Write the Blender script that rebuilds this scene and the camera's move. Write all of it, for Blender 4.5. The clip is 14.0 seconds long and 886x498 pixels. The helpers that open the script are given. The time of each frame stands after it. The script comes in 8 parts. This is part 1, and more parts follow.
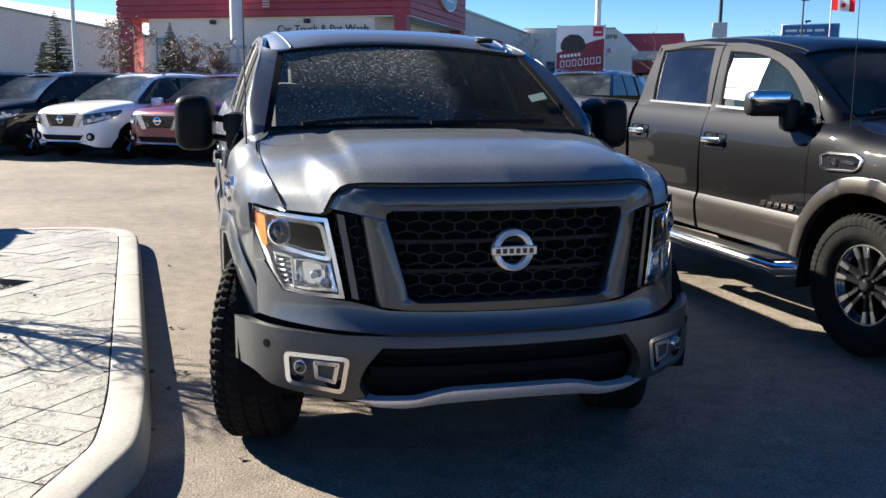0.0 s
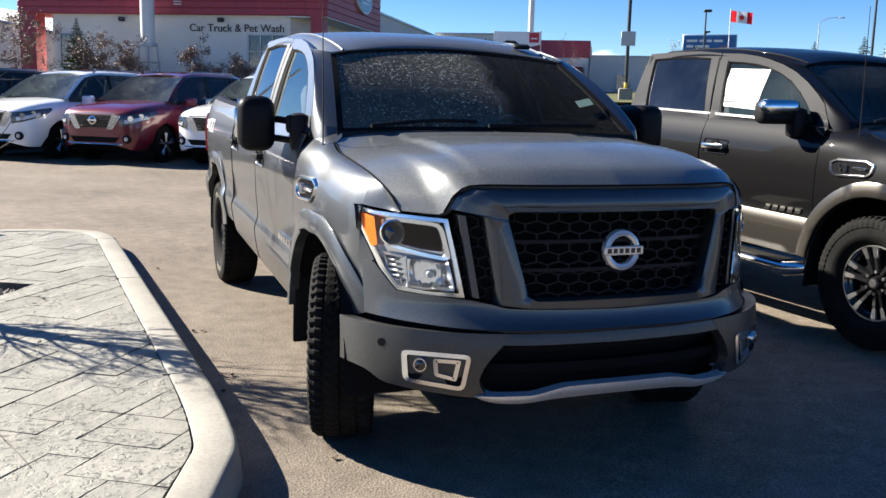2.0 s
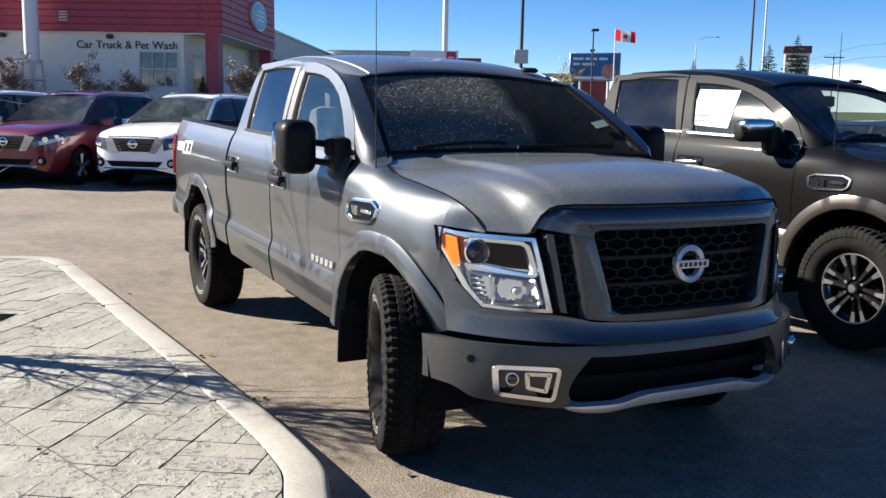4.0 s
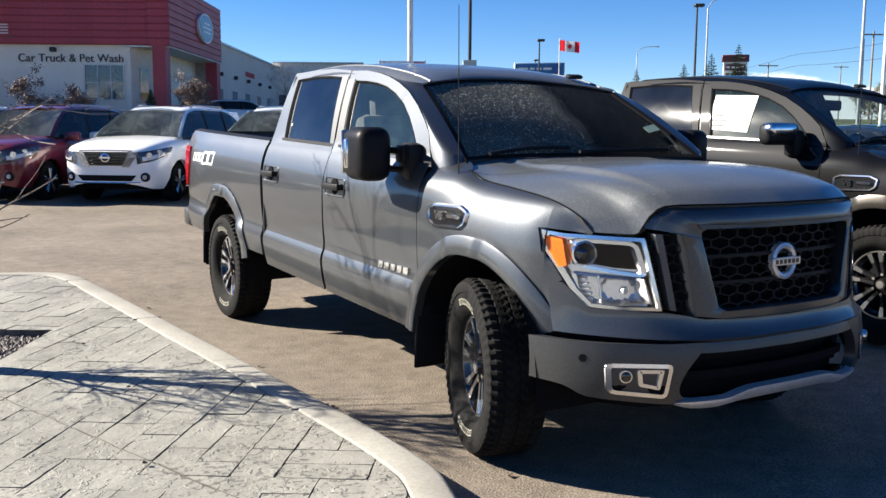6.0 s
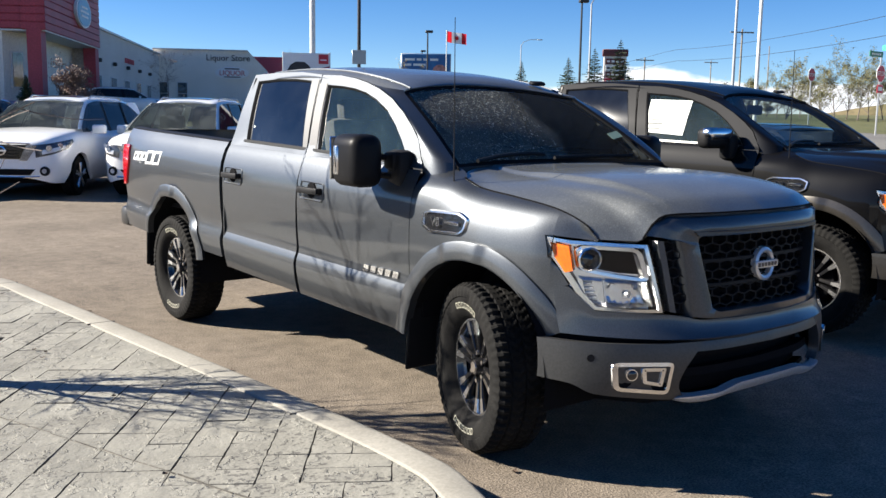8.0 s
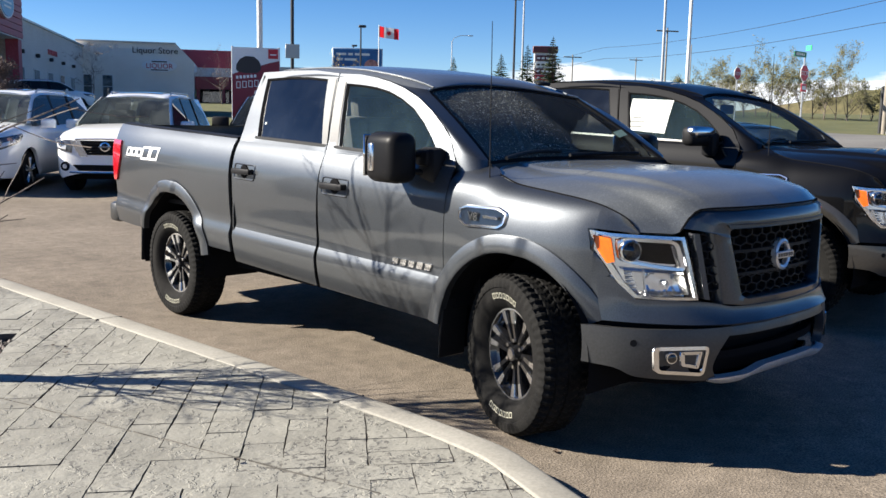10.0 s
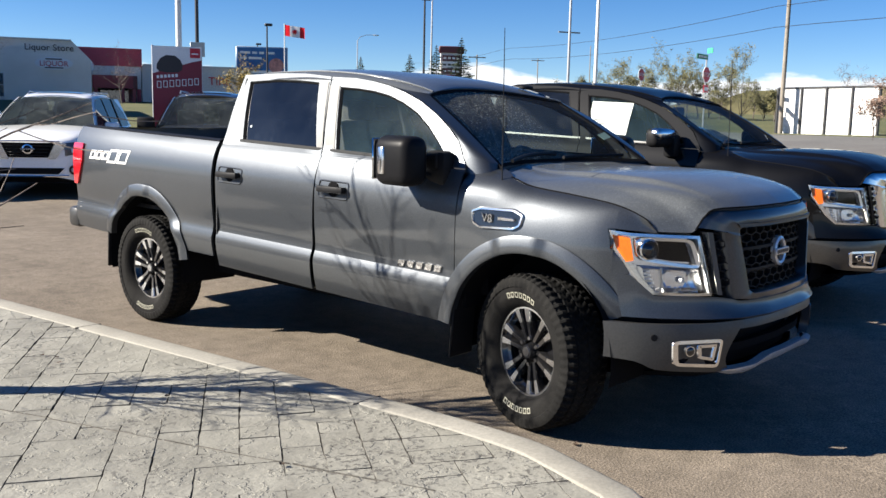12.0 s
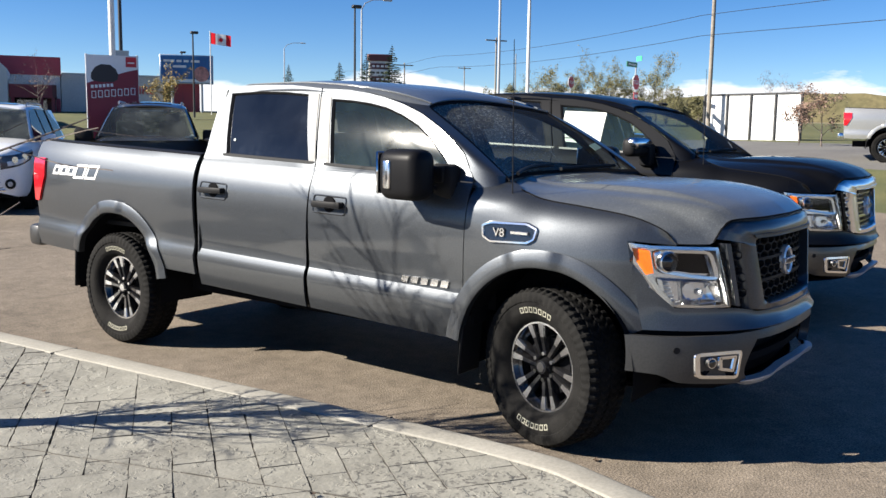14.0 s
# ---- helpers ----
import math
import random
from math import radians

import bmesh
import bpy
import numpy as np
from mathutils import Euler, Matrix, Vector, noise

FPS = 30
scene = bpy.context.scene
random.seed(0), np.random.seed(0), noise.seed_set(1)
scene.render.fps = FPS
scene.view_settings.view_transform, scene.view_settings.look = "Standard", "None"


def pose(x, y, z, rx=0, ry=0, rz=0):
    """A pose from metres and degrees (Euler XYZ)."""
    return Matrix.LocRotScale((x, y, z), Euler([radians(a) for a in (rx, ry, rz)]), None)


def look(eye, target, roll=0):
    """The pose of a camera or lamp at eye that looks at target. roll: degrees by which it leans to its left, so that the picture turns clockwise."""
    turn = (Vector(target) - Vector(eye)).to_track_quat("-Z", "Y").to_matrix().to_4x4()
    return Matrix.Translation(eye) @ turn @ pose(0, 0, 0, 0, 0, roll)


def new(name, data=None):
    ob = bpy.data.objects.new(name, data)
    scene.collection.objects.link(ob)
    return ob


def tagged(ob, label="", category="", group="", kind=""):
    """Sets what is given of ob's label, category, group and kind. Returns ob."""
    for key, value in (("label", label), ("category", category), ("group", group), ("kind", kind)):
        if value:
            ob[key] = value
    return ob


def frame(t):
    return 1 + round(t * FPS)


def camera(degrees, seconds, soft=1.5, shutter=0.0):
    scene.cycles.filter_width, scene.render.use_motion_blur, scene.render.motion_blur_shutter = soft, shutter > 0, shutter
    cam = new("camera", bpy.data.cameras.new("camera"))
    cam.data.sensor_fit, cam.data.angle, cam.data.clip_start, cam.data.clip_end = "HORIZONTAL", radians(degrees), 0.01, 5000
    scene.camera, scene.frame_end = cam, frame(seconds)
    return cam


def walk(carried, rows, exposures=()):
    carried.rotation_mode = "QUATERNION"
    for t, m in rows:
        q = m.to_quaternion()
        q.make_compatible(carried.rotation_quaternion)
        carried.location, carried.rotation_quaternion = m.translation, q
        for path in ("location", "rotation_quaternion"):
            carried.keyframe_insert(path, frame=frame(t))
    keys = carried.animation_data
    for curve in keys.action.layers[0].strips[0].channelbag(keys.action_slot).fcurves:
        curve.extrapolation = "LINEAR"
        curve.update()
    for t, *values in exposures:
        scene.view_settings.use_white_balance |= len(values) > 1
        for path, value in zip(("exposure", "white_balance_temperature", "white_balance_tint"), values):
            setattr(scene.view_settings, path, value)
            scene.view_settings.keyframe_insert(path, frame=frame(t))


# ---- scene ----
cam = camera(51.8, 14.0)
PATH = [
    (0, (-1.03, -3.964, 1.484), (-0.536, -2.054, 1.153), 0.5),
    (0.5, (-1.207, -3.912, 1.468), (-0.662, -2.017, 1.138), 0.0),
    (1, (-1.384, -3.831, 1.456), (-0.795, -1.946, 1.134), 0.5),
    (1.5, (-1.566, -3.806, 1.459), (-0.93, -1.936, 1.139), 1.3),
    (2, (-1.791, -3.823, 1.476), (-1.098, -1.975, 1.155), 1.4),
    (2.2, (-1.865, -3.839, 1.506), (-1.154, -1.998, 1.183), 1.2),
    (4.3, (-2.634, -3.614, 1.48), (-1.712, -1.861, 1.202), 1.1),
    (4.5, (-2.711, -3.607, 1.47), (-1.797, -1.85, 1.19), 1.0),
    (5, (-2.843, -3.524, 1.448), (-1.951, -1.756, 1.168), 0.5),
    (5.5, (-2.975, -3.43, 1.446), (-2.039, -1.683, 1.178), 0.1),
    (6, (-3.104, -3.36, 1.458), (-2.081, -1.66, 1.202), 0.4),
    (6.5, (-3.271, -3.313, 1.472), (-2.167, -1.665, 1.218), 0.5),
    (7, (-3.433, -3.278, 1.503), (-2.268, -1.676, 1.225), 0.3),
    (7.5, (-3.537, -3.224, 1.535), (-2.337, -1.65, 1.245), 0.4),
    (7.7, (-3.561, -3.197, 1.54), (-2.35, -1.63, 1.257), 0.6),
    (9.8, (-4.107, -2.997, 1.549), (-2.763, -1.544, 1.262), 1.3),
    (10, (-4.151, -2.968, 1.552), (-2.802, -1.519, 1.269), 1.2),
    (10.5, (-4.24, -2.902, 1.559), (-2.854, -1.486, 1.283), 1.1),
    (11, (-4.343, -2.814, 1.566), (-2.902, -1.455, 1.293), 1.5),
    (11.5, (-4.49, -2.72, 1.567), (-3.014, -1.398, 1.291), 1.3),
    (12, (-4.606, -2.627, 1.564), (-3.111, -1.328, 1.284), 1.2),
    (12.5, (-4.652, -2.52, 1.554), (-3.124, -1.258, 1.285), 1.3),
    (13, (-4.689, -2.408, 1.564), (-3.133, -1.18, 1.302), 1.4),
    (13.5, (-4.735, -2.328, 1.575), (-3.159, -1.124, 1.314), 1.3),
    (14, (-4.787, -2.232, 1.583), (-3.192, -1.054, 1.322), 0.8),
]
walk(cam, [(t, look(eye, target, roll)) for t, eye, target, roll in PATH], [(0, 1.92), (2, 1.80), (5, 1.74), (7.5, 1.63), (10, 1.53), (14, 1.48)])

# ---- sky and sun ----
SUN_FROM = Vector((-0.63, 0.60, 0.50)).normalized()
SUN_EL = math.asin(SUN_FROM.z)
SUN_AZ = math.atan2(SUN_FROM.x, SUN_FROM.y)
world = bpy.data.worlds.new("world")
scene.world = world
world.use_nodes = True
wn, wl = world.node_tree.nodes, world.node_tree.links
wn.clear()
w_out = wn.new("ShaderNodeOutputWorld")
w_bg = wn.new("ShaderNodeBackground")
w_sky = wn.new("ShaderNodeTexSky")
w_sky.sky_type = "NISHITA"
w_sky.sun_disc = False
w_sky.sun_elevation = SUN_EL
w_sky.sun_rotation = SUN_AZ
w_sky.altitude = 1000
w_sky.air_density = 0.75
w_sky.dust_density = 0.05
w_sky.ozone_density = 3.0
w_co = wn.new("ShaderNodeTexCoord")
w_map = wn.new("ShaderNodeMapping")
w_map.inputs["Scale"].default_value = (8.0, 8.0, 26.0)
w_noise = wn.new("ShaderNodeTexNoise")
w_noise.inputs["Scale"].default_value = 1.3
w_noise.inputs["Detail"].default_value = 8.0
w_noise.inputs["Roughness"].default_value = 0.55
w_sep = wn.new("ShaderNodeSeparateXYZ")
w_low = wn.new("ShaderNodeMapRange")
w_low.inputs["From Min"].default_value = 0.10
w_low.inputs["From Max"].default_value = 0.02
w_low.inputs["To Min"].default_value = -0.45
w_low.inputs["To Max"].default_value = 0.30
w_add = wn.new("ShaderNodeMath")
w_ramp = wn.new("ShaderNodeMapRange")
w_ramp.inputs["From Min"].default_value = 0.5
w_ramp.inputs["From Max"].default_value = 0.62
w_mix = wn.new("ShaderNodeMix")
w_mix.data_type = "RGBA"
w_mix.inputs["B"].default_value = (8.2, 8.5, 8.9, 1)
wl.new(w_co.outputs["Generated"], w_map.inputs["Vector"])
wl.new(w_map.outputs["Vector"], w_noise.inputs["Vector"])
wl.new(w_co.outputs["Generated"], w_sep.inputs["Vector"])
wl.new(w_sep.outputs["Z"], w_low.inputs["Value"])
wl.new(w_noise.outputs["Fac"], w_add.inputs[0])
wl.new(w_low.outputs["Result"], w_add.inputs[1])
wl.new(w_add.outputs["Value"], w_ramp.inputs["Value"])
wl.new(w_ramp.outputs["Result"], w_mix.inputs["Factor"])
w_hue = wn.new("ShaderNodeHueSaturation")
w_hue.inputs["Saturation"].default_value = 1.30
w_hue.inputs["Hue"].default_value = 0.508
wl.new(w_sky.outputs["Color"], w_hue.inputs["Color"])
wl.new(w_hue.outputs["Color"], w_mix.inputs["A"])
wl.new(w_mix.outputs["Result"], w_bg.inputs["Color"])
wl.new(w_bg.outputs["Background"], w_out.inputs["Surface"])
w_bg.inputs["Strength"].default_value = 0.050

sun_data = bpy.data.lights.new("sun", "SUN")
sun_data.energy = 5.0
sun_data.angle = radians(0.53)
sun_data.color = (1.0, 0.93, 0.82)
sun = new("sun", sun_data)
sun.matrix_world = look(SUN_FROM * 60, (0, 0, 0))


# ---- materials ----
def nodes_of(name):
    m = bpy.data.materials.new(name)
    m.use_nodes = True
    nt = m.node_tree
    return m, nt.nodes, nt.links, nt.nodes["Principled BSDF"]


def link_noise(n, l, scale, detail=4.0, rough=0.6, coord="Object"):
    tc = n.new("ShaderNodeTexCoord")
    t = n.new("ShaderNodeTexNoise")
    t.inputs["Scale"].default_value = scale
    t.inputs["Detail"].default_value = detail
    t.inputs["Roughness"].default_value = rough
    l.new(tc.outputs[coord], t.inputs["Vector"])
    return t


def ramp(n, l, src, a, b, lo=0.35, hi=0.65):
    r = n.new("ShaderNodeValToRGB")
    r.color_ramp.elements[0].position, r.color_ramp.elements[1].position = lo, hi
    r.color_ramp.elements[0].color, r.color_ramp.elements[1].color = (*a, 1), (*b, 1)
    l.new(src, r.inputs["Fac"])
    return r


def mixc(n, l, fac, a, b, mode="MIX"):
    m = n.new("ShaderNodeMix")
    m.data_type, m.blend_type = "RGBA", mode
    for key, v in (("Factor", fac), ("A", a), ("B", b)):
        if isinstance(v, (int, float)):
            m.inputs[key].default_value = v
        elif isinstance(v, tuple):
            m.inputs[key].default_value = (*v, 1)
        else:
            l.new(v, m.inputs[key])
    return m.outputs["Result"]


def rough_mat(name, a, b, scale=3.0, fine=60.0, rough=0.85, bump=0.2, metal=0.0, vary=0.0, dist=0.01, coord="Object", speck=0.28):
    """A dull surface: two colours blotched at one scale, speckled at a finer one, with a fine relief."""
    m, n, l, p = nodes_of(name)
    big = link_noise(n, l, scale, coord=coord)
    small = link_noise(n, l, fine, 3.0, coord=coord)
    c = ramp(n, l, big.outputs["Fac"], a, b)
    mul = ramp(n, l, small.outputs["Fac"], (1 - speck,) * 3, (1 + speck * 0.8,) * 3, 0.3, 0.7)
    out = mixc(n, l, 1.0, c.outputs["Color"], mul.outputs["Color"], "MULTIPLY")
    if vary:
        oi = n.new("ShaderNodeObjectInfo")
        r2 = ramp(n, l, oi.outputs["Random"], (1 - vary,) * 3, (1 + vary,) * 3, 0.0, 1.0)
        out = mixc(n, l, 1.0, out, r2.outputs["Color"], "MULTIPLY")
    l.new(out, p.inputs["Base Color"])
    p.inputs["Roughness"].default_value = rough
    p.inputs["Metallic"].default_value = metal
    if bump:
        b_ = n.new("ShaderNodeBump")
        b_.inputs["Strength"].default_value = bump
        b_.inputs["Distance"].default_value = dist
        l.new(small.outputs["Fac"], b_.inputs["Height"])
        l.new(b_.outputs["Normal"], p.inputs["Normal"])
    return m


def paint_mat(name, col, metal=0.55, rough=0.34, dust=0.15, coat=1.0, spec=0.4, film=0.0, haze=0.015):
    """Car paint under a clear coat, with thin uneven dust."""
    m, n, l, p = nodes_of(name)
    big = link_noise(n, l, 1.7, 6.0)
    small = link_noise(n, l, 220.0, 2.0)
    dusty = ramp(n, l, big.outputs["Fac"], (film,) * 3, (dust,) * 3, 0.42, 0.8)
    c = mixc(n, l, dusty.outputs["Color"], col, (0.30, 0.315, 0.30))
    if film:
        fleck = link_noise(n, l, 85.0, 5.0, 0.7)
        c = mixc(n, l, ramp(n, l, fleck.outputs["Fac"], (0,) * 3, (dust * 0.5,) * 3, 0.52, 0.72).outputs["Color"], c, (0.36, 0.37, 0.34))
    fl = ramp(n, l, small.outputs["Fac"], (0.8,) * 3, (1.2,) * 3, 0.3, 0.7)
    c = mixc(n, l, 1.0, c, fl.outputs["Color"], "MULTIPLY")
    l.new(c, p.inputs["Base Color"])
    p.inputs["Metallic"].default_value = metal
    p.inputs["Roughness"].default_value = rough
    p.inputs["Coat Weight"].default_value = coat
    cr = n.new("ShaderNodeMapRange")
    cr.inputs["To Min"].default_value, cr.inputs["To Max"].default_value = haze, haze * 1.6 + 0.03
    p.inputs["Specular IOR Level"].default_value = spec
    l.new(big.outputs["Fac"], cr.inputs["Value"])
    l.new(cr.outputs["Result"], p.inputs["Coat Roughness"])
    return m


def plain_mat(name, col, rough=0.5, metal=0.0, fine=90.0, amount=0.12, coat=0.0):
    m, n, l, p = nodes_of(name)
    small = link_noise(n, l, fine, 3.0)
    r = ramp(n, l, small.outputs["Fac"], (1 - amount,) * 3, (1 + amount,) * 3, 0.3, 0.7)
    l.new(mixc(n, l, 1.0, col, r.outputs["Color"], "MULTIPLY"), p.inputs["Base Color"])
    p.inputs["Roughness"].default_value = rough
    p.inputs["Metallic"].default_value = metal
    p.inputs["Coat Weight"].default_value = coat
    return m


def dull(m, spec):
    m.node_tree.nodes["Principled BSDF"].inputs["Specular IOR Level"].default_value = spec


def glass_mat(name, tint, gloss=1.0, dust=0.0, ior=1.5, dust_scale=35.0, film=0.0, dirt_haze=(0.45, 0.43, 0.38), sheen=0.0, wiped=None):
    """A thin pane: tinted see-through, mirror gloss by Fresnel, dried dust spots and painted haze."""
    m, n, l, p = nodes_of(name)
    n.remove(p)
    out = n["Material Output"]
    tr = n.new("ShaderNodeBsdfTransparent")
    tr.inputs["Color"].default_value = (*tint, 1)
    gl = n.new("ShaderNodeBsdfGlossy")
    gl.inputs["Roughness"].default_value = 0.015
    gl.inputs["Color"].default_value = (gloss, gloss, gloss, 1)
    fr = n.new("ShaderNodeFresnel")
    fr.inputs["IOR"].default_value = ior
    mx = n.new("ShaderNodeMixShader")
    l.new(fr.outputs["Fac"], mx.inputs["Fac"])
    l.new(tr.outputs["BSDF"], mx.inputs[1])
    l.new(gl.outputs["BSDF"], mx.inputs[2])
    last = mx.outputs["Shader"]
    if sheen:
        # thin greasy film that scatters the sun's gloss
        g2 = n.new("ShaderNodeBsdfGlossy")
        g2.inputs["Roughness"].default_value = 0.115
        m3 = n.new("ShaderNodeMixShader")
        m3.inputs["Fac"].default_value = sheen
        l.new(last, m3.inputs[1])
        l.new(g2.outputs["BSDF"], m3.inputs[2])
        last = m3.outputs["Shader"]
    if dust:
        d = n.new("ShaderNodeBsdfDiffuse")
        d.inputs["Color"].default_value = (*dirt_haze, 1)
        sp = link_noise(n, l, dust_scale, 5.0, 0.75)
        bl = link_noise(n, l, 1.8, 3.0)
        a = ramp(n, l, sp.outputs["Fac"], (film,) * 3, (dust,) * 3, 0.50 if wiped is not None else 0.54, 0.66)
        b = ramp(n, l, bl.outputs["Fac"], (0.72 if wiped is not None else 0.35,) * 3, (1.0,) * 3, 0.35, 0.62)
        f = mixc(n, l, 1.0, a.outputs["Color"], b.outputs["Color"], "MULTIPLY")
        if wiped is not None:
            # dust lies thick on one side and thin where the pane was cleaned
            sx = n.new("ShaderNodeSeparateXYZ")
            l.new(sp.inputs["Vector"].links[0].from_socket, sx.inputs["Vector"])
            wob = n.new("ShaderNodeMath")
            wob.operation = "MULTIPLY_ADD"
            wob.inputs[1].default_value = 0.35
            l.new(bl.outputs["Fac"], wob.inputs[0])
            l.new(sx.outputs["X"], wob.inputs[2])
            mr = n.new("ShaderNodeMapRange")
            mr.inputs["From Min"].default_value, mr.inputs["From Max"].default_value = wiped + 0.16, wiped + 0.26
            mr.inputs["To Min"].default_value, mr.inputs["To Max"].default_value = 1.0, 0.16
            l.new(wob.outputs["Value"], mr.inputs["Value"])
            f = mixc(n, l, 1.0, f, mr.outputs["Result"], "MULTIPLY")
        m2 = n.new("ShaderNodeMixShader")
        l.new(f, m2.inputs["Fac"])
        l.new(last, m2.inputs[1])
        l.new(d.outputs["BSDF"], m2.inputs[2])
        last = m2.outputs["Shader"]
    l.new(last, out.inputs["Surface"])
    return m


def leaf_mat(name, a, b):
    m, n, l, p = nodes_of(name)
    g = n.new("ShaderNodeNewGeometry")
    r = ramp(n, l, g.outputs["Random Per Island"], a, b, 0.0, 1.0)
    l.new(r.outputs["Color"], p.inputs["Base Color"])
    p.inputs["Roughness"].default_value = 0.7
    return m


def ground_mat(name, a, b):
    """Worn dusty asphalt: broad stains, smaller mottling and pale and dark grit."""
    m, n, l, p = nodes_of(name)
    big = link_noise(n, l, 0.45, 5.0, 0.6)
    mid = link_noise(n, l, 7.0, 5.0, 0.7)
    grit = link_noise(n, l, 95.0, 2.0)
    c = ramp(n, l, big.outputs["Fac"], a, b, 0.32, 0.66).outputs["Color"]
    c = mixc(n, l, 1.0, c, ramp(n, l, mid.outputs["Fac"], (0.80,) * 3, (1.16,) * 3, 0.34, 0.64).outputs["Color"], "MULTIPLY")
    c = mixc(n, l, 1.0, c, ramp(n, l, grit.outputs["Fac"], (0.5,) * 3, (1.42,) * 3, 0.32, 0.68).outputs["Color"], "MULTIPLY")
    l.new(c, p.inputs["Base Color"])
    p.inputs["Roughness"].default_value = 0.80
    p.inputs["Specular IOR Level"].default_value = 0.25
    b_ = n.new("ShaderNodeBump")
    b_.inputs["Strength"].default_value = 0.5
    b_.inputs["Distance"].default_value = 0.012
    l.new(grit.outputs["Fac"], b_.inputs["Height"])
    l.new(b_.outputs["Normal"], p.inputs["Normal"])
    return m


def stone_mat(name, a, b):
    """Stamped concrete: cloudy wash, slate-like ridges in patches, small dark chips."""
    m, n, l, p = nodes_of(name)
    big = link_noise(n, l, 2.2, 5.0)
    fine = link_noise(n, l, 70.0, 3.0)
    slate = link_noise(n, l, 5.5, 7.0, 0.62)
    patch = link_noise(n, l, 1.3, 2.0)
    chip = link_noise(n, l, 34.0, 2.0)
    c = ramp(n, l, big.outputs["Fac"], a, b, 0.3, 0.62).outputs["Color"]
    c = mixc(n, l, 1.0, c, ramp(n, l, fine.outputs["Fac"], (0.88,) * 3, (1.1,) * 3, 0.3, 0.7).outputs["Color"], "MULTIPLY")
    oi = n.new("ShaderNodeObjectInfo")
    c = mixc(n, l, 1.0, c, ramp(n, l, oi.outputs["Random"], (0.95,) * 3, (1.05,) * 3, 0.0, 1.0).outputs["Color"], "MULTIPLY")
    mask = mixc(n, l, 1.0, ramp(n, l, chip.outputs["Fac"], (0,) * 3, (1,) * 3, 0.57, 0.61).outputs["Color"], ramp(n, l, patch.outputs["Fac"], (0,) * 3, (0.85,) * 3, 0.50, 0.57).outputs["Color"], "MULTIPLY")
    c = mixc(n, l, mask, c, (0.09, 0.085, 0.075))
    l.new(c, p.inputs["Base Color"])
    p.inputs["Roughness"].default_value = 0.66
    ledge = link_noise(n, l, 8.0, 6.0, 0.6)
    step = ramp(n, l, ledge.outputs["Fac"], (0,) * 3, (1,) * 3, 0.53, 0.56)
    h = mixc(n, l, 0.08, slate.outputs["Color"], fine.outputs["Color"])
    h = mixc(n, l, 0.16, h, step.outputs["Color"])
    b_ = n.new("ShaderNodeBump")
    b_.inputs["Strength"].default_value = 0.85
    b_.inputs["Distance"].default_value = 0.034
    l.new(h, b_.inputs["Height"])
    l.new(b_.outputs["Normal"], p.inputs["Normal"])
    return m


def cloth_mat(name, col):
    """Thin cloth that lets some light through."""
    m, n, l, p = nodes_of(name)
    tr = n.new("ShaderNodeBsdfTranslucent")
    tr.inputs["Color"].default_value = (*col, 1)
    p.inputs["Base Color"].default_value = (*col, 1)
    p.inputs["Roughness"].default_value = 0.8
    mx = n.new("ShaderNodeMixShader")
    mx.inputs["Fac"].default_value = 0.5
    l.new(p.outputs["BSDF"], mx.inputs[1])
    l.new(tr.outputs["BSDF"], mx.inputs[2])
    l.new(mx.outputs["Shader"], n["Material Output"].inputs["Surface"])
    return m


def siding_mat(name, a, b, pitch):
    """Ribbed metal cladding: fine vertical weathering over the colour."""
    return rough_mat(name, a, b, 0.6, 14.0, 0.55, 0.05)


M_ASPHALT = ground_mat("asphalt_dusty", (0.138, 0.114, 0.088), (0.216, 0.181, 0.142))
M_ROAD = rough_mat("road_asphalt", (0.105, 0.100, 0.094), (0.145, 0.14, 0.127), 0.3, 30.0, 0.9, 0.2)
M_GRASS = rough_mat("autumn_grass", (0.066, 0.076, 0.022), (0.112, 0.108, 0.036), 0.35, 25.0, 0.95, 0.6, dist=0.05)
M_HILL = rough_mat("olive_hill", (0.085, 0.080, 0.035), (0.15, 0.12, 0.06), 0.012, 0.2, 0.95, 0.0)
M_FIELD = rough_mat("dry_field", (0.20, 0.16, 0.09), (0.27, 0.22, 0.13), 0.02, 1.0, 0.95, 0.0)
M_KERB = rough_mat("kerb_concrete", (0.222, 0.210, 0.180), (0.295, 0.281, 0.243), 2.0, 60.0, 0.8, 0.25, dist=0.006, speck=0.14)
M_STONE = stone_mat("stamped_concrete", (0.175, 0.168, 0.142), (0.275, 0.266, 0.228))
M_JOINT = rough_mat("dark_joint", (0.06, 0.055, 0.048), (0.13, 0.12, 0.105), 6.0, 60.0, 0.95, 0.3)
M_GRAVEL = rough_mat("dark_mulch_gravel", (0.03, 0.027, 0.024), (0.07, 0.064, 0.058), 25.0, 90.0, 0.95, 0.9, dist=0.03)

M_GREY = paint_mat("paint_gun_grey", (0.061, 0.067, 0.075), 0.78, 0.43, 0.03, coat=0.7, haze=0.05)
M_HOODP = paint_mat("paint_gun_grey_dusty", (0.042, 0.046, 0.053), 0.35, 0.50, 0.42, 0.95, film=0.22, haze=0.12)
M_SATIN = plain_mat("satin_grey_metal", (0.068, 0.068, 0.068), 0.38, 0.65)
M_PILLAR = plain_mat("pillar_vinyl", (0.055, 0.056, 0.058), 0.5)
M_TRIMG = plain_mat("dark_grey_trim", (0.019, 0.020, 0.022), 0.6)
M_BLACKP = paint_mat("paint_black", (0.0030, 0.0030, 0.0034), 0.0, 0.48, 0.002, 0.40, 0.06)
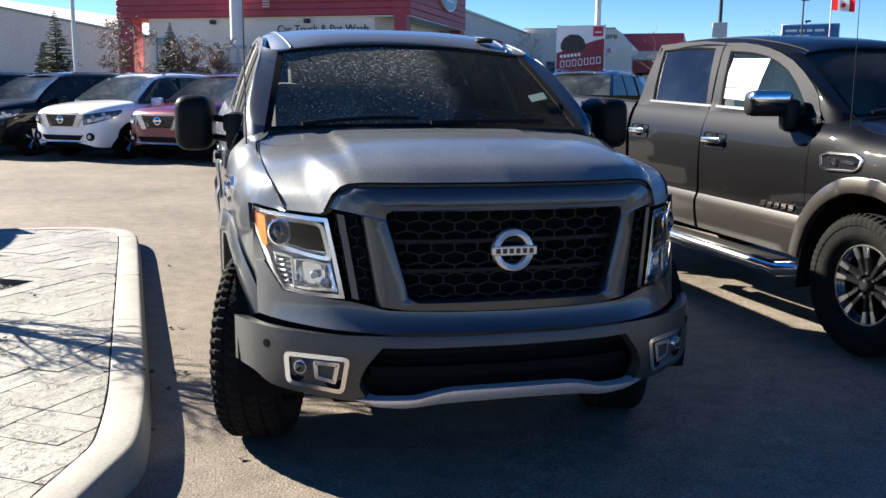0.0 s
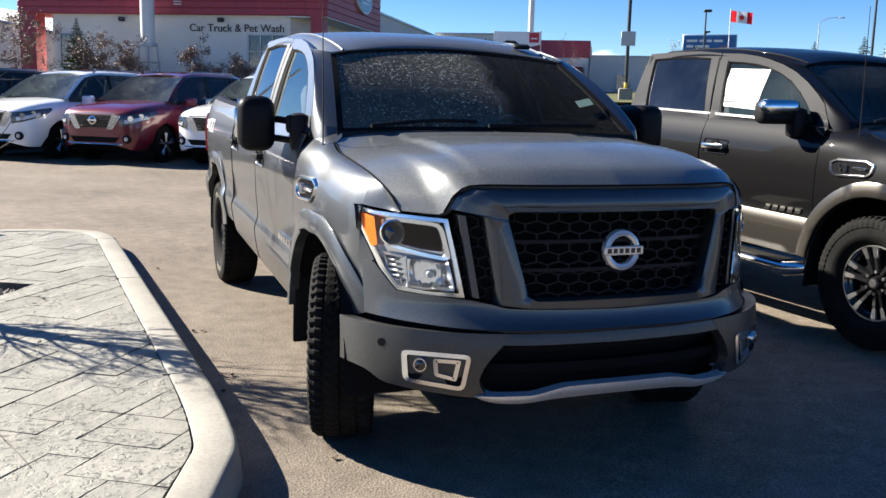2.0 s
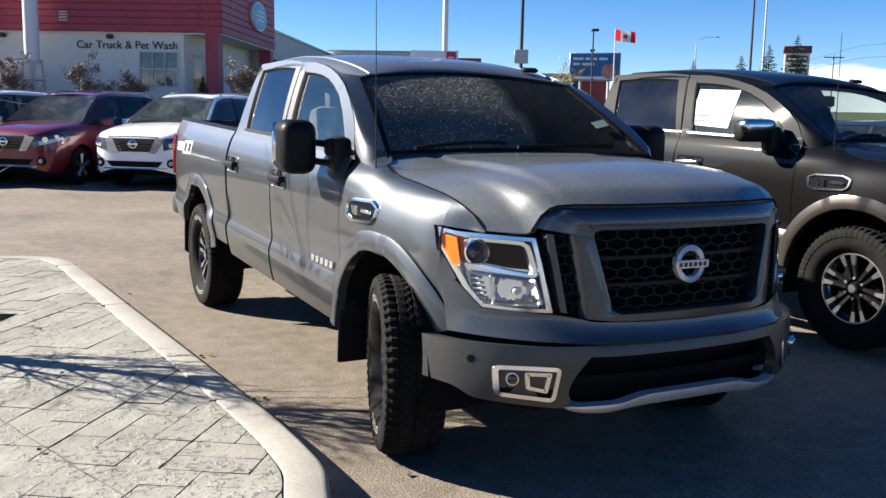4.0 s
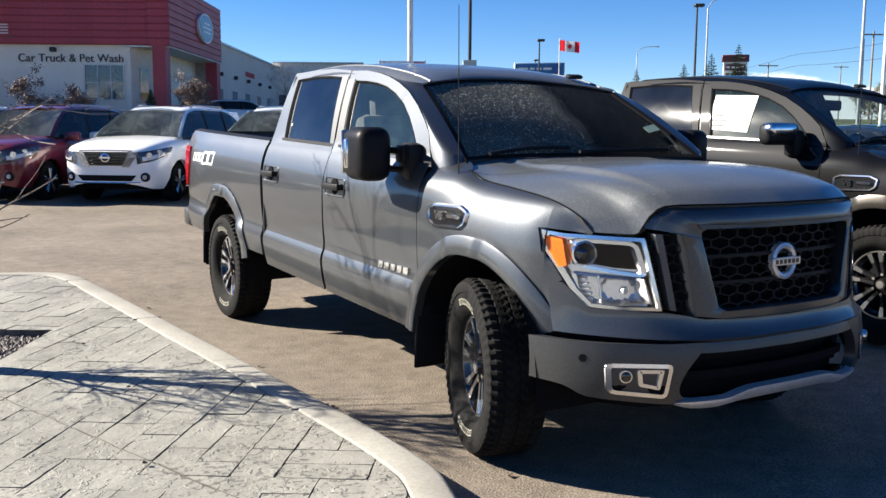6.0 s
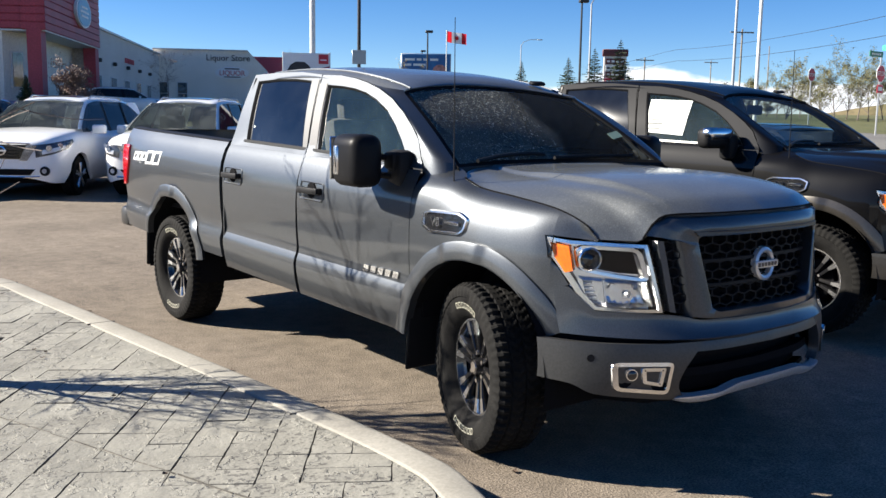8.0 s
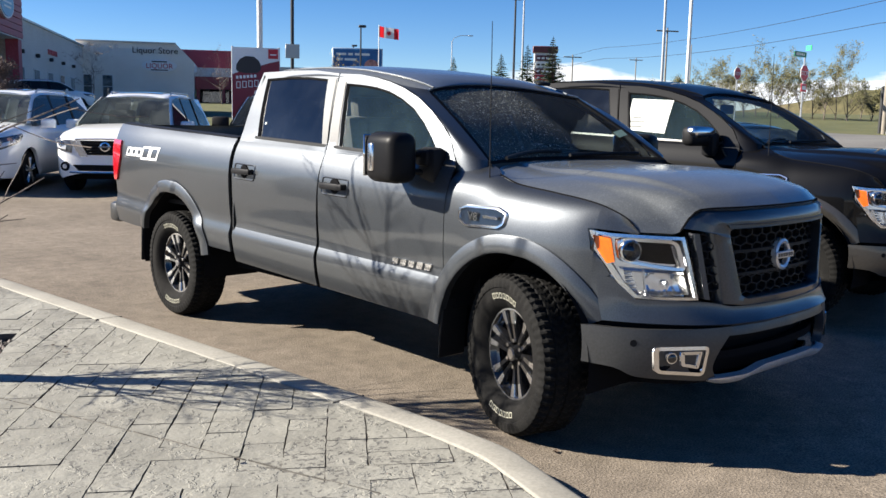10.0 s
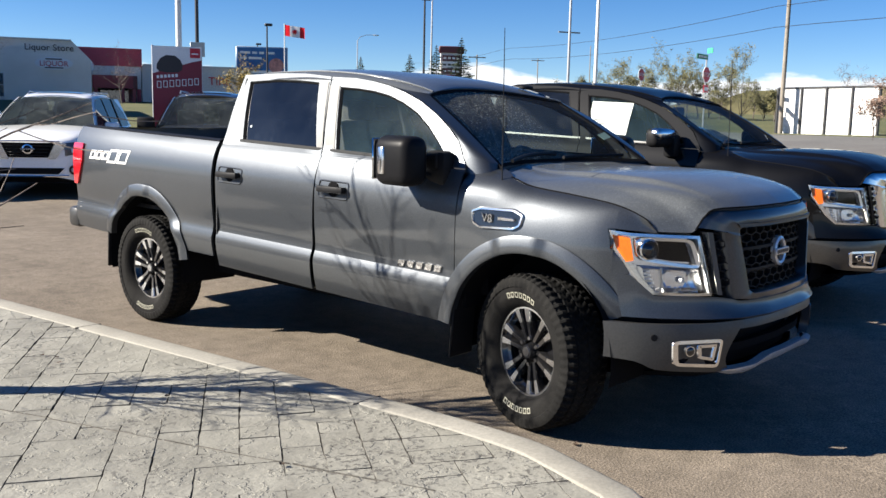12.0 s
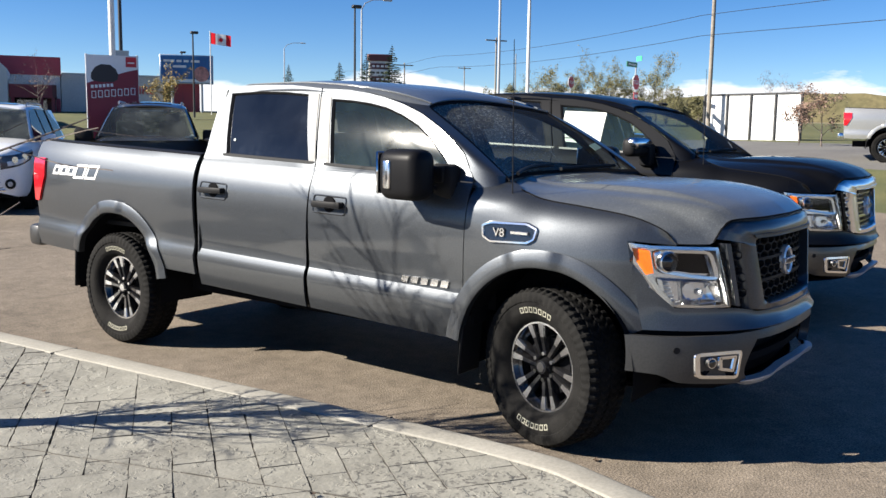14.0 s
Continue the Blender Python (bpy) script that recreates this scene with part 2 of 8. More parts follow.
M_TAN = plain_mat("paint_champagne", (0.066, 0.060, 0.052), 0.30, 0.6, coat=0.5)
M_WHITEP = paint_mat("paint_pearl_white", (0.90, 0.90, 0.88), 0.0, 0.35, 0.02)
M_REDP = paint_mat("paint_dark_red", (0.14, 0.007, 0.018), 0.25, 0.33, 0.03)
M_CHARP = paint_mat("paint_charcoal", (0.035, 0.037, 0.042), 0.4, 0.33, 0.1)
M_SILVERP = paint_mat("paint_silver", (0.42, 0.42, 0.41), 0.6, 0.36, 0.08)
M_CHROME = plain_mat("chrome", (0.82, 0.81, 0.80), 0.17, 1.0, amount=0.03)
M_EMBLEM = plain_mat("bright_emblem", (0.70, 0.69, 0.67), 0.24, 0.55, amount=0.03)
M_MACHINED = plain_mat("machined_alloy", (0.78, 0.78, 0.78), 0.27, 1.0, amount=0.05)
M_SKID = plain_mat("silver_skid_paint", (0.60, 0.61, 0.63), 0.40, 0.6)
M_PLASTIC = plain_mat("black_plastic", (0.010, 0.010, 0.011), 0.55)
M_HOUSING = plain_mat("mirror_housing", (0.008, 0.008, 0.009), 0.42, fine=260.0, amount=0.3)
M_GLOSSBLK = plain_mat("gloss_black", (0.012, 0.012, 0.013), 0.12, coat=0.8)
M_DARK = plain_mat("dark_cavity", (0.008, 0.008, 0.009), 0.9)
M_RUBBER = rough_mat("tyre_rubber", (0.0055, 0.0054, 0.0053), (0.012, 0.0115, 0.0108), 8.0, 120.0, 0.85, 0.2)
M_LETTER = plain_mat("raised_white_letter", (0.30, 0.29, 0.23), 0.7)
M_WHITEV = plain_mat("white_vinyl", (0.78, 0.78, 0.76), 0.45)
M_PAPER = plain_mat("white_paper", (0.60, 0.63, 0.59), 0.8, amount=0.05)
dull(M_TRIMG, 0.10)
dull(M_DARK, 0.05)
dull(M_PLASTIC, 0.16)
dull(M_HOUSING, 0.10)
dull(M_RUBBER, 0.14)
M_AMBER = plain_mat("amber_lens", (1.0, 0.20, 0.010), 0.35, coat=0.2)
M_REDLENS = plain_mat("red_lens", (0.55, 0.012, 0.02), 0.12, coat=1.0)
M_LAMP = plain_mat("lamp_reflector", (0.82, 0.81, 0.80), 0.20, 1.0, amount=0.04)
M_SEAT = rough_mat("seat_cloth", (0.05, 0.048, 0.045), (0.075, 0.07, 0.065), 9.0, 90.0, 0.9, 0.2)
M_DASH = plain_mat("dash_plastic", (0.03, 0.03, 0.032), 0.6)
M_LENS = glass_mat("lamp_cover", (0.92, 0.95, 0.98), 0.9, 0.0, 1.45)
M_WS = glass_mat("windscreen_glass", (0.80, 0.86, 0.83), 0.26, 0.66, 1.36, 75.0, film=0.08, dirt_haze=(0.50, 0.51, 0.45), sheen=0.0015, wiped=0.12)
M_WSB = glass_mat("clean_windscreen_glass", (0.80, 0.86, 0.83), 0.30, 0.10, 1.36, 40.0, film=0.03, dirt_haze=(0.50, 0.53, 0.48), sheen=0.001)
# teal film on the near panes paints in sun and sky glare over the dust
M_FGLASS = glass_mat("front_door_glass", (0.80, 0.90, 0.89), 0.9, 0.16, 1.5, 2.0, film=0.05, dirt_haze=(0.26, 0.42, 0.42), sheen=0.0016)
# far panes carry less of that painted glare
M_CGLASS = glass_mat("far_door_glass", (0.84, 0.92, 0.90), 0.5, 0.06, 1.45, 2.0, film=0.02, dirt_haze=(0.28, 0.42, 0.42))
# the film's blue puts the mirrored sky into the pane's colour
M_RGLASS = glass_mat("privacy_glass", (0.05, 0.06, 0.07), 0.9, 0.10, 1.6, 4.0, film=0.05, dirt_haze=(0.20, 0.24, 0.32), sheen=0.0013)
M_MIRROR = plain_mat("mirror_face", (0.85, 0.86, 0.88), 0.02, 1.0, amount=0.0)

M_REDSIDE = rough_mat("red_cladding", (0.32, 0.035, 0.055), (0.40, 0.048, 0.07), 0.5, 12.0, 0.5, 0.05)
M_CREAM = rough_mat("cream_stucco", (0.76, 0.71, 0.62), (0.84, 0.79, 0.70), 0.4, 20.0, 0.9, 0.1)
M_WALLW = rough_mat("pale_grey_wall", (0.60, 0.58, 0.54), (0.68, 0.655, 0.61), 0.2, 9.0, 0.9, 0.08)
# pale blue-green film is the sky's reflection put in as colour
M_WINDOW = glass_mat("shop_glass", (0.25, 0.30, 0.34), 1.0, 0.35, 1.8, 0.8, film=0.2, dirt_haze=(0.50, 0.62, 0.66))
M_FRAMEM = plain_mat("window_frame_white", (0.6, 0.6, 0.58), 0.5)
M_POLEW = plain_mat("pole_white_paint", (0.66, 0.66, 0.64), 0.4, fine=20)
M_POLEB = plain_mat("pole_black_paint", (0.02, 0.02, 0.022), 0.45)
M_GALV = plain_mat("galvanised_steel", (0.42, 0.43, 0.44), 0.45, 0.6, fine=25)
M_WOODP = rough_mat("pole_wood", (0.19, 0.165, 0.135), (0.27, 0.24, 0.20), 1.0, 20.0, 0.9, 0.2)
M_BARK = rough_mat("bark", (0.11, 0.085, 0.065), (0.18, 0.14, 0.11), 8.0, 60.0, 0.95, 0.5)
M_TWIG = rough_mat("twig_bark", (0.10, 0.08, 0.07), (0.17, 0.14, 0.12), 8.0, 60.0, 0.9, 0.2)
M_SPRUCE = leaf_mat("spruce_needles", (0.018, 0.035, 0.014), (0.06, 0.085, 0.03))
M_DRYLEAF = leaf_mat("dry_leaves", (0.11, 0.065, 0.048), (0.23, 0.15, 0.11))
M_GOLD = leaf_mat("yellow_leaves", (0.20, 0.16, 0.05), (0.34, 0.24, 0.06))
M_POPLAR = leaf_mat("poplar_leaves", (0.075, 0.078, 0.030), (0.17, 0.150, 0.058))
M_SIGNRED = plain_mat("sign_red", (0.50, 0.014, 0.03), 0.4)
M_SIGNDRK = plain_mat("sign_dark_red", (0.22, 0.012, 0.03), 0.4)
M_MAROON = plain_mat("sign_maroon", (0.10, 0.02, 0.025), 0.5)
M_SIGNBLK = plain_mat("sign_black", (0.02, 0.016, 0.018), 0.4)
M_SIGNBLU = rough_mat("billboard_blue", (0.015, 0.09, 0.28), (0.03, 0.18, 0.40), 0.4, 8.0, 0.5, 0.0)
M_GREEN = plain_mat("street_sign_green", (0.012, 0.16, 0.07), 0.4)
M_GREENL = plain_mat("street_sign_light_green", (0.06, 0.55, 0.22), 0.4)
M_YELLOW = plain_mat("yellow_paint", (0.70, 0.45, 0.02), 0.5)
M_HOARD = rough_mat("white_hoarding", (0.62, 0.62, 0.61), (0.72, 0.72, 0.71), 0.5, 12.0, 0.6, 0.0)
M_FLAGR = cloth_mat("flag_red_cloth", (0.70, 0.02, 0.03))
M_FLAGW = cloth_mat("flag_white_cloth", (0.85, 0.85, 0.85))
M_TXT = plain_mat("dark_lettering", (0.03, 0.03, 0.03), 0.6)
M_BLUEDISC = plain_mat("blue_disc", (0.12, 0.36, 0.55), 0.4)


# ---- mesh helpers ----
def mesh_ob(name, verts, faces, mat, parent=None, label="", sharp=38, smooth=True):
    me = bpy.data.meshes.new(name)
    me.from_pydata([tuple(v) for v in verts], [], faces)
    me.update()
    if smooth:
        me.polygons.foreach_set("use_smooth", [True] * len(me.polygons))
        me.set_sharp_from_angle(angle=radians(sharp))
    for m in mat if isinstance(mat, (list, tuple)) else [mat]:
        me.materials.append(m)
    ob = new(name, me)
    if parent is not None:
        ob.parent = parent
    if label:
        tagged(ob, label)
    return ob


def part(name, bm, mat, parent, label="", sharp=38):
    me = bpy.data.meshes.new(name)
    bmesh.ops.recalc_face_normals(bm, faces=bm.faces)
    bm.to_mesh(me)
    bm.free()
    me.polygons.foreach_set("use_smooth", [True] * len(me.polygons))
    me.set_sharp_from_angle(angle=radians(sharp))
    for m in mat if isinstance(mat, (list, tuple)) else [mat]:
        me.materials.append(m)
    ob = new(name, me)
    if parent is not None:
        ob.parent = parent
    if label:
        tagged(ob, label)
    return ob


def empty(name, label, category, m=None, group=""):
    ob = new(name)
    ob.empty_display_size = 0.2
    tagged(ob, label, category, group)
    if m is not None:
        ob.matrix_world = m
    return ob


def add_box(bm, cx, cy, cz, sx, sy, sz, bevel=0.0, rot=None, seg=1):
    m = Matrix.Translation((cx, cy, cz))
    if rot is not None:
        m = m @ Euler([radians(a) for a in rot]).to_matrix().to_4x4()
    g = bmesh.ops.create_cube(bm, size=1.0, matrix=m @ Matrix.Diagonal((sx, sy, sz, 1)))
    if bevel:
        es = list({e for v in g["verts"] for e in v.link_edges})
        bmesh.ops.bevel(bm, geom=es, offset=bevel, segments=seg, affect="EDGES", profile=0.5)


def add_cyl(bm, p, q, r1, r2=None, seg=12, caps=True):
    p, q = Vector(p), Vector(q)
    d = q - p
    m = Matrix.Translation((p + q) / 2) @ d.to_track_quat("Z", "Y").to_matrix().to_4x4()
    bmesh.ops.create_cone(bm, cap_ends=caps, segments=seg, radius1=r1, radius2=r1 if r2 is None else r2, depth=d.length, matrix=m)


def box(name, c, s, mat, parent=None, bevel=0.0, rot=None, label="", seg=1):
    bm = bmesh.new()
    add_box(bm, *c, *s, bevel, rot, seg)
    return part(name, bm, mat, parent, label)


def cyl(name, p, q, r, mat, parent=None, r2=None, seg=12, label=""):
    bm = bmesh.new()
    add_cyl(bm, p, q, r, r2, seg)
    return part(name, bm, mat, parent, label)


def tube_mesh(pts, radii, seg=8):
    """Rings of a round section swept along points."""
    verts, faces = [], []
    pts = [Vector(p) for p in pts]
    for i, p in enumerate(pts):
        d = (pts[min(i + 1, len(pts) - 1)] - pts[max(i - 1, 0)]).normalized()
        q = d.to_track_quat("Z", "Y")
        r = radii[i] if isinstance(radii, (list, tuple)) else radii
        for k in range(seg):
            a = 2 * math.pi * k / seg
            verts.append(p + q @ Vector((r * math.cos(a), r * math.sin(a), 0)))
    for i in range(len(pts) - 1):
        for k in range(seg):
            a, b = i * seg + k, i * seg + (k + 1) % seg
            faces.append((a, b, b + seg, a + seg))
    faces.append(tuple(range(seg))[::-1])
    faces.append(tuple(range((len(pts) - 1) * seg, len(pts) * seg)))
    return verts, faces


def tube(name, pts, radii, mat, parent=None, seg=8, label=""):
    v, f = tube_mesh(pts, radii, seg)
    return mesh_ob(name, v, f, mat, parent, label)


def curve_at(xs, ys, x):
    """Monotone smooth interpolation through a short table."""
    x = min(max(x, xs[0]), xs[-1])
    n = len(xs)
    d = [(ys[i + 1] - ys[i]) / (xs[i + 1] - xs[i]) for i in range(n - 1)]
    t = [d[0]] + [0 if d[i - 1] * d[i] <= 0 else 2 * d[i - 1] * d[i] / (d[i - 1] + d[i]) for i in range(1, n - 1)] + [d[-1]]
    i = 0
    while i < n - 2 and x > xs[i + 1]:
        i += 1
    h = xs[i + 1] - xs[i]
    s = (x - xs[i]) / h
    return (2 * s**3 - 3 * s * s + 1) * ys[i] + (s**3 - 2 * s * s + s) * h * t[i] + (3 * s * s - 2 * s**3) * ys[i + 1] + (s**3 - s * s) * h * t[i + 1]


def grid_faces(nu, nv, flip=False):
    f = []
    for i in range(nu - 1):
        for j in range(nv - 1):
            a, b, c, d = i * nv + j, (i + 1) * nv + j, (i + 1) * nv + j + 1, i * nv + j + 1
            f.append((a, d, c, b) if flip else (a, b, c, d))
    return f


def sheet(name, fn, nu, nv, mat, parent=None, label="", thick=0.018, lip=0.0, out=(0, 0, 1), sharp=38):
    """A panel from fn(u, v), both 0 to 1, with its edge folded back by thick along the inward normal."""
    pts = [Vector(fn(i / (nu - 1), j / (nv - 1))) for i in range(nu) for j in range(nv)]
    mid = (nu // 2) * nv + nv // 2
    e1, e2 = pts[min(mid + nv, len(pts) - 1)] - pts[mid - nv], pts[mid + 1] - pts[mid - 1]
    flip = e1.cross(e2).dot(Vector(out)) < 0
    faces = grid_faces(nu, nv, flip)
    bm = bmesh.new()
    vs = [bm.verts.new(p) for p in pts]
    for f in faces:
        if len({tuple(round(c, 6) for c in pts[k]) for k in f}) >= 3:
            try:
                bm.faces.new([vs[k] for k in f])
            except ValueError:
                pass
    bm.normal_update()
    if thick:
        edges = [e for e in bm.edges if e.is_boundary]
        nrm = {v: v.normal.copy() for v in bm.verts}
        g = bmesh.ops.extrude_edge_only(bm, edges=edges)
        moved = [x for x in g["geom"] if isinstance(x, bmesh.types.BMVert)]
        src = {}
        for v in moved:
            for e in v.link_edges:
                o = e.other_vert(v)
                if o in nrm:
                    src[v] = nrm[o]
        for v in moved:
            v.co -= src.get(v, Vector(out)) * thick
    me = bpy.data.meshes.new(name)
    bm.normal_update()
    bm.to_mesh(me)
    bm.free()
    me.polygons.foreach_set("use_smooth", [True] * len(me.polygons))
    me.set_sharp_from_angle(angle=radians(sharp))
    for m in mat if isinstance(mat, (list, tuple)) else [mat]:
        me.materials.append(m)
    ob = new(name, me)
    if parent is not None:
        ob.parent = parent
    if label:
        tagged(ob, label)
    return ob


def split_edges(poly, k):
    out = []
    for i, p in enumerate(poly):
        q = poly[(i + 1) % len(poly)]
        for j in range(k):
            out.append(tuple(a + (b - a) * j / k for a, b in zip(p, q)))
    return out


def round_poly(poly, r, seg=4):
    """Corners of a closed 2D outline rounded with radius about r."""
    out = []
    n = len(poly)
    for i in range(n):
        p, a, b = Vector(poly[i]), Vector(poly[i - 1]), Vector(poly[(i + 1) % n])
        ra, rb = min(r, (a - p).length * 0.45), min(r, (b - p).length * 0.45)
        s, e = p + (a - p).normalized() * ra, p + (b - p).normalized() * rb
        for k in range(seg + 1):
            t = k / seg
            out.append(tuple((1 - t) ** 2 * s + 2 * t * (1 - t) * p + t * t * e))
    return out


def inset(poly, d):
    """A closed 2D outline moved inwards by d."""
    n = len(poly)
    area = sum(poly[i][0] * poly[(i + 1) % n][1] - poly[(i + 1) % n][0] * poly[i][1] for i in range(n))
    sg = 1 if area > 0 else -1
    out = []
    for i in range(n):
        p, a, b = Vector(poly[i]), Vector(poly[i - 1]), Vector(poly[(i + 1) % n])
        u, v = (p - a).normalized(), (b - p).normalized()
        nu, nv = Vector((-u.y, u.x)) * sg, Vector((-v.y, v.x)) * sg
        m = nu + nv
        if m.length < 1e-6:
            m = nu
        m.normalize()
        out.append(tuple(p + m * d / max(0.5, m.dot(nu))))
    return out


def band(name, rings, mat, parent=None, label="", close_last=False, close_first=False, sharp=38):
    """Closed rings of equal length joined one to the next."""
    verts, faces, n = [], [], len(rings[0])
    for r in rings:
        verts += [Vector(p) for p in r]
    for i in range(len(rings) - 1):
        for k in range(n):
            a, b = i * n + k, i * n + (k + 1) % n
            faces.append((a, b, b + n, a + n))
    if close_last:
        faces.append(tuple(range((len(rings) - 1) * n, len(rings) * n)))
    if close_first:
        faces.append(tuple(range(n))[::-1])
    bm = bmesh.new()
    vs = [bm.verts.new(v) for v in verts]
    for f in faces:
        bm.faces.new([vs[k] for k in f])
    return part(name, bm, mat, parent, label, sharp)


def lettering(name, text, size, mat, m, parent=None, depth=0.02, align="CENTER"):
    cu = bpy.data.curves.new(name, "FONT")
    cu.body, cu.size, cu.extrude, cu.align_x = text, size, depth, align
    cu.materials.append(mat)
    ob = new(name, cu)
    if parent is not None:
        ob.parent = parent
    ob.matrix_local = m
    return ob


# ---- plan of the surroundings: a runs along the row of parked cars, c away from it ----
ROW_A, ROW_C = Vector((0.866, -0.5, 0)), Vector((0.5, 0.866, 0))


def ac(a, c, z=0.0):
    return ROW_A * a + ROW_C * c + Vector((0, 0, z))


def rise(a, c):
    """Height of the ground: a level lot, then banks that climb gently."""
    lot = 0.014 * min(max(c - 3.0, 0), 16) + 0.022 * min(max(a - 0.3, 0), 10)
    s = max(c - 18.2, a - 10.0)
    if s <= 0:
        return lot
    t = min(s / 12.0, 1.0)
    z = lot + 0.75 * t * t * (3 - 2 * t)
    return z + 0.012 * min(max(s - 12.0, 0), 120) + 0.014 * min(max(c - 32.0, 0), 90)


def at_ac(a, c, dz=0.0, turn=0.0):
    """A pose on the ground whose x runs along the row and y away from it."""
    return Matrix.Translation(ac(a, c, rise(a, c) + dz)) @ Euler((0, 0, radians(-30 + turn))).to_matrix().to_4x4()


# ---- pickup truck ----
def plan_front(x, z, off=0.0):
    """A point on the upper front face at half width x and height z."""
    y = curve_at([0, 0.2, 0.43, 0.6, 0.75, 0.884, 0.95, 1.0], [-0.92, -0.915, -0.875, -0.79, -0.64, -0.42, -0.2, 0.1], abs(x))
    return Vector((x, y + 0.06 * (z - 0.9) + off, z))


def plan_bumper(x, z, off=0.0):
    y = curve_at([0, 0.3, 0.58, 0.75, 0.88, 0.96, 1.0], [-0.965, -0.945, -0.865, -0.76, -0.62, -0.45, -0.3], abs(x))
    return Vector((x, y + off, z))


def side_x(y, z):
    """Half width of the flank."""
    zz = z - 0.026 * (y - 1.5)
    if zz > 1.36:
        d = zz - 1.36
        x = 0.880 - 0.28 * d - 0.23 * d * d
    else:
        x = curve_at([0.40, 0.50, 0.60, 0.695, 0.775, 0.85, 0.95, 1.08, 1.18, 1.27, 1.33, 1.36],
                     [0.87, 0.93, 0.955, 0.966, 0.945, 0.951, 0.958, 0.961, 0.953, 0.930, 0.903, 0.880], zz)
    if y > 3.9:
        x -= 0.05 * ((y - 3.9) / 0.75) ** 2
    return x


FENDER_W = ([-0.62, -0.45, -0.35, -0.2, 0.0, 0.2, 0.44], [0.76, 0.875, 0.915, 0.942, 0.958, 0.962, 0.960])
HOOD_EDGE = ([-0.61, -0.55, -0.4, -0.16, 0.07, 0.22], [0.765, 0.79, 0.815, 0.82, 0.82, 0.815], [1.068, 1.13, 1.185, 1.216, 1.24, 1.285])


def fender_curve(y):
    """Half width, hood-side corner and the three control points of the fender's section at y."""
    w = curve_at(FENDER_W[0], FENDER_W[1], y)
    xh = curve_at(HOOD_EDGE[0], HOOD_EDGE[1], min(y, 0.22)) + 0.006
    zh = curve_at(HOOD_EDGE[0], HOOD_EDGE[2], min(y, 0.22)) - 0.003
    if y > 0.22:
        zh += 0.035 * (y - 0.22) / 0.22
    zs = 0.955
    return w, zs, Vector((w, zs)), Vector((w * 0.982, zh - 0.035)), Vector((xh, zh))


def fender_x(y, z):
    w, zs, p0, p1, p2 = fender_curve(y)
    if z <= zs:
        return w * (1 - 0.012 * ((zs - z) / 0.4) ** 2)
    lo, hi = 0.0, 1.0
    for k in range(24):
        t = (lo + hi) / 2
        if p0.y * (1 - t) ** 2 + p1.y * 2 * t * (1 - t) + p2.y * t * t < z:
            lo = t
        else:
            hi = t
    return p0.x * (1 - lo) ** 2 + p1.x * 2 * lo * (1 - lo) + p2.x * lo * lo


def meet_door(x, y, z):
    """Half width of the fender, drawn out to the door's skin towards its rear edge."""
    k = min(max((y - 0.02) / 0.40, 0), 1)
    f = min(max((1.30 - z) / 0.10, 0), 1)
    return x + (side_x(y, z) - x) * k * k * (3 - 2 * k) * f * f * (3 - 2 * f)


def hood_point(u, v):
    """Blend of the four edges, crowned, with a raised middle."""
    s = 2 * u - 1

    def front_edge(s):
        x = 0.765 * s
        ax = abs(x)
        return Vector((x, curve_at([0, 0.3, 0.49, 0.56, 0.61, 0.635, 0.765], [-0.885, -0.865, -0.815, -0.785, -0.762, -0.742, -0.61], ax),
                       curve_at([0, 0.3, 0.49, 0.56, 0.61, 0.632, 0.66, 0.765], [1.178, 1.178, 1.177, 1.172, 1.145, 1.085, 1.064, 1.066], ax)))

    def rear_edge(s):
        return Vector((0.815 * s, 0.44 - 0.10 * s * s - 0.12 * s**6, 1.322 - 0.037 * s**6))

    def side_edge(v, sg):
        y = -0.61 + 0.83 * v
        return Vector((sg * curve_at(HOOD_EDGE[0], HOOD_EDGE[1], y), y, curve_at(HOOD_EDGE[0], HOOD_EDGE[2], y)))

    a, b = front_edge(s), rear_edge(s)
    c, d = side_edge(v, -1), side_edge(v, 1)
    p = a * (1 - v) + b * v + c * (1 - u) + d * u
    p -= front_edge(-1) * (1 - u) * (1 - v) + front_edge(1) * u * (1 - v) + rear_edge(-1) * (1 - u) * v + rear_edge(1) * u * v
    # the drop beside the grille corner dies out quickly towards the windscreen
    dip = a.z - (1.178 - 0.112 * abs(s) ** 3.0)
    p.z += dip * ((1 - v) ** 5.0 - (1 - v))
    ends = math.sin(math.pi * v) ** 1.2 if 0 < v < 1 else 0
    p.z += 0.022 * ends * (1 - s * s)
    edge = min(max((0.70 - 0.10 * v - abs(s)) / 0.04, 0), 1)
    p.z += 0.018 * edge * edge * (3 - 2 * edge) * min(1, v * 3, 0.35 + (1 - v) * 2)
    return p


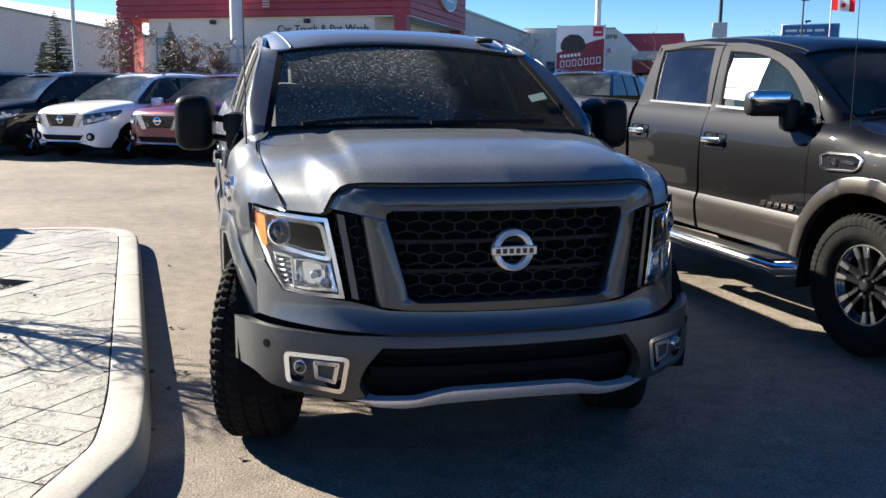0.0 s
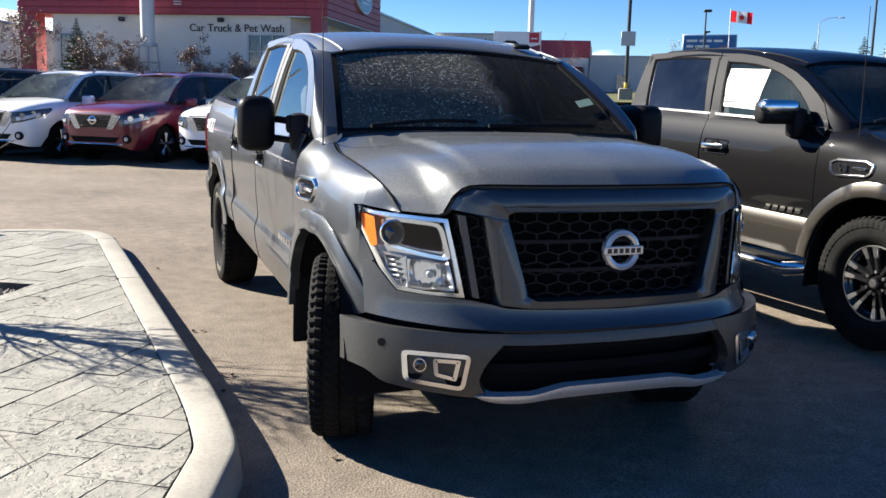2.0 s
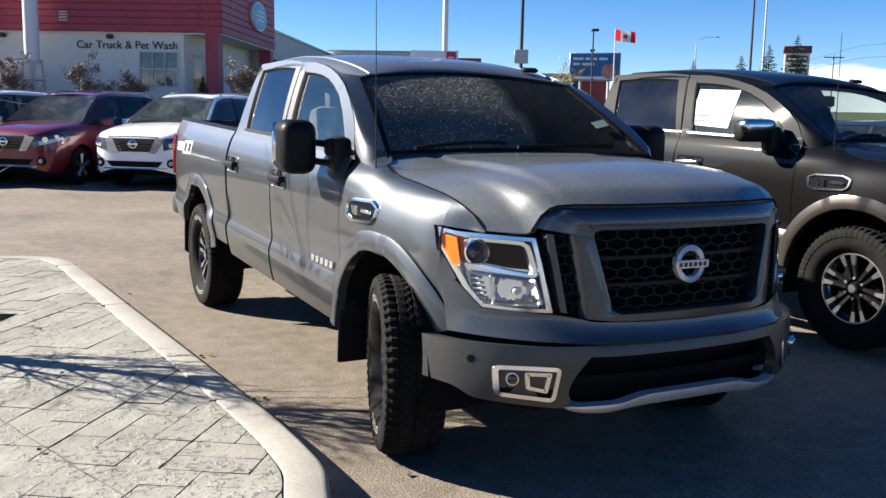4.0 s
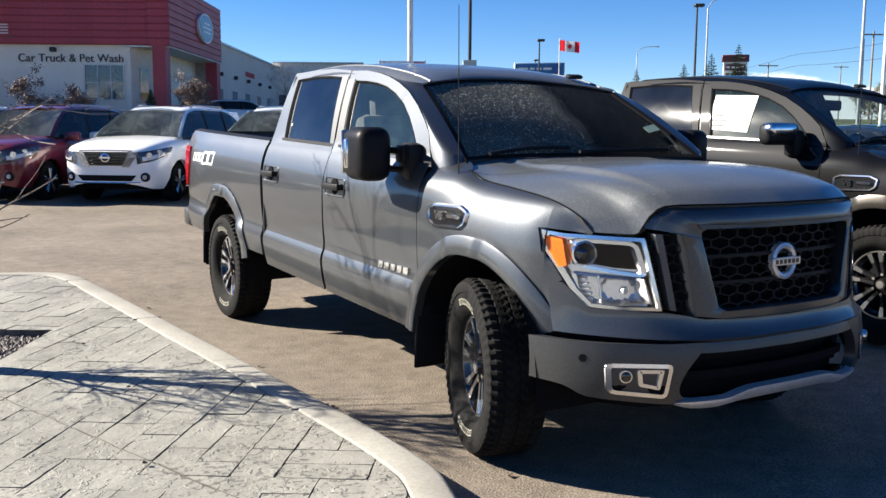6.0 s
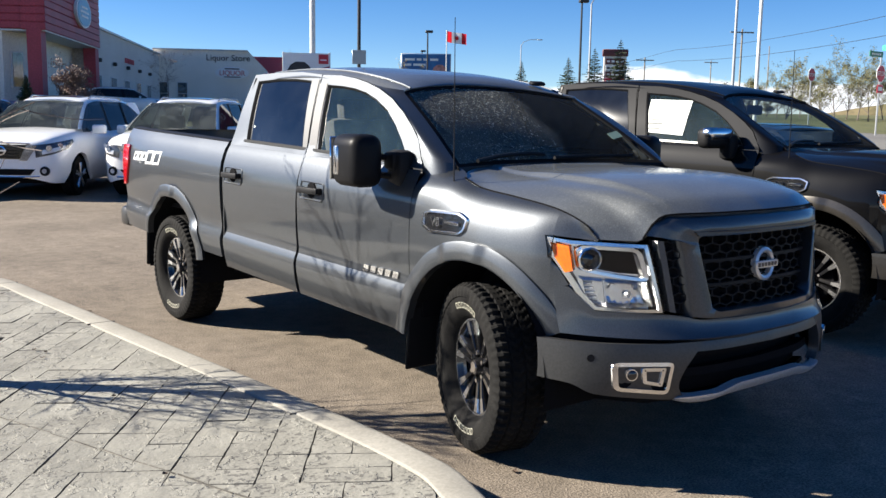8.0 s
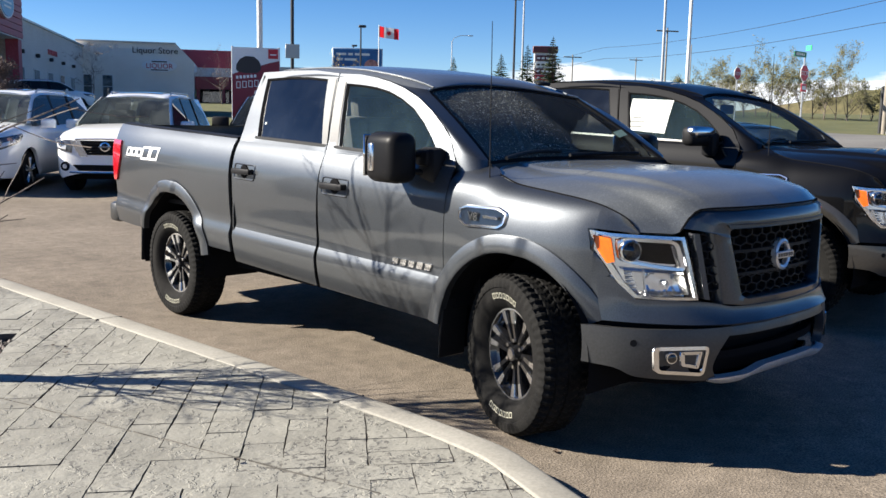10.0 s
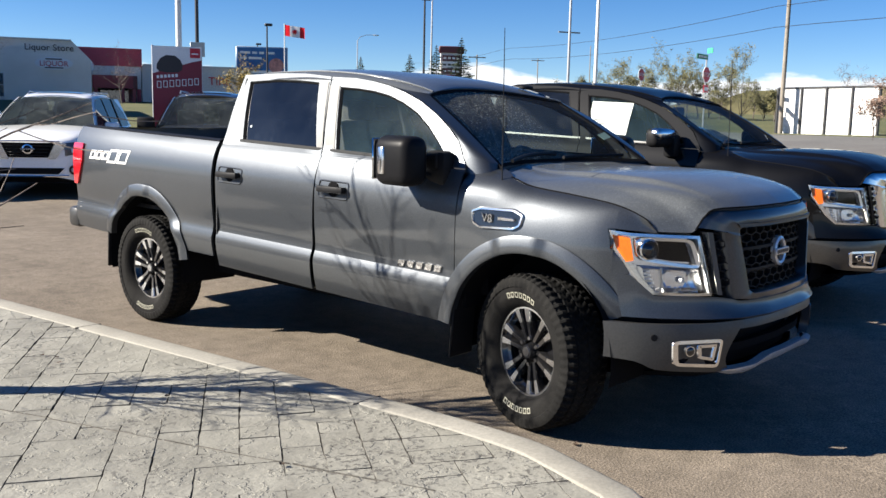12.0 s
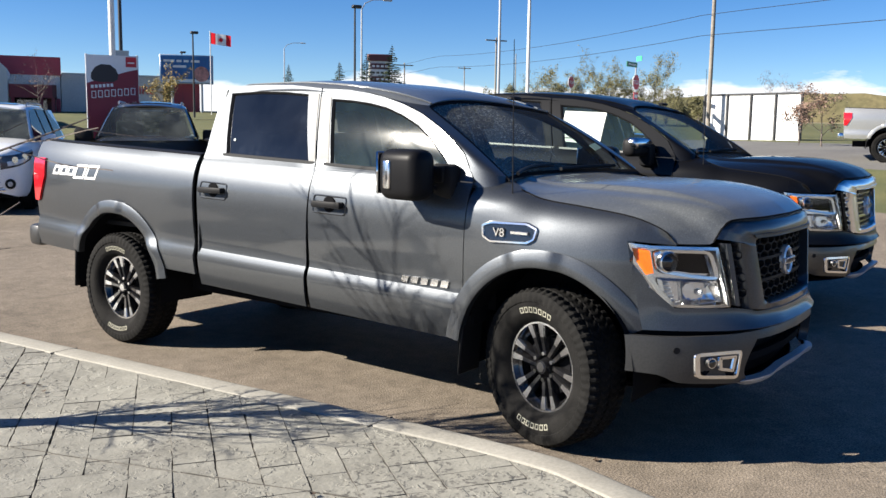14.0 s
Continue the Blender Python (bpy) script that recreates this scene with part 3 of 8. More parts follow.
def build_wheel(parent, sg, y, steer=0.0, letters=True, spokes=6):
    """An alloy wheel with its tyre; the outer face looks to local -x."""
    R, K = 0.402, 0.965
    verts, faces = [], []
    # barrel and outer lip
    prof = [(0.10, 0.225), (-0.04, 0.20), (-0.06, 0.222), (-0.075, 0.232), (-0.082, 0.238), (-0.082, 0.228), (-0.066, 0.218), (-0.02, 0.20), (0.03, 0.19)]
    n = 48
    for x, r in prof:
        for k in range(n):
            a = 2 * math.pi * k / n
            verts.append((x, r * math.cos(a), r * math.sin(a)))
    for i in range(len(prof) - 1):
        for k in range(n):
            a, b = i * n + k, i * n + (k + 1) % n
            faces.append((a, b, b + n, a + n))
    rim = mesh_ob("wheel", verts, faces, [M_MACHINED, M_GLOSSBLK], parent, "black and machined alloy wheel")
    rim.data.polygons.foreach_set("material_index", [0 if 2 <= q // n <= 4 else 1 for q in range(len(faces))])
    rim.matrix_local = pose(sg * 0.825, y, R, 0, 0, steer if sg < 0 else 180 + steer) @ Matrix.Diagonal((0.94, K, K, 1))
    # dark backing, spokes, cap
    bm = bmesh.new()
    add_cyl(bm, (0.05, 0, 0), (0.08, 0, 0), 0.205, seg=32)
    add_cyl(bm, (-0.02, 0, 0), (0.05, 0, 0), 0.155, seg=24)
    part("brake_disc", bm, M_DARK, rim)
    for k in range(spokes):
        for side in (-1, 1):
            bm = bmesh.new()
            a0 = 2 * math.pi * k / spokes + 0.26
            a1 = a0 + side * 0.185
            ca, sa = math.cos(a1), math.sin(a1)
            c0, s0 = math.cos(a0 + side * 0.30), math.sin(a0 + side * 0.30)
            p0 = Vector((-0.060, 0.062 * c0, 0.062 * s0))
            p1 = Vector((-0.072, 0.158 * ca, 0.158 * sa))
            p2 = Vector((-0.080, 0.232 * ca, 0.232 * sa))
            t = Vector((0, -sa, ca))
            rows = []
            for p, wd, dp in ((p0, 0.028, 0.05), (p1, 0.031, 0.05), (p2, 0.052, 0.045)):
                rows.append([bm.verts.new(p + t * wd * 0.5 * q + Vector((d, 0, 0))) for q, d in ((-1, 0.012), (-0.7, 0), (0.7, 0), (1, 0.012), (1, dp), (-1, dp))])
            for i in range(2):
                for q in range(6):
                    f = bm.faces.new((rows[i][q], rows[i][(q + 1) % 6], rows[i + 1][(q + 1) % 6], rows[i + 1][q]))
                    f.material_index = 1 if (i == 1 and q in (0, 1, 2) and side == 1) or (i == 1 and q == 1) else 0
            bm.faces.new(rows[0][::-1])
            bm.faces.new(rows[2])
            part("spoke", bm, [M_GLOSSBLK, M_MACHINED], rim)
    bm = bmesh.new()
    add_cyl(bm, (-0.085, 0, 0), (-0.03, 0, 0), 0.036, 0.05, seg=20)
    cap = part("centre_cap", bm, M_GLOSSBLK, rim)
    cyl("cap_disc", (-0.089, 0, 0), (-0.084, 0, 0), 0.026, M_CHROME, rim, seg=16)
    for k in range(6):
        a = 2 * math.pi * (k + 0.5) / 6
        bm = bmesh.new()
        add_cyl(bm, (-0.072, 0.07 * math.cos(a), 0.07 * math.sin(a)), (-0.03, 0.07 * math.cos(a), 0.07 * math.sin(a)), 0.011, seg=6)
        part("wheel_nut", bm, M_CHROME, rim)
    # tyre: one moulded surface with zigzag tread grooves and shoulder lugs
    side = [(0.075, 0.236), (0.100, 0.25), (0.122, 0.276), (0.132, 0.292), (0.134, 0.300), (0.137, 0.325), (0.136, 0.345), (0.139, 0.349), (0.139, 0.365), (0.137, 0.382), (0.130, 0.398), (0.118, 0.408)]
    top = [0.108, 0.096, 0.080, 0.076, 0.070, 0.066, 0.050, 0.034, 0.018, 0.006, 0.002]
    prof = [(-x, r) for x, r in side] + [(-x, 0.416) for x in top] + [(x, 0.416) for x in top[::-1]] + [(x, r) for x, r in side[::-1]]
    n, lugs = 232, 58

    def depth(x, k):
        ax = abs(x)
        t = k * lugs / n
        if 0.067 < ax < 0.079 or ax < 0.004:
            return 0.011
        if ax > 0.079:
            return 0.012 if (t + 0.25 + (x > 0) * 0.5) % 1.0 < 0.26 else 0.0
        z = 3.2 * abs((ax / 0.066) % 1.0 - 0.5)
        return 0.010 if (t + z * 0.42 + (x > 0) * 0.5) % 1.0 < 0.26 else 0.0

    verts, faces = [], []
    for x, r in prof:
        for k in range(n):
            a = 2 * math.pi * k / n
            d = depth(x, k) if r > 0.40 else 0.0
            bulge = 0.004 if 0.349 <= r < 0.40 and (k * lugs / n + 0.25 + (x > 0) * 0.5) % 1.0 >= 0.26 else 0.0
            verts.append((x + math.copysign(bulge, x), (r - d) * math.cos(a), (r - d) * math.sin(a)))
    for i in range(len(prof) - 1):
        for k in range(n):
            a, b = i * n + k, i * n + (k + 1) % n
            faces.append((a, b, b + n, a + n))
    mesh_ob("tyre", verts, faces, M_RUBBER, rim, "black all-terrain tyre", sharp=28)
    # raised outlined letters on the side wall, as plain blocks
    for base, cnt in ((math.pi * 0.5, 7), (math.pi * 1.5, 7)) if letters else ():
        verts, faces = [], []
        for k in range(cnt):
            a = base + (k - (cnt - 1) / 2) * 0.115
            for r0, r1, w0, w1 in ((0.291, 0.296, -0.042, 0.042), (0.316, 0.321, -0.042, 0.042), (0.296, 0.316, -0.042, -0.026), (0.296, 0.316, 0.026, 0.042)):
                b0 = len(verts)
                for r, w in ((r0, w0), (r1, w0), (r1, w1), (r0, w1)):
                    x = -0.1315 - 0.006 * (r - 0.285) / 0.04
                    verts.append((x - 0.0025, r * math.cos(a + w), r * math.sin(a + w)))
                faces.append((b0, b0 + 1, b0 + 2, b0 + 3))
        mesh_ob("sidewall_lettering", verts, faces, M_LETTER, rim, "cream raised lettering blocks", smooth=False)
    return rim


def side_patch(name, sg, yz, mat, parent, nu=14, nv=14, label="", off=0.0, thick=0.018):
    """A flank panel: yz(u, v) gives y and z."""
    def fn(u, v):
        y, z = yz(u, v)
        return (sg * (side_x(y, z) + off), y, z)
    return sheet(name, fn, nu, nv, mat, parent, label, thick, out=(sg, 0, 0))


def side_ring(name, sg, outer, inner, mat, parent, k=6, off=0.0, deep=0.03, label=""):
    o, i = split_edges(outer, k), split_edges(inner, k)
    P = lambda q, d: Vector((sg * (side_x(q[0], q[1]) + d), q[0], q[1]))
    cx = sum(q[0] for q in inner) / len(inner)
    cz = sum(q[1] for q in inner) / len(inner)
    lip = [(cx + (q[0] - cx) * 0.99, cz + (q[1] - cz) * 0.99) for q in i]
    return band(name, [[P(q, off - 0.02) for q in o], [P(q, off) for q in o], [P(q, off) for q in i], [P(q, off - deep) for q in lip]], mat, parent, label)


def side_fill(name, sg, poly, mat, parent, off, k=4, label=""):
    """A pane over a flank outline, built as a fan of shrinking rings so that it follows the curve."""
    p = split_edges(poly, k)
    cy, cz = sum(q[0] for q in p) / len(p), sum(q[1] for q in p) / len(p)
    rings = []
    for s in (1.0, 0.75, 0.5, 0.25, 0.02):
        rings.append([Vector((sg * (side_x(cy + (q[0] - cy) * s, cz + (q[1] - cz) * s) + off), cy + (q[0] - cy) * s, cz + (q[1] - cz) * s)) for q in p])
    ob = band(name, rings, mat, parent, label, close_last=True)
    return ob


def front_fill(name, poly, mat, parent, surf, off, label="", deep=0.0):
    cy, cz = sum(q[0] for q in poly) / len(poly), sum(q[1] for q in poly) / len(poly)
    rings = []
    if deep:
        rings.append([surf(q[0], q[1], off + deep) for q in poly])
    for s in (1.0, 0.7, 0.4, 0.02):
        rings.append([surf(cy + (q[0] - cy) * s, cz + (q[1] - cz) * s, off) for q in poly])
    return band(name, rings, mat, parent, label, close_last=True)


def front_ring(name, outer, inner, mat, parent, surf, off=0.0, deep=0.03, back=0.02, label="", sharp=38):
    return band(name, [[surf(*q, off + back) for q in outer], [surf(*q, off) for q in outer], [surf(*q, off) for q in inner], [surf(*q, off + deep) for q in inner]],
                mat, parent, label, sharp=sharp)


def mx(poly, sg):
    return [(sg * -q[0], q[1]) for q in poly]


def in_poly(poly, x, z):
    c = False
    for i in range(len(poly)):
        (x1, z1), (x2, z2) = poly[i - 1], poly[i]
        if (z1 > z) != (z2 > z) and x < (x2 - x1) * (z - z1) / (z2 - z1) + x1:
            c = not c
    return c


def honeycomb(name, poly, mat, parent, off, w=0.084, h=0.0375, bar=0.0075):
    """Flattened hexagon cells, each an open cell wall, inside an outline of the front face."""
    verts, faces = [], []
    zs = [q[1] for q in poly]
    xs = [q[0] for q in poly]
    row, z = 0, min(zs)
    while z < max(zs) + h:
        x = min(xs) - (w * 0.5 if row % 2 else 0)
        while x < max(xs) + w:
            if in_poly(poly, x, z):
                b0 = len(verts)
                for off2, kk in ((0.0, 1.0), (0.0, 0.86), (0.030, 0.86)):
                    for q in range(6):
                        dx, dz = ((0.5, 0.25), (0, 0.52), (-0.5, 0.25), (-0.5, -0.25), (0, -0.52), (0.5, -0.25))[q]
                        verts.append(plan_front(min(max(x + dx * w * (kk + (0.06 if kk < 1 else 0)), min(xs)), max(xs)), z + dz * h * 1.32 * kk, off + off2))
                for rr in range(2):
                    for q in range(6):
                        a, b = b0 + rr * 6 + q, b0 + rr * 6 + (q + 1) % 6
                        faces.append((a, b, b + 6, a + 6))
            x += w
        z += h
        row += 1
    return mesh_ob(name, verts, faces, mat, parent, "black honeycomb grille mesh", smooth=False)


def build_truck(label, pal, m, group="pickup trucks", steer=17.0, stickers=False, step=False, interior=True):
    T = empty("pickup_truck", label, "pickup truck", None, group)
    body, low = pal["body"], pal["low"]
    # --- hood, roof, glass
    sheet("hood", hood_point, 101, 41, pal["hood"], T, pal.get("hood_label", ""), 0.03, out=(0, 0, 1))

    tube("hood_seam", [hood_point(0.5 + 0.5 * s_, v_) + Vector((0, 0, 0.0008)) for s_, v_ in
                       [(-0.84 + 1.68 * q / 48, 0.0) for q in range(49)]], 0.0042, M_DARK, T, 6)
    for s_ in (0.0, 1.0):
        tube("hood_seam", [hood_point(s_, 0.03 + 0.96 * q / 30) + Vector(((2 * s_ - 1) * 0.003, 0, -0.001)) for q in range(31)], 0.0040, M_DARK, T, 6)

    def ws(u, v, k=1.0, off=0.0):
        s = (2 * u - 1)
        top = Vector((0.668 * s, 1.10 - 0.16 * s * s, 1.760 - 0.052 * s * s))
        bot = Vector((0.785 * s, 0.47 - 0.165 * s * s, 1.332 - 0.008 * s * s))
        p = bot + (top - bot) * v
        p.y -= 0.03 * math.sin(math.pi * v) * (1 - 0.7 * s * s)
        p.z += 0.02 * math.sin(math.pi * v) * (1 - 0.7 * s * s)
        return p + Vector((0, -0.5, 0.8)) * off
    def roof_fn(u, v):
        s = 2 * u - 1
        y = 0.95 + 1.64 * v + 0.14 * (1 - s * s) * (1 - v)
        ze = curve_at([0.93, 1.10, 1.3, 1.6, 2.0, 2.45, 2.62], [1.712, 1.750, 1.788, 1.825, 1.845, 1.84, 1.80], y)
        hw = curve_at([0.93, 1.10, 1.4, 2.2, 2.62], [0.662, 0.682, 0.702, 0.71, 0.69], y)
        f = max(0, (abs(s) - 0.9) / 0.1)
        p = Vector((s * (hw + 0.012 * f), y, ze + 0.048 * (1 - abs(s) ** 3) - 0.035 * f * f))
        t = min(1.0, v / 0.10)
        e = ws(u, 1.0) + Vector((0, -0.006, 0.005))
        t = t * t * (3 - 2 * t)
        return e + (p - e) * t
    sheet("roof", roof_fn, 41, 33, pal["hood"], T, "", 0.012, out=(0, 0, 1))
    for sg in (-1, 1):
        tube("roof_ditch_moulding", [Vector(roof_fn(0.5 + sg * 0.445, 0.012 + 0.95 * k / 20)) + Vector((0, 0, 0.002)) for k in range(21)], 0.0065, body, T, 6)
    g = sheet("windscreen", lambda u, v: ws(0.012 + 0.976 * u, 0.015 + 0.97 * v, off=-0.004), 21, 13, pal["glass"], T, "windscreen glass", 0, out=(0, -0.5, 0.8))
    g.visible_shadow = False
    o = [(0, 0), (1, 0), (1, 1), (0, 1)]
    i = [(0.020, 0.035), (0.980, 0.035), (0.976, 0.965), (0.024, 0.965)]
    ko, ki = split_edges(o, 12), split_edges(i, 12)
    band("windscreen_seal", [[ws(*q, off=-0.012) for q in ko], [ws(*q, off=0.0) for q in ko], [ws(*q, off=0.0) for q in ki], [ws(*q, off=-0.012) for q in ki]], M_DARK, T)
    # cowl and wipers
    sheet("cowl", lambda u, v: (lambda a, b: a + (b - a) * v - Vector((0, 0, 0.018 * math.sin(math.pi * v))))(Vector(hood_point(u, 1.0)) - Vector((0, 0, 0.02)), ws(u, 0.0) + Vector((0, 0, 0.0))), 25, 5, M_PLASTIC, T, "", 0)
    for x0, x1 in ((-0.62, -0.02), (0.04, 0.62)):
        pts = []
        for q in range(9):
            s = q / 8
            u = 0.5 + (x0 + (x1 - x0) * s) / 1.6
            pts.append(ws(u, 0.015 + 0.05 * (math.sin(math.pi * s * 0.7) if x0 < 0 else s * 0.7), off=0.02))
        tube("wiper", pts, [0.011] * 9, M_PLASTIC, T, 6)
    # --- front face
    surround_out = [(-0.632, 1.090), (-0.612, 1.140), (-0.555, 1.168), (0.555, 1.168), (0.612, 1.140), (0.632, 1.090), (0.525, 1.072), (0.475, 0.742), (0.30, 0.722), (-0.30, 0.722), (-0.475, 0.742), (-0.525, 1.072)]
    opening = [(-0.445, 1.06), (-0.443, 1.078), (-0.42, 1.088), (0.42, 1.088), (0.443, 1.078), (0.445, 1.06), (0.440, 1.04), (0.372, 0.785), (0.34, 0.768), (-0.34, 0.768), (-0.372, 0.785), (-0.440, 1.04)]
    so, oi = split_edges(surround_out, 5), split_edges(opening, 5)
    mid = [(a[0] + (b[0] - a[0]) * 0.16, a[1] + (b[1] - a[1]) * 0.16) for a, b in zip(so, oi)]
    near_in = [(a[0] + (b[0] - a[0]) * 0.90, a[1] + (b[1] - a[1]) * 0.90) for a, b in zip(so, oi)]
    band("grille_surround", [[plan_front(*q, 0.055) for q in so], [plan_front(*q, 0.014) for q in so], [plan_front(*q, -0.006) for q in mid], [plan_front(*q, -0.012) for q in near_in],
                             [plan_front(*q, -0.006) for q in oi], [plan_front(*q, 0.10) for q in oi]], pal["grille"], T, "", sharp=55)
    # dark recessed faces behind the grille and its trim bar
    front_fill("grille_backing", split_edges(inset(opening, -0.01), 4), M_DARK, T, plan_front, 0.085)
    honeycomb("grille_mesh", inset(opening, -0.004), pal["mesh"], T, 0.040)
    front_fill("grille_trim", split_edges([(-0.465, 1.106), (0.465, 1.106), (0.452, 1.089), (-0.452, 1.089)], 12), pal["trim"], T, plan_front, -0.017, deep=0.01)
    for zz in (0.975, 0.87):
        hw = 0.372 + (zz - 0.785) / (1.06 - 0.785) * 0.07
        bm = bmesh.new()
        prev = None
        for q in range(25):
            x = -hw + 2 * hw * q / 24
            ring = [bm.verts.new(plan_front(x, zz + dz, d)) for dz, d in ((0.007, 0.036), (0.007, 0.06), (-0.007, 0.06), (-0.007, 0.036))]
            if prev:
                for e in range(4):
                    bm.faces.new((prev[e], prev[(e + 1) % 4], ring[(e + 1) % 4], ring[e]))
            prev = ring
        part("grille_bar", bm, pal["mesh"], T)
    # emblem: plain ring with a bar
    bm = bmesh.new()
    n = 40
    rings = []
    for dr, dy in ((-0.014, 0.01), (-0.011, -0.012), (0.0, -0.018), (0.011, -0.012), (0.014, 0.01)):
        rings.append([bm.verts.new(plan_front(0.018 + (0.064 + dr) * math.cos(2 * math.pi * k / n), 0.938 + (0.064 + dr) * math.sin(2 * math.pi * k / n), 0.036 + dy)) for k in range(n)])
    for r in range(4):
        for k in range(n):
            bm.faces.new((rings[r][k], rings[r][(k + 1) % n], rings[r + 1][(k + 1) % n], rings[r + 1][k]))
    add_box(bm, 0.018, -0.895, 0.938, 0.170, 0.02, 0.034, 0.004)
    em = part("emblem", bm, M_EMBLEM, T, "round chrome emblem with a bar")
    bm = bmesh.new()
    for k in range(6):
        add_box(bm, 0.018 - 0.0625 + 0.025 * k, -0.9055, 0.938, 0.016, 0.003, 0.018)
    part("emblem_bars", bm, M_SIGNBLK, em)
    for sg in (-1, 1):
        S = lambda poly: [(sg * q[0], q[1]) for q in poly]
        vent = S([(0.53, 1.068), (0.612, 1.072), (0.566, 0.772), (0.484, 0.757)])
        front_fill("grille_vent", split_edges(vent, 4), M_DARK, T, plan_front, 0.03)
        honeycomb("vent_mesh", vent, pal["mesh"], T, 0.008, 0.05, 0.036)
        front_fill("vent_strip", split_edges(S([(0.582, 1.068), (0.604, 1.069), (0.559, 0.774), (0.537, 0.770)]), 4), body, T, plan_front, -0.004, deep=0.03)
        # headlight
        hl = S([(0.882, 1.068), (0.835, 1.058), (0.635, 1.052), (0.612, 0.93), (0.583, 0.770), (0.70, 0.766), (0.785, 0.772), (0.822, 0.835), (0.852, 0.92), (0.874, 0.985)])
        hin = inset(hl, 0.014)
        L = split_edges(hl, 3)
        Li = split_edges(hin, 3)
        head = band("headlight", [[plan_front(*q, -0.001) for q in L], [plan_front(*q, -0.004) for q in Li], [plan_front(*q, 0.012) for q in Li], [plan_front(q[0] * 0.985, q[1], 0.055) for q in Li]],
                    M_LAMP, T, "clear headlight with an amber corner", sharp=25)
        front_fill("lamp_housing", Li, M_LAMP, head, plan_front, 0.052)
        front_fill("lamp_pocket", split_edges(S([(0.812, 1.030), (0.655, 1.024), (0.635, 0.925), (0.70, 0.928), (0.78, 0.945), (0.805, 0.955)]), 2), M_DARK, head, plan_front, 0.040)
        cov = front_fill("lamp_cover", L, M_LENS, head, plan_front, -0.011)
        cov.visible_shadow = False
        front_fill("amber_reflector", S([(0.876, 1.046), (0.840, 1.034), (0.832, 0.930), (0.848, 0.922), (0.868, 0.985)]), M_AMBER, head, plan_front, -0.006, "amber side reflector", deep=0.02)
        bezel_o = split_edges(round_poly(S([(0.818, 1.04), (0.648, 1.034), (0.618, 0.895), (0.70, 0.905), (0.79, 0.925), (0.812, 0.94)]), 0.03, 3), 1)
        bezel_i = [plan_front(q[0], q[1], 0.02) for q in inset(bezel_o, 0.014)]
        band("upper_lamp_bezel", [[plan_front(*q, 0.03) for q in bezel_o], [plan_front(*q, 0.012) for q in bezel_o], [plan_front(*q, 0.014) for q in inset(bezel_o, 0.014)], [plan_front(*q, 0.034) for q in inset(bezel_o, 0.016)]], M_LAMP, head)
        bm = bmesh.new()
        c = plan_front(sg * 0.783, 0.982, 0.02)
        nrm = Vector((sg * 0.55, -0.83, 0)).normalized()
        q0 = nrm.to_track_quat("Z", "Y")
        rr = []
        for r, d in ((0.050, -0.02), (0.050, 0.014), (0.043, 0.018), (0.040, 0.004), (0.031, 0.012), (0.016, 0.021), (0.001, 0.023)):
            rr.append([bm.verts.new(c + q0 @ Vector((r * math.cos(2 * math.pi * k / 24), r * math.sin(2 * math.pi * k / 24), d))) for k in range(24)])
        for a in range(len(rr) - 1):
            for k in range(24):
                f = bm.faces.new((rr[a][k], rr[a][(k + 1) % 24], rr[a + 1][(k + 1) % 24], rr[a + 1][k]))
                f.material_index = 0 if a < 3 else 1
        part("projector_lamp", bm, [M_CHROME, M_GLOSSBLK], head)
        lo = S([(0.815, 0.905), (0.628, 0.892), (0.608, 0.795), (0.70, 0.782), (0.782, 0.785), (0.808, 0.84)])
        lo_s = split_edges(lo, 3)
        band("lower_lamp", [[plan_front(*q, 0.014) for q in lo_s], [plan_front(*q, 0.008) for q in inset(lo_s, 0.009)], [plan_front(*q, 0.045) for q in inset(lo_s, 0.016)]], M_LAMP, head, "chrome lower lamp", close_last=False, sharp=20)
        # fluted bowl of the inner lamp
        def bowl(u, v):
            x, z = 0.632 + 0.104 * u, 0.800 + 0.086 * v
            dep = 0.072 - 0.05 * ((2 * u - 1) ** 2 + 0.7 * (2 * v - 1) ** 2) * 0.6
            return plan_front(sg * x, z, dep + 0.004 * (1 if int(u * 12 + 0.01) % 2 else -1))
        sheet("lamp_reflector", bowl, 13, 7, M_LAMP, head, "", 0, out=(0, -1, 0), sharp=12)
        cyl("lamp_bulb_cap", plan_front(sg * 0.678, 0.84, 0.045), plan_front(sg * 0.678, 0.84, 0.022), 0.014, M_SKID, head, seg=14)
        # ribs of the turn signal
        for a in range(5):
            z = 0.802 + 0.019 * a
            tube("turn_rib", [plan_front(sg * (0.762 + 0.004 * a), z, 0.024), plan_front(sg * (0.790 + 0.004 * a), z, 0.024)], 0.0055, M_SKID, head, 6)
        p0, p1 = plan_front(sg * 0.752, 0.90, 0.012), plan_front(sg * 0.745, 0.785, 0.012)
        tube("lamp_divider", [p0, p1], 0.005, M_LAMP, head, 6)
        # fog lamp in its bright frame
        fo = round_poly(S([(0.797, 0.572), (0.575, 0.572), (0.598, 0.435), (0.79, 0.452)]), 0.025, 3)
        fi = inset(fo, 0.016)
        fog = band("fog_lamp", [[plan_bumper(*q, 0.01) for q in fo], [plan_bumper(*q, -0.012) for q in fo], [plan_bumper(*q, -0.014) for q in fi], [plan_bumper(*q, 0.02) for q in fi]], M_CHROME, T, "fog lamp in a chrome frame")
        front_fill("fog_backing", fi, M_DARK, fog, plan_bumper, -0.003)
        bm = bmesh.new()
        p = plan_bumper(sg * 0.735, 0.525, -0.008)
        add_cyl(bm, p, p + Vector((sg * 0.010, -0.016, 0)), 0.027, 0.025, 18)
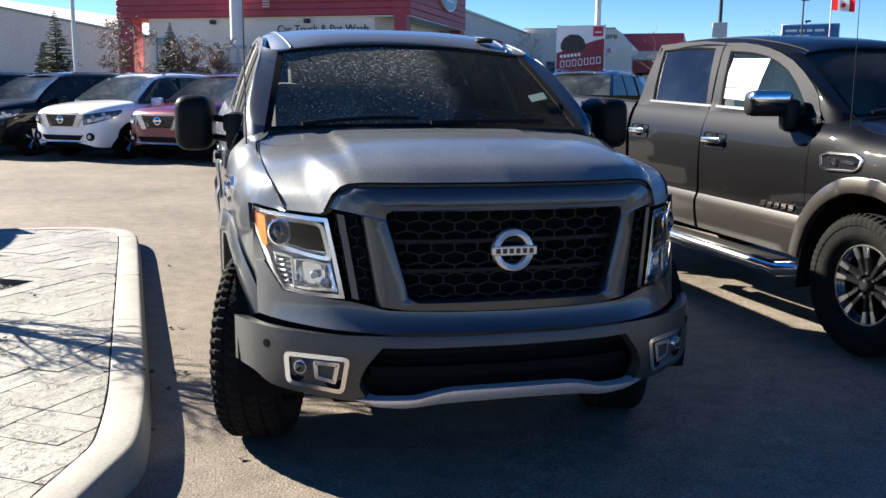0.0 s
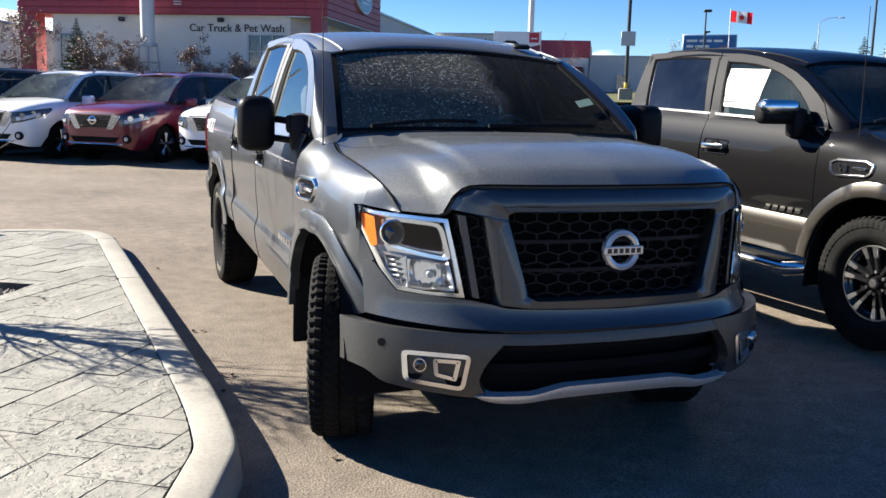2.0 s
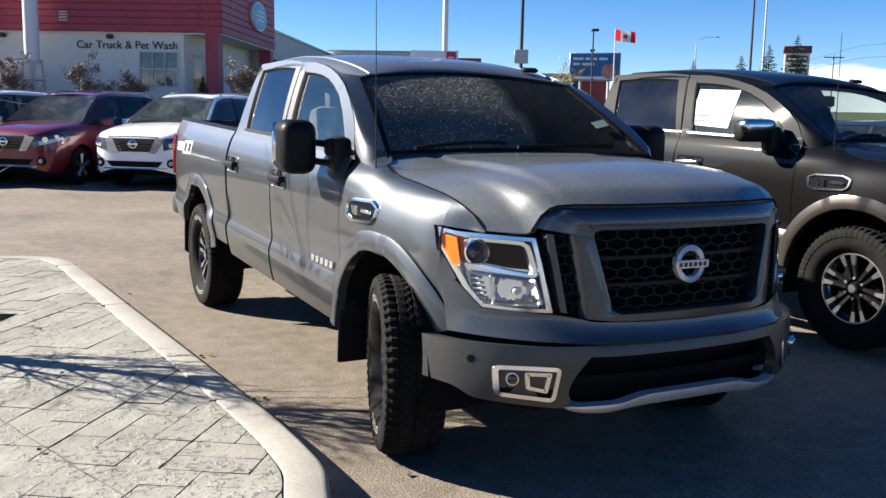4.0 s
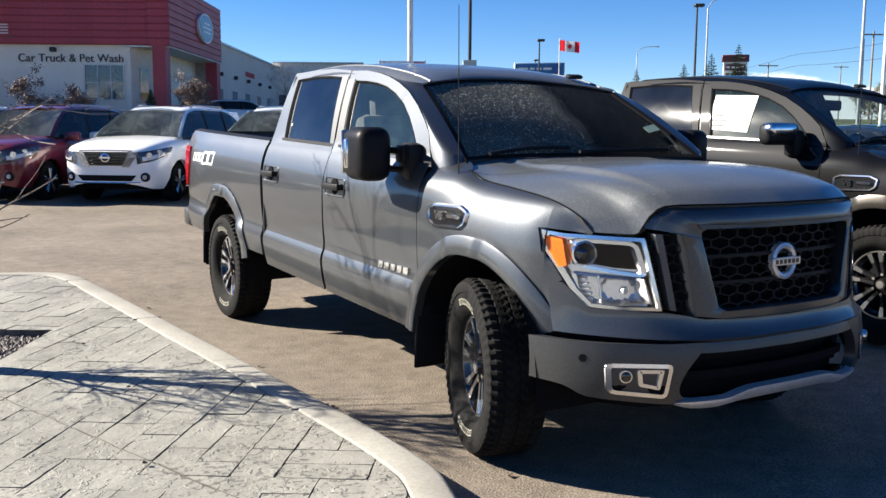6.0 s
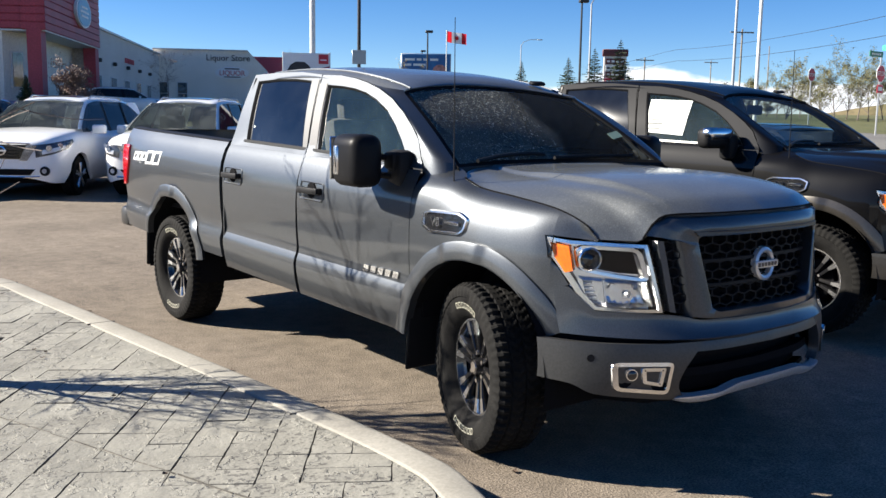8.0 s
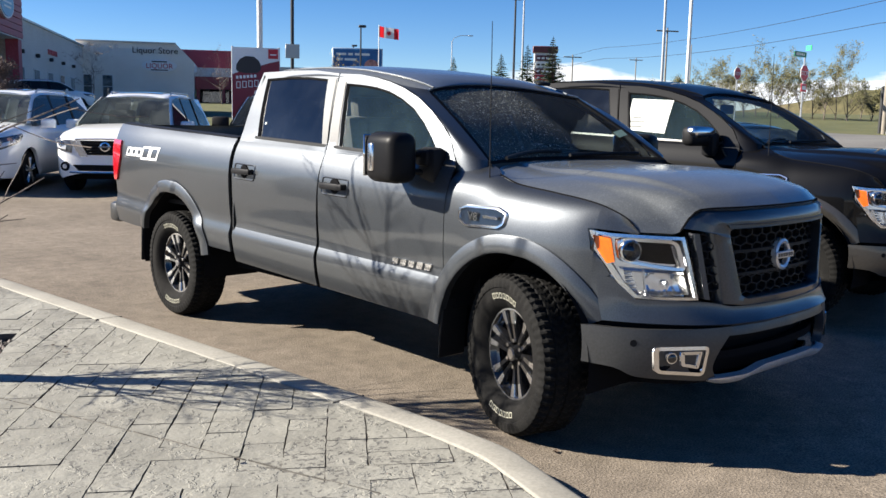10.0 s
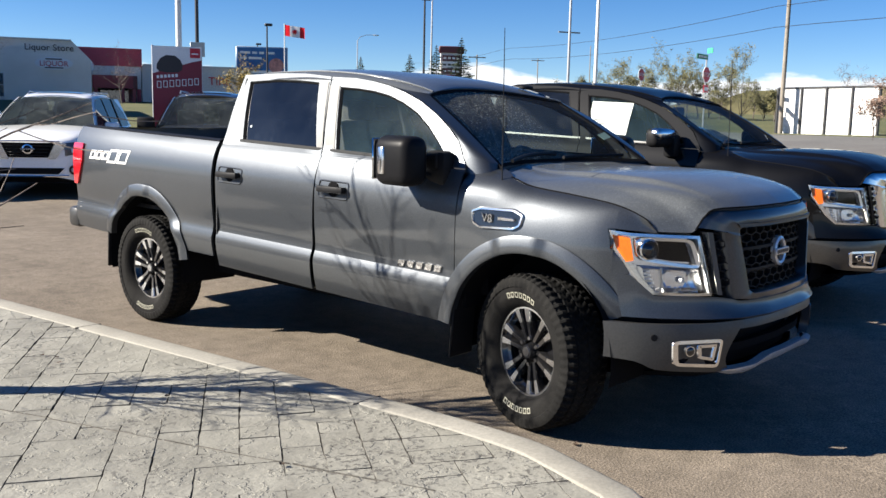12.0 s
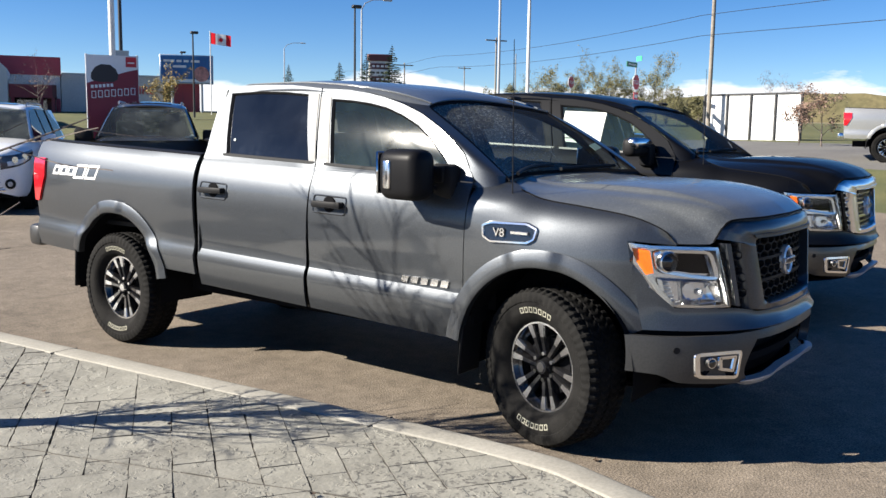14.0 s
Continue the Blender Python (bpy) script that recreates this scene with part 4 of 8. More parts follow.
        part("fog_projector", bm, M_LAMP, fog)
        bm = bmesh.new()
        add_cyl(bm, p + Vector((sg * 0.010, -0.0162, 0)), p + Vector((sg * 0.0125, -0.0200, 0)), 0.021, 0.014, 18)
        part("fog_lens", bm, M_GLOSSBLK, fog)
        dh = round_poly(S([(0.70, 0.55), (0.61, 0.55), (0.625, 0.47), (0.695, 0.485)]), 0.008, 2)
        band("tow_hook_frame", [[plan_bumper(*q, -0.004) for q in dh], [plan_bumper(*q, -0.013) for q in dh], [plan_bumper(*q, -0.013) for q in inset(dh, 0.014)], [plan_bumper(*q, -0.004) for q in inset(dh, 0.014)]], M_LAMP, fog)
        cyl("parking_sensor", plan_bumper(sg * 0.845, 0.585, 0.01), plan_bumper(sg * 0.853, 0.585, -0.008), 0.016, M_PLASTIC, T, seg=14)
        # bumper corner
        def corner(u, v):
            zt, x1 = 0.648, 0.958
            x = 0.46 + (x1 - 0.46) * u
            zb = curve_at([0.44, 0.52, 0.70, 0.84, 0.90, 0.96], [0.415, 0.405, 0.418, 0.432, 0.47, 0.48], x)
            z = zb + (zt - zb) * v
            if u < 0.2:
                x += (1 - u / 0.2) * curve_at([0.40, 0.47, 0.52, 0.615, 0.67], [0.045, 0.085, 0.07, 0.0, -0.04], z)
            bulge = 0.02 * math.sin(math.pi * min(1, max(0, (z - 0.40) / 0.27))) ** 0.6
            return plan_bumper(sg * x, z, -bulge + 0.015)
        sheet("bumper_corner", corner, 26, 12, low, T, "", 0.045, out=(sg * 0.4, -1, 0))
    sheet("bumper_bar", lambda u, v: plan_bumper((u - 0.5) * 0.94, 0.608 + 0.04 * v, 0.015 - 0.02 * math.sin(math.pi * min(1, (0.208 + 0.05 * v) / 0.27)) ** 0.6), 25, 6, low, T, "", 0.05, out=(0, -1, 0))
    # painted band between bumper and lamps
    def fascia(u, v):
        x = (2 * u - 1) * 0.872
        zt = curve_at([0, 0.44, 0.50, 0.58, 0.785, 0.815, 0.832, 0.88], [0.728, 0.738, 0.752, 0.764, 0.768, 0.815, 0.862, 0.862], abs(x))
        z = 0.664 + (zt - 0.664) * v
        return plan_front(x, z, -0.012 - 0.028 * (1 - v) ** 2)
    sheet("front_fascia", fascia, 61, 7, body, T, "", 0.03, out=(0, -1, 0))
    sheet("bumper_gap", lambda u, v: plan_front((2 * u - 1) * 0.86, 0.60 + 0.13 * v, 0.02), 41, 3, M_DARK, T, "", 0, out=(0, -1, 0))
    # intake and skid
    front_fill("intake_backing", split_edges([(-0.50, 0.63), (0.50, 0.63), (0.58, 0.50), (0.55, 0.40), (-0.55, 0.40), (-0.58, 0.50)], 6), M_DARK, T, plan_bumper, 0.13)
    for zz, dep in ((0.585, 0.07), (0.505, 0.06)):
        bm = bmesh.new()
        prev = None
        for q in range(21):
            x = -0.5 + q / 20
            ring = [bm.verts.new(plan_bumper(x, zz + dz, dep + d)) for dz, d in ((0.018, 0), (0.012, 0.05), (-0.012, 0.05), (-0.018, 0))]
            if prev:
                for e in range(4):
                    bm.faces.new((prev[e], prev[(e + 1) % 4], ring[(e + 1) % 4], ring[e]))
            prev = ring
        part("intake_bar", bm, M_DARK, T)
    def skid(u, v):
        x = -0.555 + 1.11 * u
        zt = curve_at([0, 0.22, 0.30, 0.36, 0.47, 0.53, 0.555], [0.456, 0.452, 0.438, 0.424, 0.420, 0.416, 0.412], abs(x))
        zb = curve_at([0, 0.25, 0.40, 0.47, 0.53, 0.555], [0.402, 0.395, 0.380, 0.382, 0.394, 0.405], abs(x))
        z = zb + (zt - zb) * v
        end = max(0.0, (abs(x) - 0.47) / 0.085)
        return plan_bumper(x, z, -0.018 + 0.04 * (1 - v) ** 2 + 0.022 * end * end)
    sheet("skid_plate", skid, 41, 7, pal["skid"], T, "silver painted skid trim", 0.04, out=(0, -1, 0))
    sheet("under_tray", lambda u, v: (-0.62 + 1.24 * u, -0.88 + 1.30 * v + 0.12 * abs(2 * u - 1) ** 2 * (1 - v), 0.375 - 0.085 * min(1, v * 2.5)), 9, 5, M_DARK, T, "", 0.02, out=(0, 0, -1))
    # --- flanks
    for sg in (-1, 1):
        # fender
        def fender(u, v):
            y = -0.44 + 0.893 * u
            zl = 0.43 + math.sqrt(max(0.0, 0.2601 - y * y))
            w, zs, p0, p1, p2 = fender_curve(y)
            if v < 0.5:
                z = zl + (max(zs, zl) - zl) * v / 0.5
                return (sg * fender_x(y, z), y, z)
            t = (v - 0.5) / 0.5
            z0 = max(zs, zl)
            if z0 > zs:
                z = z0 + (p2.y - z0) * t
                return (sg * fender_x(y, z), y, z)
            b = p0 * (1 - t) ** 2 + p1 * 2 * t * (1 - t) + p2 * t * t
            return (sg * b.x, y, b.y)

        def fender_leaned(u, v):
            # the rear edge follows the slant of the door
            x, y, z = fender(u, v)
            if z > 0.75:
                x = sg * meet_door(abs(x), y, z)
            return (x, y + u**6 * 0.035 * max(0.0, 1.34 - z) / 0.85, z)
        sheet("front_fender", fender_leaned, 41, 23, body, T, "", 0.02, out=(sg, 0, 0.3))
        def tip(u, v):
            y = -0.605 + 0.168 * u
            w = curve_at(FENDER_W[0], FENDER_W[1], y)
            xh = curve_at(HOOD_EDGE[0], HOOD_EDGE[1], y) + 0.006
            zh = curve_at(HOOD_EDGE[0], HOOD_EDGE[2], y) - 0.003
            z0 = 1.062 + 0.012 * u
            t = v
            p0, p1, p2 = Vector((max(fender_x(y, z0), xh + 0.002), z0)), Vector((max(fender_x(y, z0), xh) * 0.985, max(z0, zh - 0.025))), Vector((xh, zh))
            b = p0 * (1 - t) ** 2 + p1 * 2 * t * (1 - t) + p2 * t * t
            return (sg * b.x, y, b.y)
        sheet("fender_tip", tip, 9, 9, body, T, "", 0.015, out=(sg, 0, 0.5))
        # flank behind the lamp, down to the bumper
        hl_edge = ([0.862, 0.92, 0.985, 1.075], [0.836, 0.854, 0.876, 0.884])
        def cheek(u, v):
            z = 0.664 + 0.411 * v
            a = plan_front(sg * (curve_at(*hl_edge, z) + 0.002), z, -0.004) if z > 0.862 else plan_front(sg * 0.866, z, -0.006 - 0.02 * (0.862 - z) / 0.2)
            w = curve_at(FENDER_W[0], FENDER_W[1], -0.44)
            b = Vector((sg * fender_x(-0.438, z), -0.438, z))
            return a + (b - a) * u
        sheet("fender_front", cheek, 5, 19, body, T, "", 0.012, out=(sg, -0.4, 0))
        # wheel arch flares
        for yc, zc, r1, r2, a0, a1 in ((0.0, 0.43, 0.487, 0.575, 174, 25), (3.53, 0.46, 0.487, 0.575, 160, 8)):
            def flare(u, v):
                a = radians(a0 + (a1 - a0) * u)
                rr = (r2 - 0.01, r2, r2 - 0.012, (r1 + r2) / 2, r1 + 0.012, r1, r1)[int(round(v * 6))]
                y, z = yc - rr * math.cos(a), zc + rr * math.sin(a) * (1.0 if yc < 1 else 1.02)
                if yc < 1:
                    xs = curve_at(FENDER_W[0], FENDER_W[1], max(y, -0.62))
                    if z < 0.66 and y > 0:
                        xs = 0.955
                else:
                    xs = side_x(y, max(z, 0.62))
                dx = (-0.012, 0.010, 0.015, 0.020, 0.026, 0.020, -0.025)[int(round(v * 6))]
                top = max(0.0, 1 - abs(math.degrees(a) - 95) / 16)
                return (sg * (xs + dx + 0.015 * min(1, top * 4)), y, z + 0.0)
            sheet("wheel_arch_flare", flare, 61, 7, pal["flare"], T, "", 0, out=(sg, 0, 0), sharp=50)
            # dark liner
            sheet("wheel_well", lambda u, v: (sg * (0.50 + 0.45 * v), yc - 0.50 * math.cos(radians(192 - 204 * u)), zc + 0.50 * math.sin(radians(192 - 204 * u))), 25, 4, M_DARK, T, "", 0)
            box("wheel_well_back", (sg * 0.49, yc, zc + 0.22), (0.02, 0.96, 0.50), M_DARK, T)
        # doors: a lower sill part and a main skin
        zs = lambda y: 0.475 + 0.031 * (y - 0.5)
        zt = lambda y: 0.728 + 0.026 * (y - 0.5)
        zb = lambda y: 1.312 + 0.036 * (y - 0.64)
        for nm, y0, y1 in (("front_door", 0.458, 1.590), ("rear_door", 1.594, 2.612)):
            lean = 0.05 if nm == "front_door" else 0.02
            yy = lambda u, z: (y0 + (0.035 if nm == "front_door" else 0.05) * (1.34 - z) / 0.85 * (1 - u)) + ((y1 + 0.05 * (1.34 - z) / 0.85 - 0.0) - (y0 + (0.035 if nm == "front_door" else 0.05) * (1.34 - z) / 0.85)) * u if nm == "front_door" else (y0 + 0.05 * (1.34 - z) / 0.85) + (y1 - y0 - 0.05 * (1.34 - z) / 0.85) * u
            def skin(u, v, y0=y0, y1=y1, yy=yy):
                ya = y0 + (y1 - y0) * u
                z = zt(ya) + 0.0 + (zb(ya) - zt(ya)) * v
                return (yy(u, z), z)
            def sill(u, v, y0=y0, y1=y1, yy=yy):
                ya = y0 + (y1 - y0) * u
                z = zs(ya) + (zt(ya) - zs(ya)) * v
                return (yy(u, z), z)
            door = side_patch(nm, sg, skin, body, T, 21, 21, thick=0.008)
            side_patch("door_sill", sg, sill, pal["sill"], door, 21, 9, thick=0.012)
            hy = 1.425 if nm == "front_door" else 2.45
            hz = 1.138 + 0.03 * (hy - 1.425)
            hx = side_x(hy, hz)
            cup = round_poly([(hy - 0.135, hz + 0.052), (hy + 0.128, hz + 0.06), (hy + 0.135, hz - 0.052), (hy - 0.128, hz - 0.058)], 0.025, 3)
            band("handle_cup", [[(sg * (side_x(*q) + 0.002), *q) for q in cup], [(sg * (side_x(*q) + 0.006), *q) for q in inset(cup, 0.005)], [(sg * (side_x(*q) - 0.0), *q) for q in inset(cup, 0.011)]], pal["body"], door)
            bm = bmesh.new()
            add_box(bm, sg * (hx + 0.032), hy, hz + 0.004, 0.020, 0.225, 0.038, 0.009, (0, 0, 0), 2)
            add_box(bm, sg * (hx + 0.012), hy - 0.095, hz + 0.004, 0.04, 0.03, 0.034, 0.006)
            add_box(bm, sg * (hx + 0.012), hy + 0.095, hz + 0.004, 0.04, 0.03, 0.034, 0.006)
            part("door_handle", bm, pal["handle"], door, pal["handle_label"])
            # flat dark disc on the skin paints the shade of the handle's hollow
            bm = bmesh.new()
            add_cyl(bm, (sg * (hx - 0.002), hy, hz + 0.004), (sg * (hx + 0.004), hy, hz + 0.004), 0.047, seg=20)
            part("handle_shade_disc", bm, M_DARK, door)
        fo = [(1.590, 1.335), (1.712, 1.816), (1.50, 1.806), (1.33, 1.783), (1.198, 1.757), (1.05, 1.718), (0.90, 1.664), (0.755, 1.590), (0.64, 1.517), (0.555, 1.452), (0.462, 1.312)]
        fi = [(1.490, 1.358), (1.608, 1.754), (1.44, 1.743), (1.30, 1.727), (1.17, 1.702), (1.04, 1.661), (0.906, 1.603), (0.790, 1.527), (0.700, 1.452), (0.640, 1.392), (0.600, 1.336)]
        ro = [(2.615, 1.372), (2.60, 1.842), (2.25, 1.848), (1.98, 1.842), (1.724, 1.818), (1.602, 1.338)]
        ri = [(2.415, 1.396), (2.520, 1.797), (2.25, 1.806), (2.02, 1.800), (1.818, 1.784), (1.668, 1.370)]
        side_ring("door_frame", sg, fo, fi, body, T)
        side_ring("door_frame", sg, ro, ri, body, T)
        for nm, poly, gm, lb in (("front_side_window", fi, M_FGLASS if sg < 0 else M_CGLASS, "clear front side window"), ("rear_side_window", ri, M_RGLASS, "dark privacy glass rear side window")):
            gl = side_fill(nm, sg, inset(poly, -0.004), gm, T, -0.016, label=lb)
            gl.visible_shadow = False
            k = split_edges(poly, 4)
            seal_i = inset(k, 0.014)
            band("window_seal", [[(sg * (side_x(*q) - 0.004), *q) for q in k], [(sg * (side_x(*q) + 0.001), *q) for q in inset(k, 0.003)], [(sg * (side_x(*q) - 0.012), *q) for q in seal_i]], M_PLASTIC, gl)
        # satin pillar trims and the belt moulding
        side_patch("pillar_trim", sg, lambda u, v: (1.610 + 0.050 * u + 0.115 * v + 0.035 * v * u, 1.368 + 0.42 * v), pal["pillar"], T, 3, 10, off=0.004, thick=0.006)
        side_patch("pillar_trim", sg, lambda u, v: (1.500 + 0.085 * u + 0.115 * v, 1.364 + 0.40 * v), pal["pillar"], T, 3, 10, off=0.004, thick=0.006)
        side_patch("belt_moulding", sg, lambda u, v: (0.64 + 1.80 * u, 1.330 + 0.036 * (0.64 + 1.80 * u - 0.64) + 0.016 * v), pal["belt"], T, 25, 3, off=0.006, thick=0.008)
        # A pillar: from the glass edge and the roof edge down to the door seam
        seam = ([0.440, 0.462, 0.555, 0.64, 0.755, 0.90, 1.05, 1.198, 1.33, 1.50], [1.29, 1.312, 1.452, 1.517, 1.590, 1.664, 1.718, 1.757, 1.783, 1.806])
        def apill(u, v):
            if v < 0.7:
                a = ws(0.5 + sg * 0.5, v / 0.7)
                y = 0.462 + 0.66 * (v / 0.7) ** 0.85
            else:
                k = (v - 0.7) / 0.3
                a = Vector(roof_fn(0.5 + sg * 0.5, 0.20 * k))
                y = 1.122 + 0.25 * k
            z = curve_at(*seam, y)
            b = Vector((sg * (side_x(y, z) - 0.001), y - 0.004, z + 0.004))
            # the outer strip goes on in the flank's plane, then the pillar turns in to the glass
            f = 0.05 + 0.20 * min(1, v / 0.5)
            c = a + (b - a) * f
            c = Vector((sg * (side_x(c.y, c.z) - 0.003), c.y, c.z))
            if v > 0.8:
                c += ((a + b) / 2 - c) * ((v - 0.8) / 0.2)
            p = a * (1 - u) ** 2 + c * 2 * u * (1 - u) + b * u * u
            if v == 0:
                p += Vector((-sg * 0.012, 0, -0.07))
            return p
        sheet("windscreen_pillar", apill, 21, 31, body, T, "", 0.0, out=(sg, -0.3, 0.3))
        # shoulder between fender, cowl and pillar
        def shoulder(u, v):
            y = 0.200 + 0.262 * u
            a = Vector((sg * 0.826, y, 1.278 + 0.044 * u))
            q = [Vector((sg * 0.812, 0.205, 1.282)), Vector((sg * 0.70, 0.32, 1.335)), Vector((sg * 0.86, 0.462, 1.345))]
            b = q[0] * (1 - u) ** 2 + q[1] * 2 * u * (1 - u) + q[2] * u * u
            return a + (b - a) * v
        sheet("fender_shoulder", shoulder, 9, 5, body, T, "", 0, out=(0, 0, 1))
        box("cowl_filler", (sg * 0.79, 0.36, 1.215), (0.13, 0.30, 0.11), body, T, 0.02)
        # bed side
        def bed(u, v):
            y = 2.662 + 1.985 * u
            d = y - 3.53
            zl = 0.60 + 0.02 * (y - 2.66)
            if abs(d) < 0.515:
                zl = max(zl, 0.46 + math.sqrt(0.2652 - d * d) * 1.02)
            ztop = 1.385 + 0.034 * (y - 2.66)
            z = zl + (ztop - zl) * v
            return (y - 0.03 * max(0, (y - 4.4) / 0.25) * (1 - v) * 0.5, z)
        side_patch("bed_side", sg, bed, body, T, 71, 19)
        sheet("bed_rail", lambda u, v: (sg * (side_x(2.67 + 1.95 * u, 1.385 + 0.066 * u) - 0.002 - 0.10 * v), 2.67 + 1.95 * u, 1.385 + 0.066 * u + 0.012 * math.sin(math.pi * v) + 0.006), 25, 5, M_PLASTIC, T, "black plastic bed rail cap", 0.02, out=(0, 0, 1))
        sheet("bed_wall", lambda u, v: (sg * 0.80, 2.67 + 1.95 * u, 0.85 + (0.545 + 0.066 * u) * v), 9, 4, M_PLASTIC, T, "", 0.0, out=(-sg, 0, 0))
        # tail lamp
        def lamp(u, v):
            z = 0.985 + 0.335 * v
            w = 0.20 * (0.35 + 0.65 * min(1, v / 0.6))
            y1 = 4.665 - 0.02 * (1 - v)
            s = u * 1.6
            if s < 1:
                y = y1 - w * (1 - s)
                return (sg * (side_x(y, z) + 0.016), y, z)
            return (sg * (side_x(y1, z) + 0.016 - 0.14 * (s - 1) / 0.6), y1 + 0.012 * (s - 1), z)
        sheet("tail_lamp", lamp, 13, 13, M_REDLENS, T, "red tail lamp", 0.02, out=(sg, 0.3, 0))
        # rocker below the doors, mud flaps
        sheet("rocker", lambda u, v: (sg * (0.925 - 0.16 * v), 0.47 + 2.15 * u, 0.487 + 0.064 * u - 0.06 * v), 9, 4, pal["sill"], T, "", 0, out=(sg, 0, -1))
        for y0, z0, z1, nm in ((0.475, 0.29, 0.64, "mud_flap"), (4.06, 0.36, 0.66, "mud_flap")):
            bm = bmesh.new()
            add_box(bm, sg * 0.86, y0 + 0.01, (z0 + z1) / 2, 0.19, 0.018, z1 - z0, 0.007, (4, 0, 0))
            part(nm, bm, M_PLASTIC, T)
        # gap strips seen between panels
        box("door_jamb", (sg * 0.80, 1.55, 0.92), (0.16, 2.2, 0.72), M_DARK, T)
        # towing mirror
        if pal["tow"]:
            bm = bmesh.new()
            add_box(bm, sg * 1.088, 0.748, 1.345, 0.178, 0.285, 0.265, 0.060, (0, 0, sg * 7), 4)
            head = part("mirror", bm, M_HOUSING, T, "black extended towing mirror")
            bm = bmesh.new()
            add_box(bm, sg * 1.166, 0.815, 1.345, 0.03, 0.055, 0.15, 0.012, (0, 0, sg * 12), 2)
            part("mirror_lamp", bm, M_LAMP, head)
            bm = bmesh.new()
            add_box(bm, sg * 1.082, 0.889, 1.352, 0.15, 0.012, 0.22, 0.005, (0, 0, sg * 7))
            part("mirror_glass", bm, M_MIRROR, head)
            bm = bmesh.new()
            add_box(bm, sg * 0.895, 0.64, 1.305, 0.09, 0.17, 0.19, 0.03, (0, 0, sg * 10), 2)
            add_box(bm, sg * 0.925, 0.665, 1.345, 0.06, 0.12, 0.09, 0.02, (0, 0, sg * 10), 2)
            add_box(bm, sg * 0.885, 0.585, 1.24, 0.06, 0.09, 0.14, 0.025, (0, 0, sg * 10), 2)
            part("mirror_mount", bm, M_PLASTIC, head)
            for zz in (1.365, 1.272):
                tube("mirror_arm", [(sg * 0.91, 0.66, zz - 0.01), (sg * 0.98, 0.735, zz), (sg * 1.06, 0.79, zz + 0.004)], 0.017, M_PLASTIC, head, 8)
        else:
            bm = bmesh.new()
            add_box(bm, sg * 1.055, 0.75, 1.395, 0.27, 0.13, 0.155, 0.045, (0, 0, sg * 8), 3)
            head = part("mirror", bm, M_PLASTIC, T, "chrome-capped door mirror")
            bm = bmesh.new()
            add_box(bm, sg * 1.055, 0.723, 1.425, 0.275, 0.115, 0.10, 0.04, (0, 0, sg * 8), 3)
            part("mirror_cap", bm, M_CHROME, head, "chrome mirror cap")
            bm = bmesh.new()
            add_box(bm, sg * 0.925, 0.70, 1.33, 0.10, 0.12, 0.19, 0.03, (0, 0, sg * 10), 2)
            part("mirror_mount", bm, M_PLASTIC, head)
        # fender badge
        bo = round_poly([(0.358, 1.108), (0.30, 1.128), (0.10, 1.130), (0.035, 1.105), (0.045, 1.045), (0.085, 1.022), (0.30, 1.015), (0.352, 1.04)], 0.012, 2)
        fx = lambda y, z, d: Vector((sg * (meet_door(fender_x(y, z), y, z) + d), y, z))
        bd = band("fender_badge", [[fx(*q, 0.0) for q in bo], [fx(*q, 0.012) for q in inset(bo, 0.004)], [fx(*q, 0.012) for q in inset(bo, 0.013)], [fx(*q, 0.002) for q in inset(bo, 0.016)]], M_CHROME, T, "chrome framed fender badge")
        bm = bmesh.new()
        vs = [bm.verts.new(fx(*q, 0.004)) for q in inset(bo, 0.014)]
        bm.faces.new(vs)
        part("badge_plate", bm, M_GLOSSBLK, bd)
        bm = bmesh.new()
        p = fx(0.145, 1.075, 0.010)
        add_box(bm, p.x, 0.135, 1.076, 0.012, 0.10, 0.016, 0.002)
        part("badge_bar", bm, M_CHROME, bd)
        tx = lettering("badge_lettering", "V8", 0.062, M_CHROME, Matrix.Translation(fx(0.25, 1.052, 0.008)) @ Euler((radians(90), 0, radians(-90 if sg < 0 else 90))).to_matrix().to_4x4(), bd, 0.005)
        # name plate on the door and bed decal: plain slanted blocks
        def slab(nm, yc, zc, wd, hh, slant, mat, depth, lb, hollow=0.0):
            q = [(yc - wd / 2 - slant, zc + hh / 2), (yc + wd / 2 - slant, zc + hh / 2), (yc + wd / 2 + slant, zc - hh / 2), (yc - wd / 2 + slant, zc - hh / 2)]
            q = split_edges(q, 3)
            P = lambda c, d: Vector((sg * (side_x(*c) + d), *c))
            if hollow:
                n_ = inset(q, hollow)
                return band(nm, [[P(c, 0) for c in q], [P(c, depth) for c in q], [P(c, depth) for c in n_], [P(c, 0) for c in n_]], mat, T, lb)
            return band(nm, [[P(c, 0) for c in q], [P(c, depth) for c in q], [P(c, depth) for c in inset(q, min(wd, hh) * 0.4)]], mat, T, lb, close_last=True)
        for k in range(5):
            slab("name_block", 0.865 - 0.068 * k, 0.766, 0.046, 0.036, 0.006, M_CHROME, 0.009, "chrome name block on the door")
        if pal["decal"]:
            for k in range(3):
                slab("decal_block", 4.285 - 0.105 * k, 1.235, 0.090, 0.070, 0.018, M_WHITEV, 0.002, "white outlined decal block", 0.017)
            for k in range(2):
                slab("decal_block", 3.955 - 0.15 * k, 1.232, 0.135, 0.105, 0.026, M_WHITEV, 0.002, "white outlined decal block", 0.017)
        build_wheel(T, sg, 0.0, -steer, pal["decal"])
        build_wheel(T, sg, 3.55, 0.0, pal["decal"])
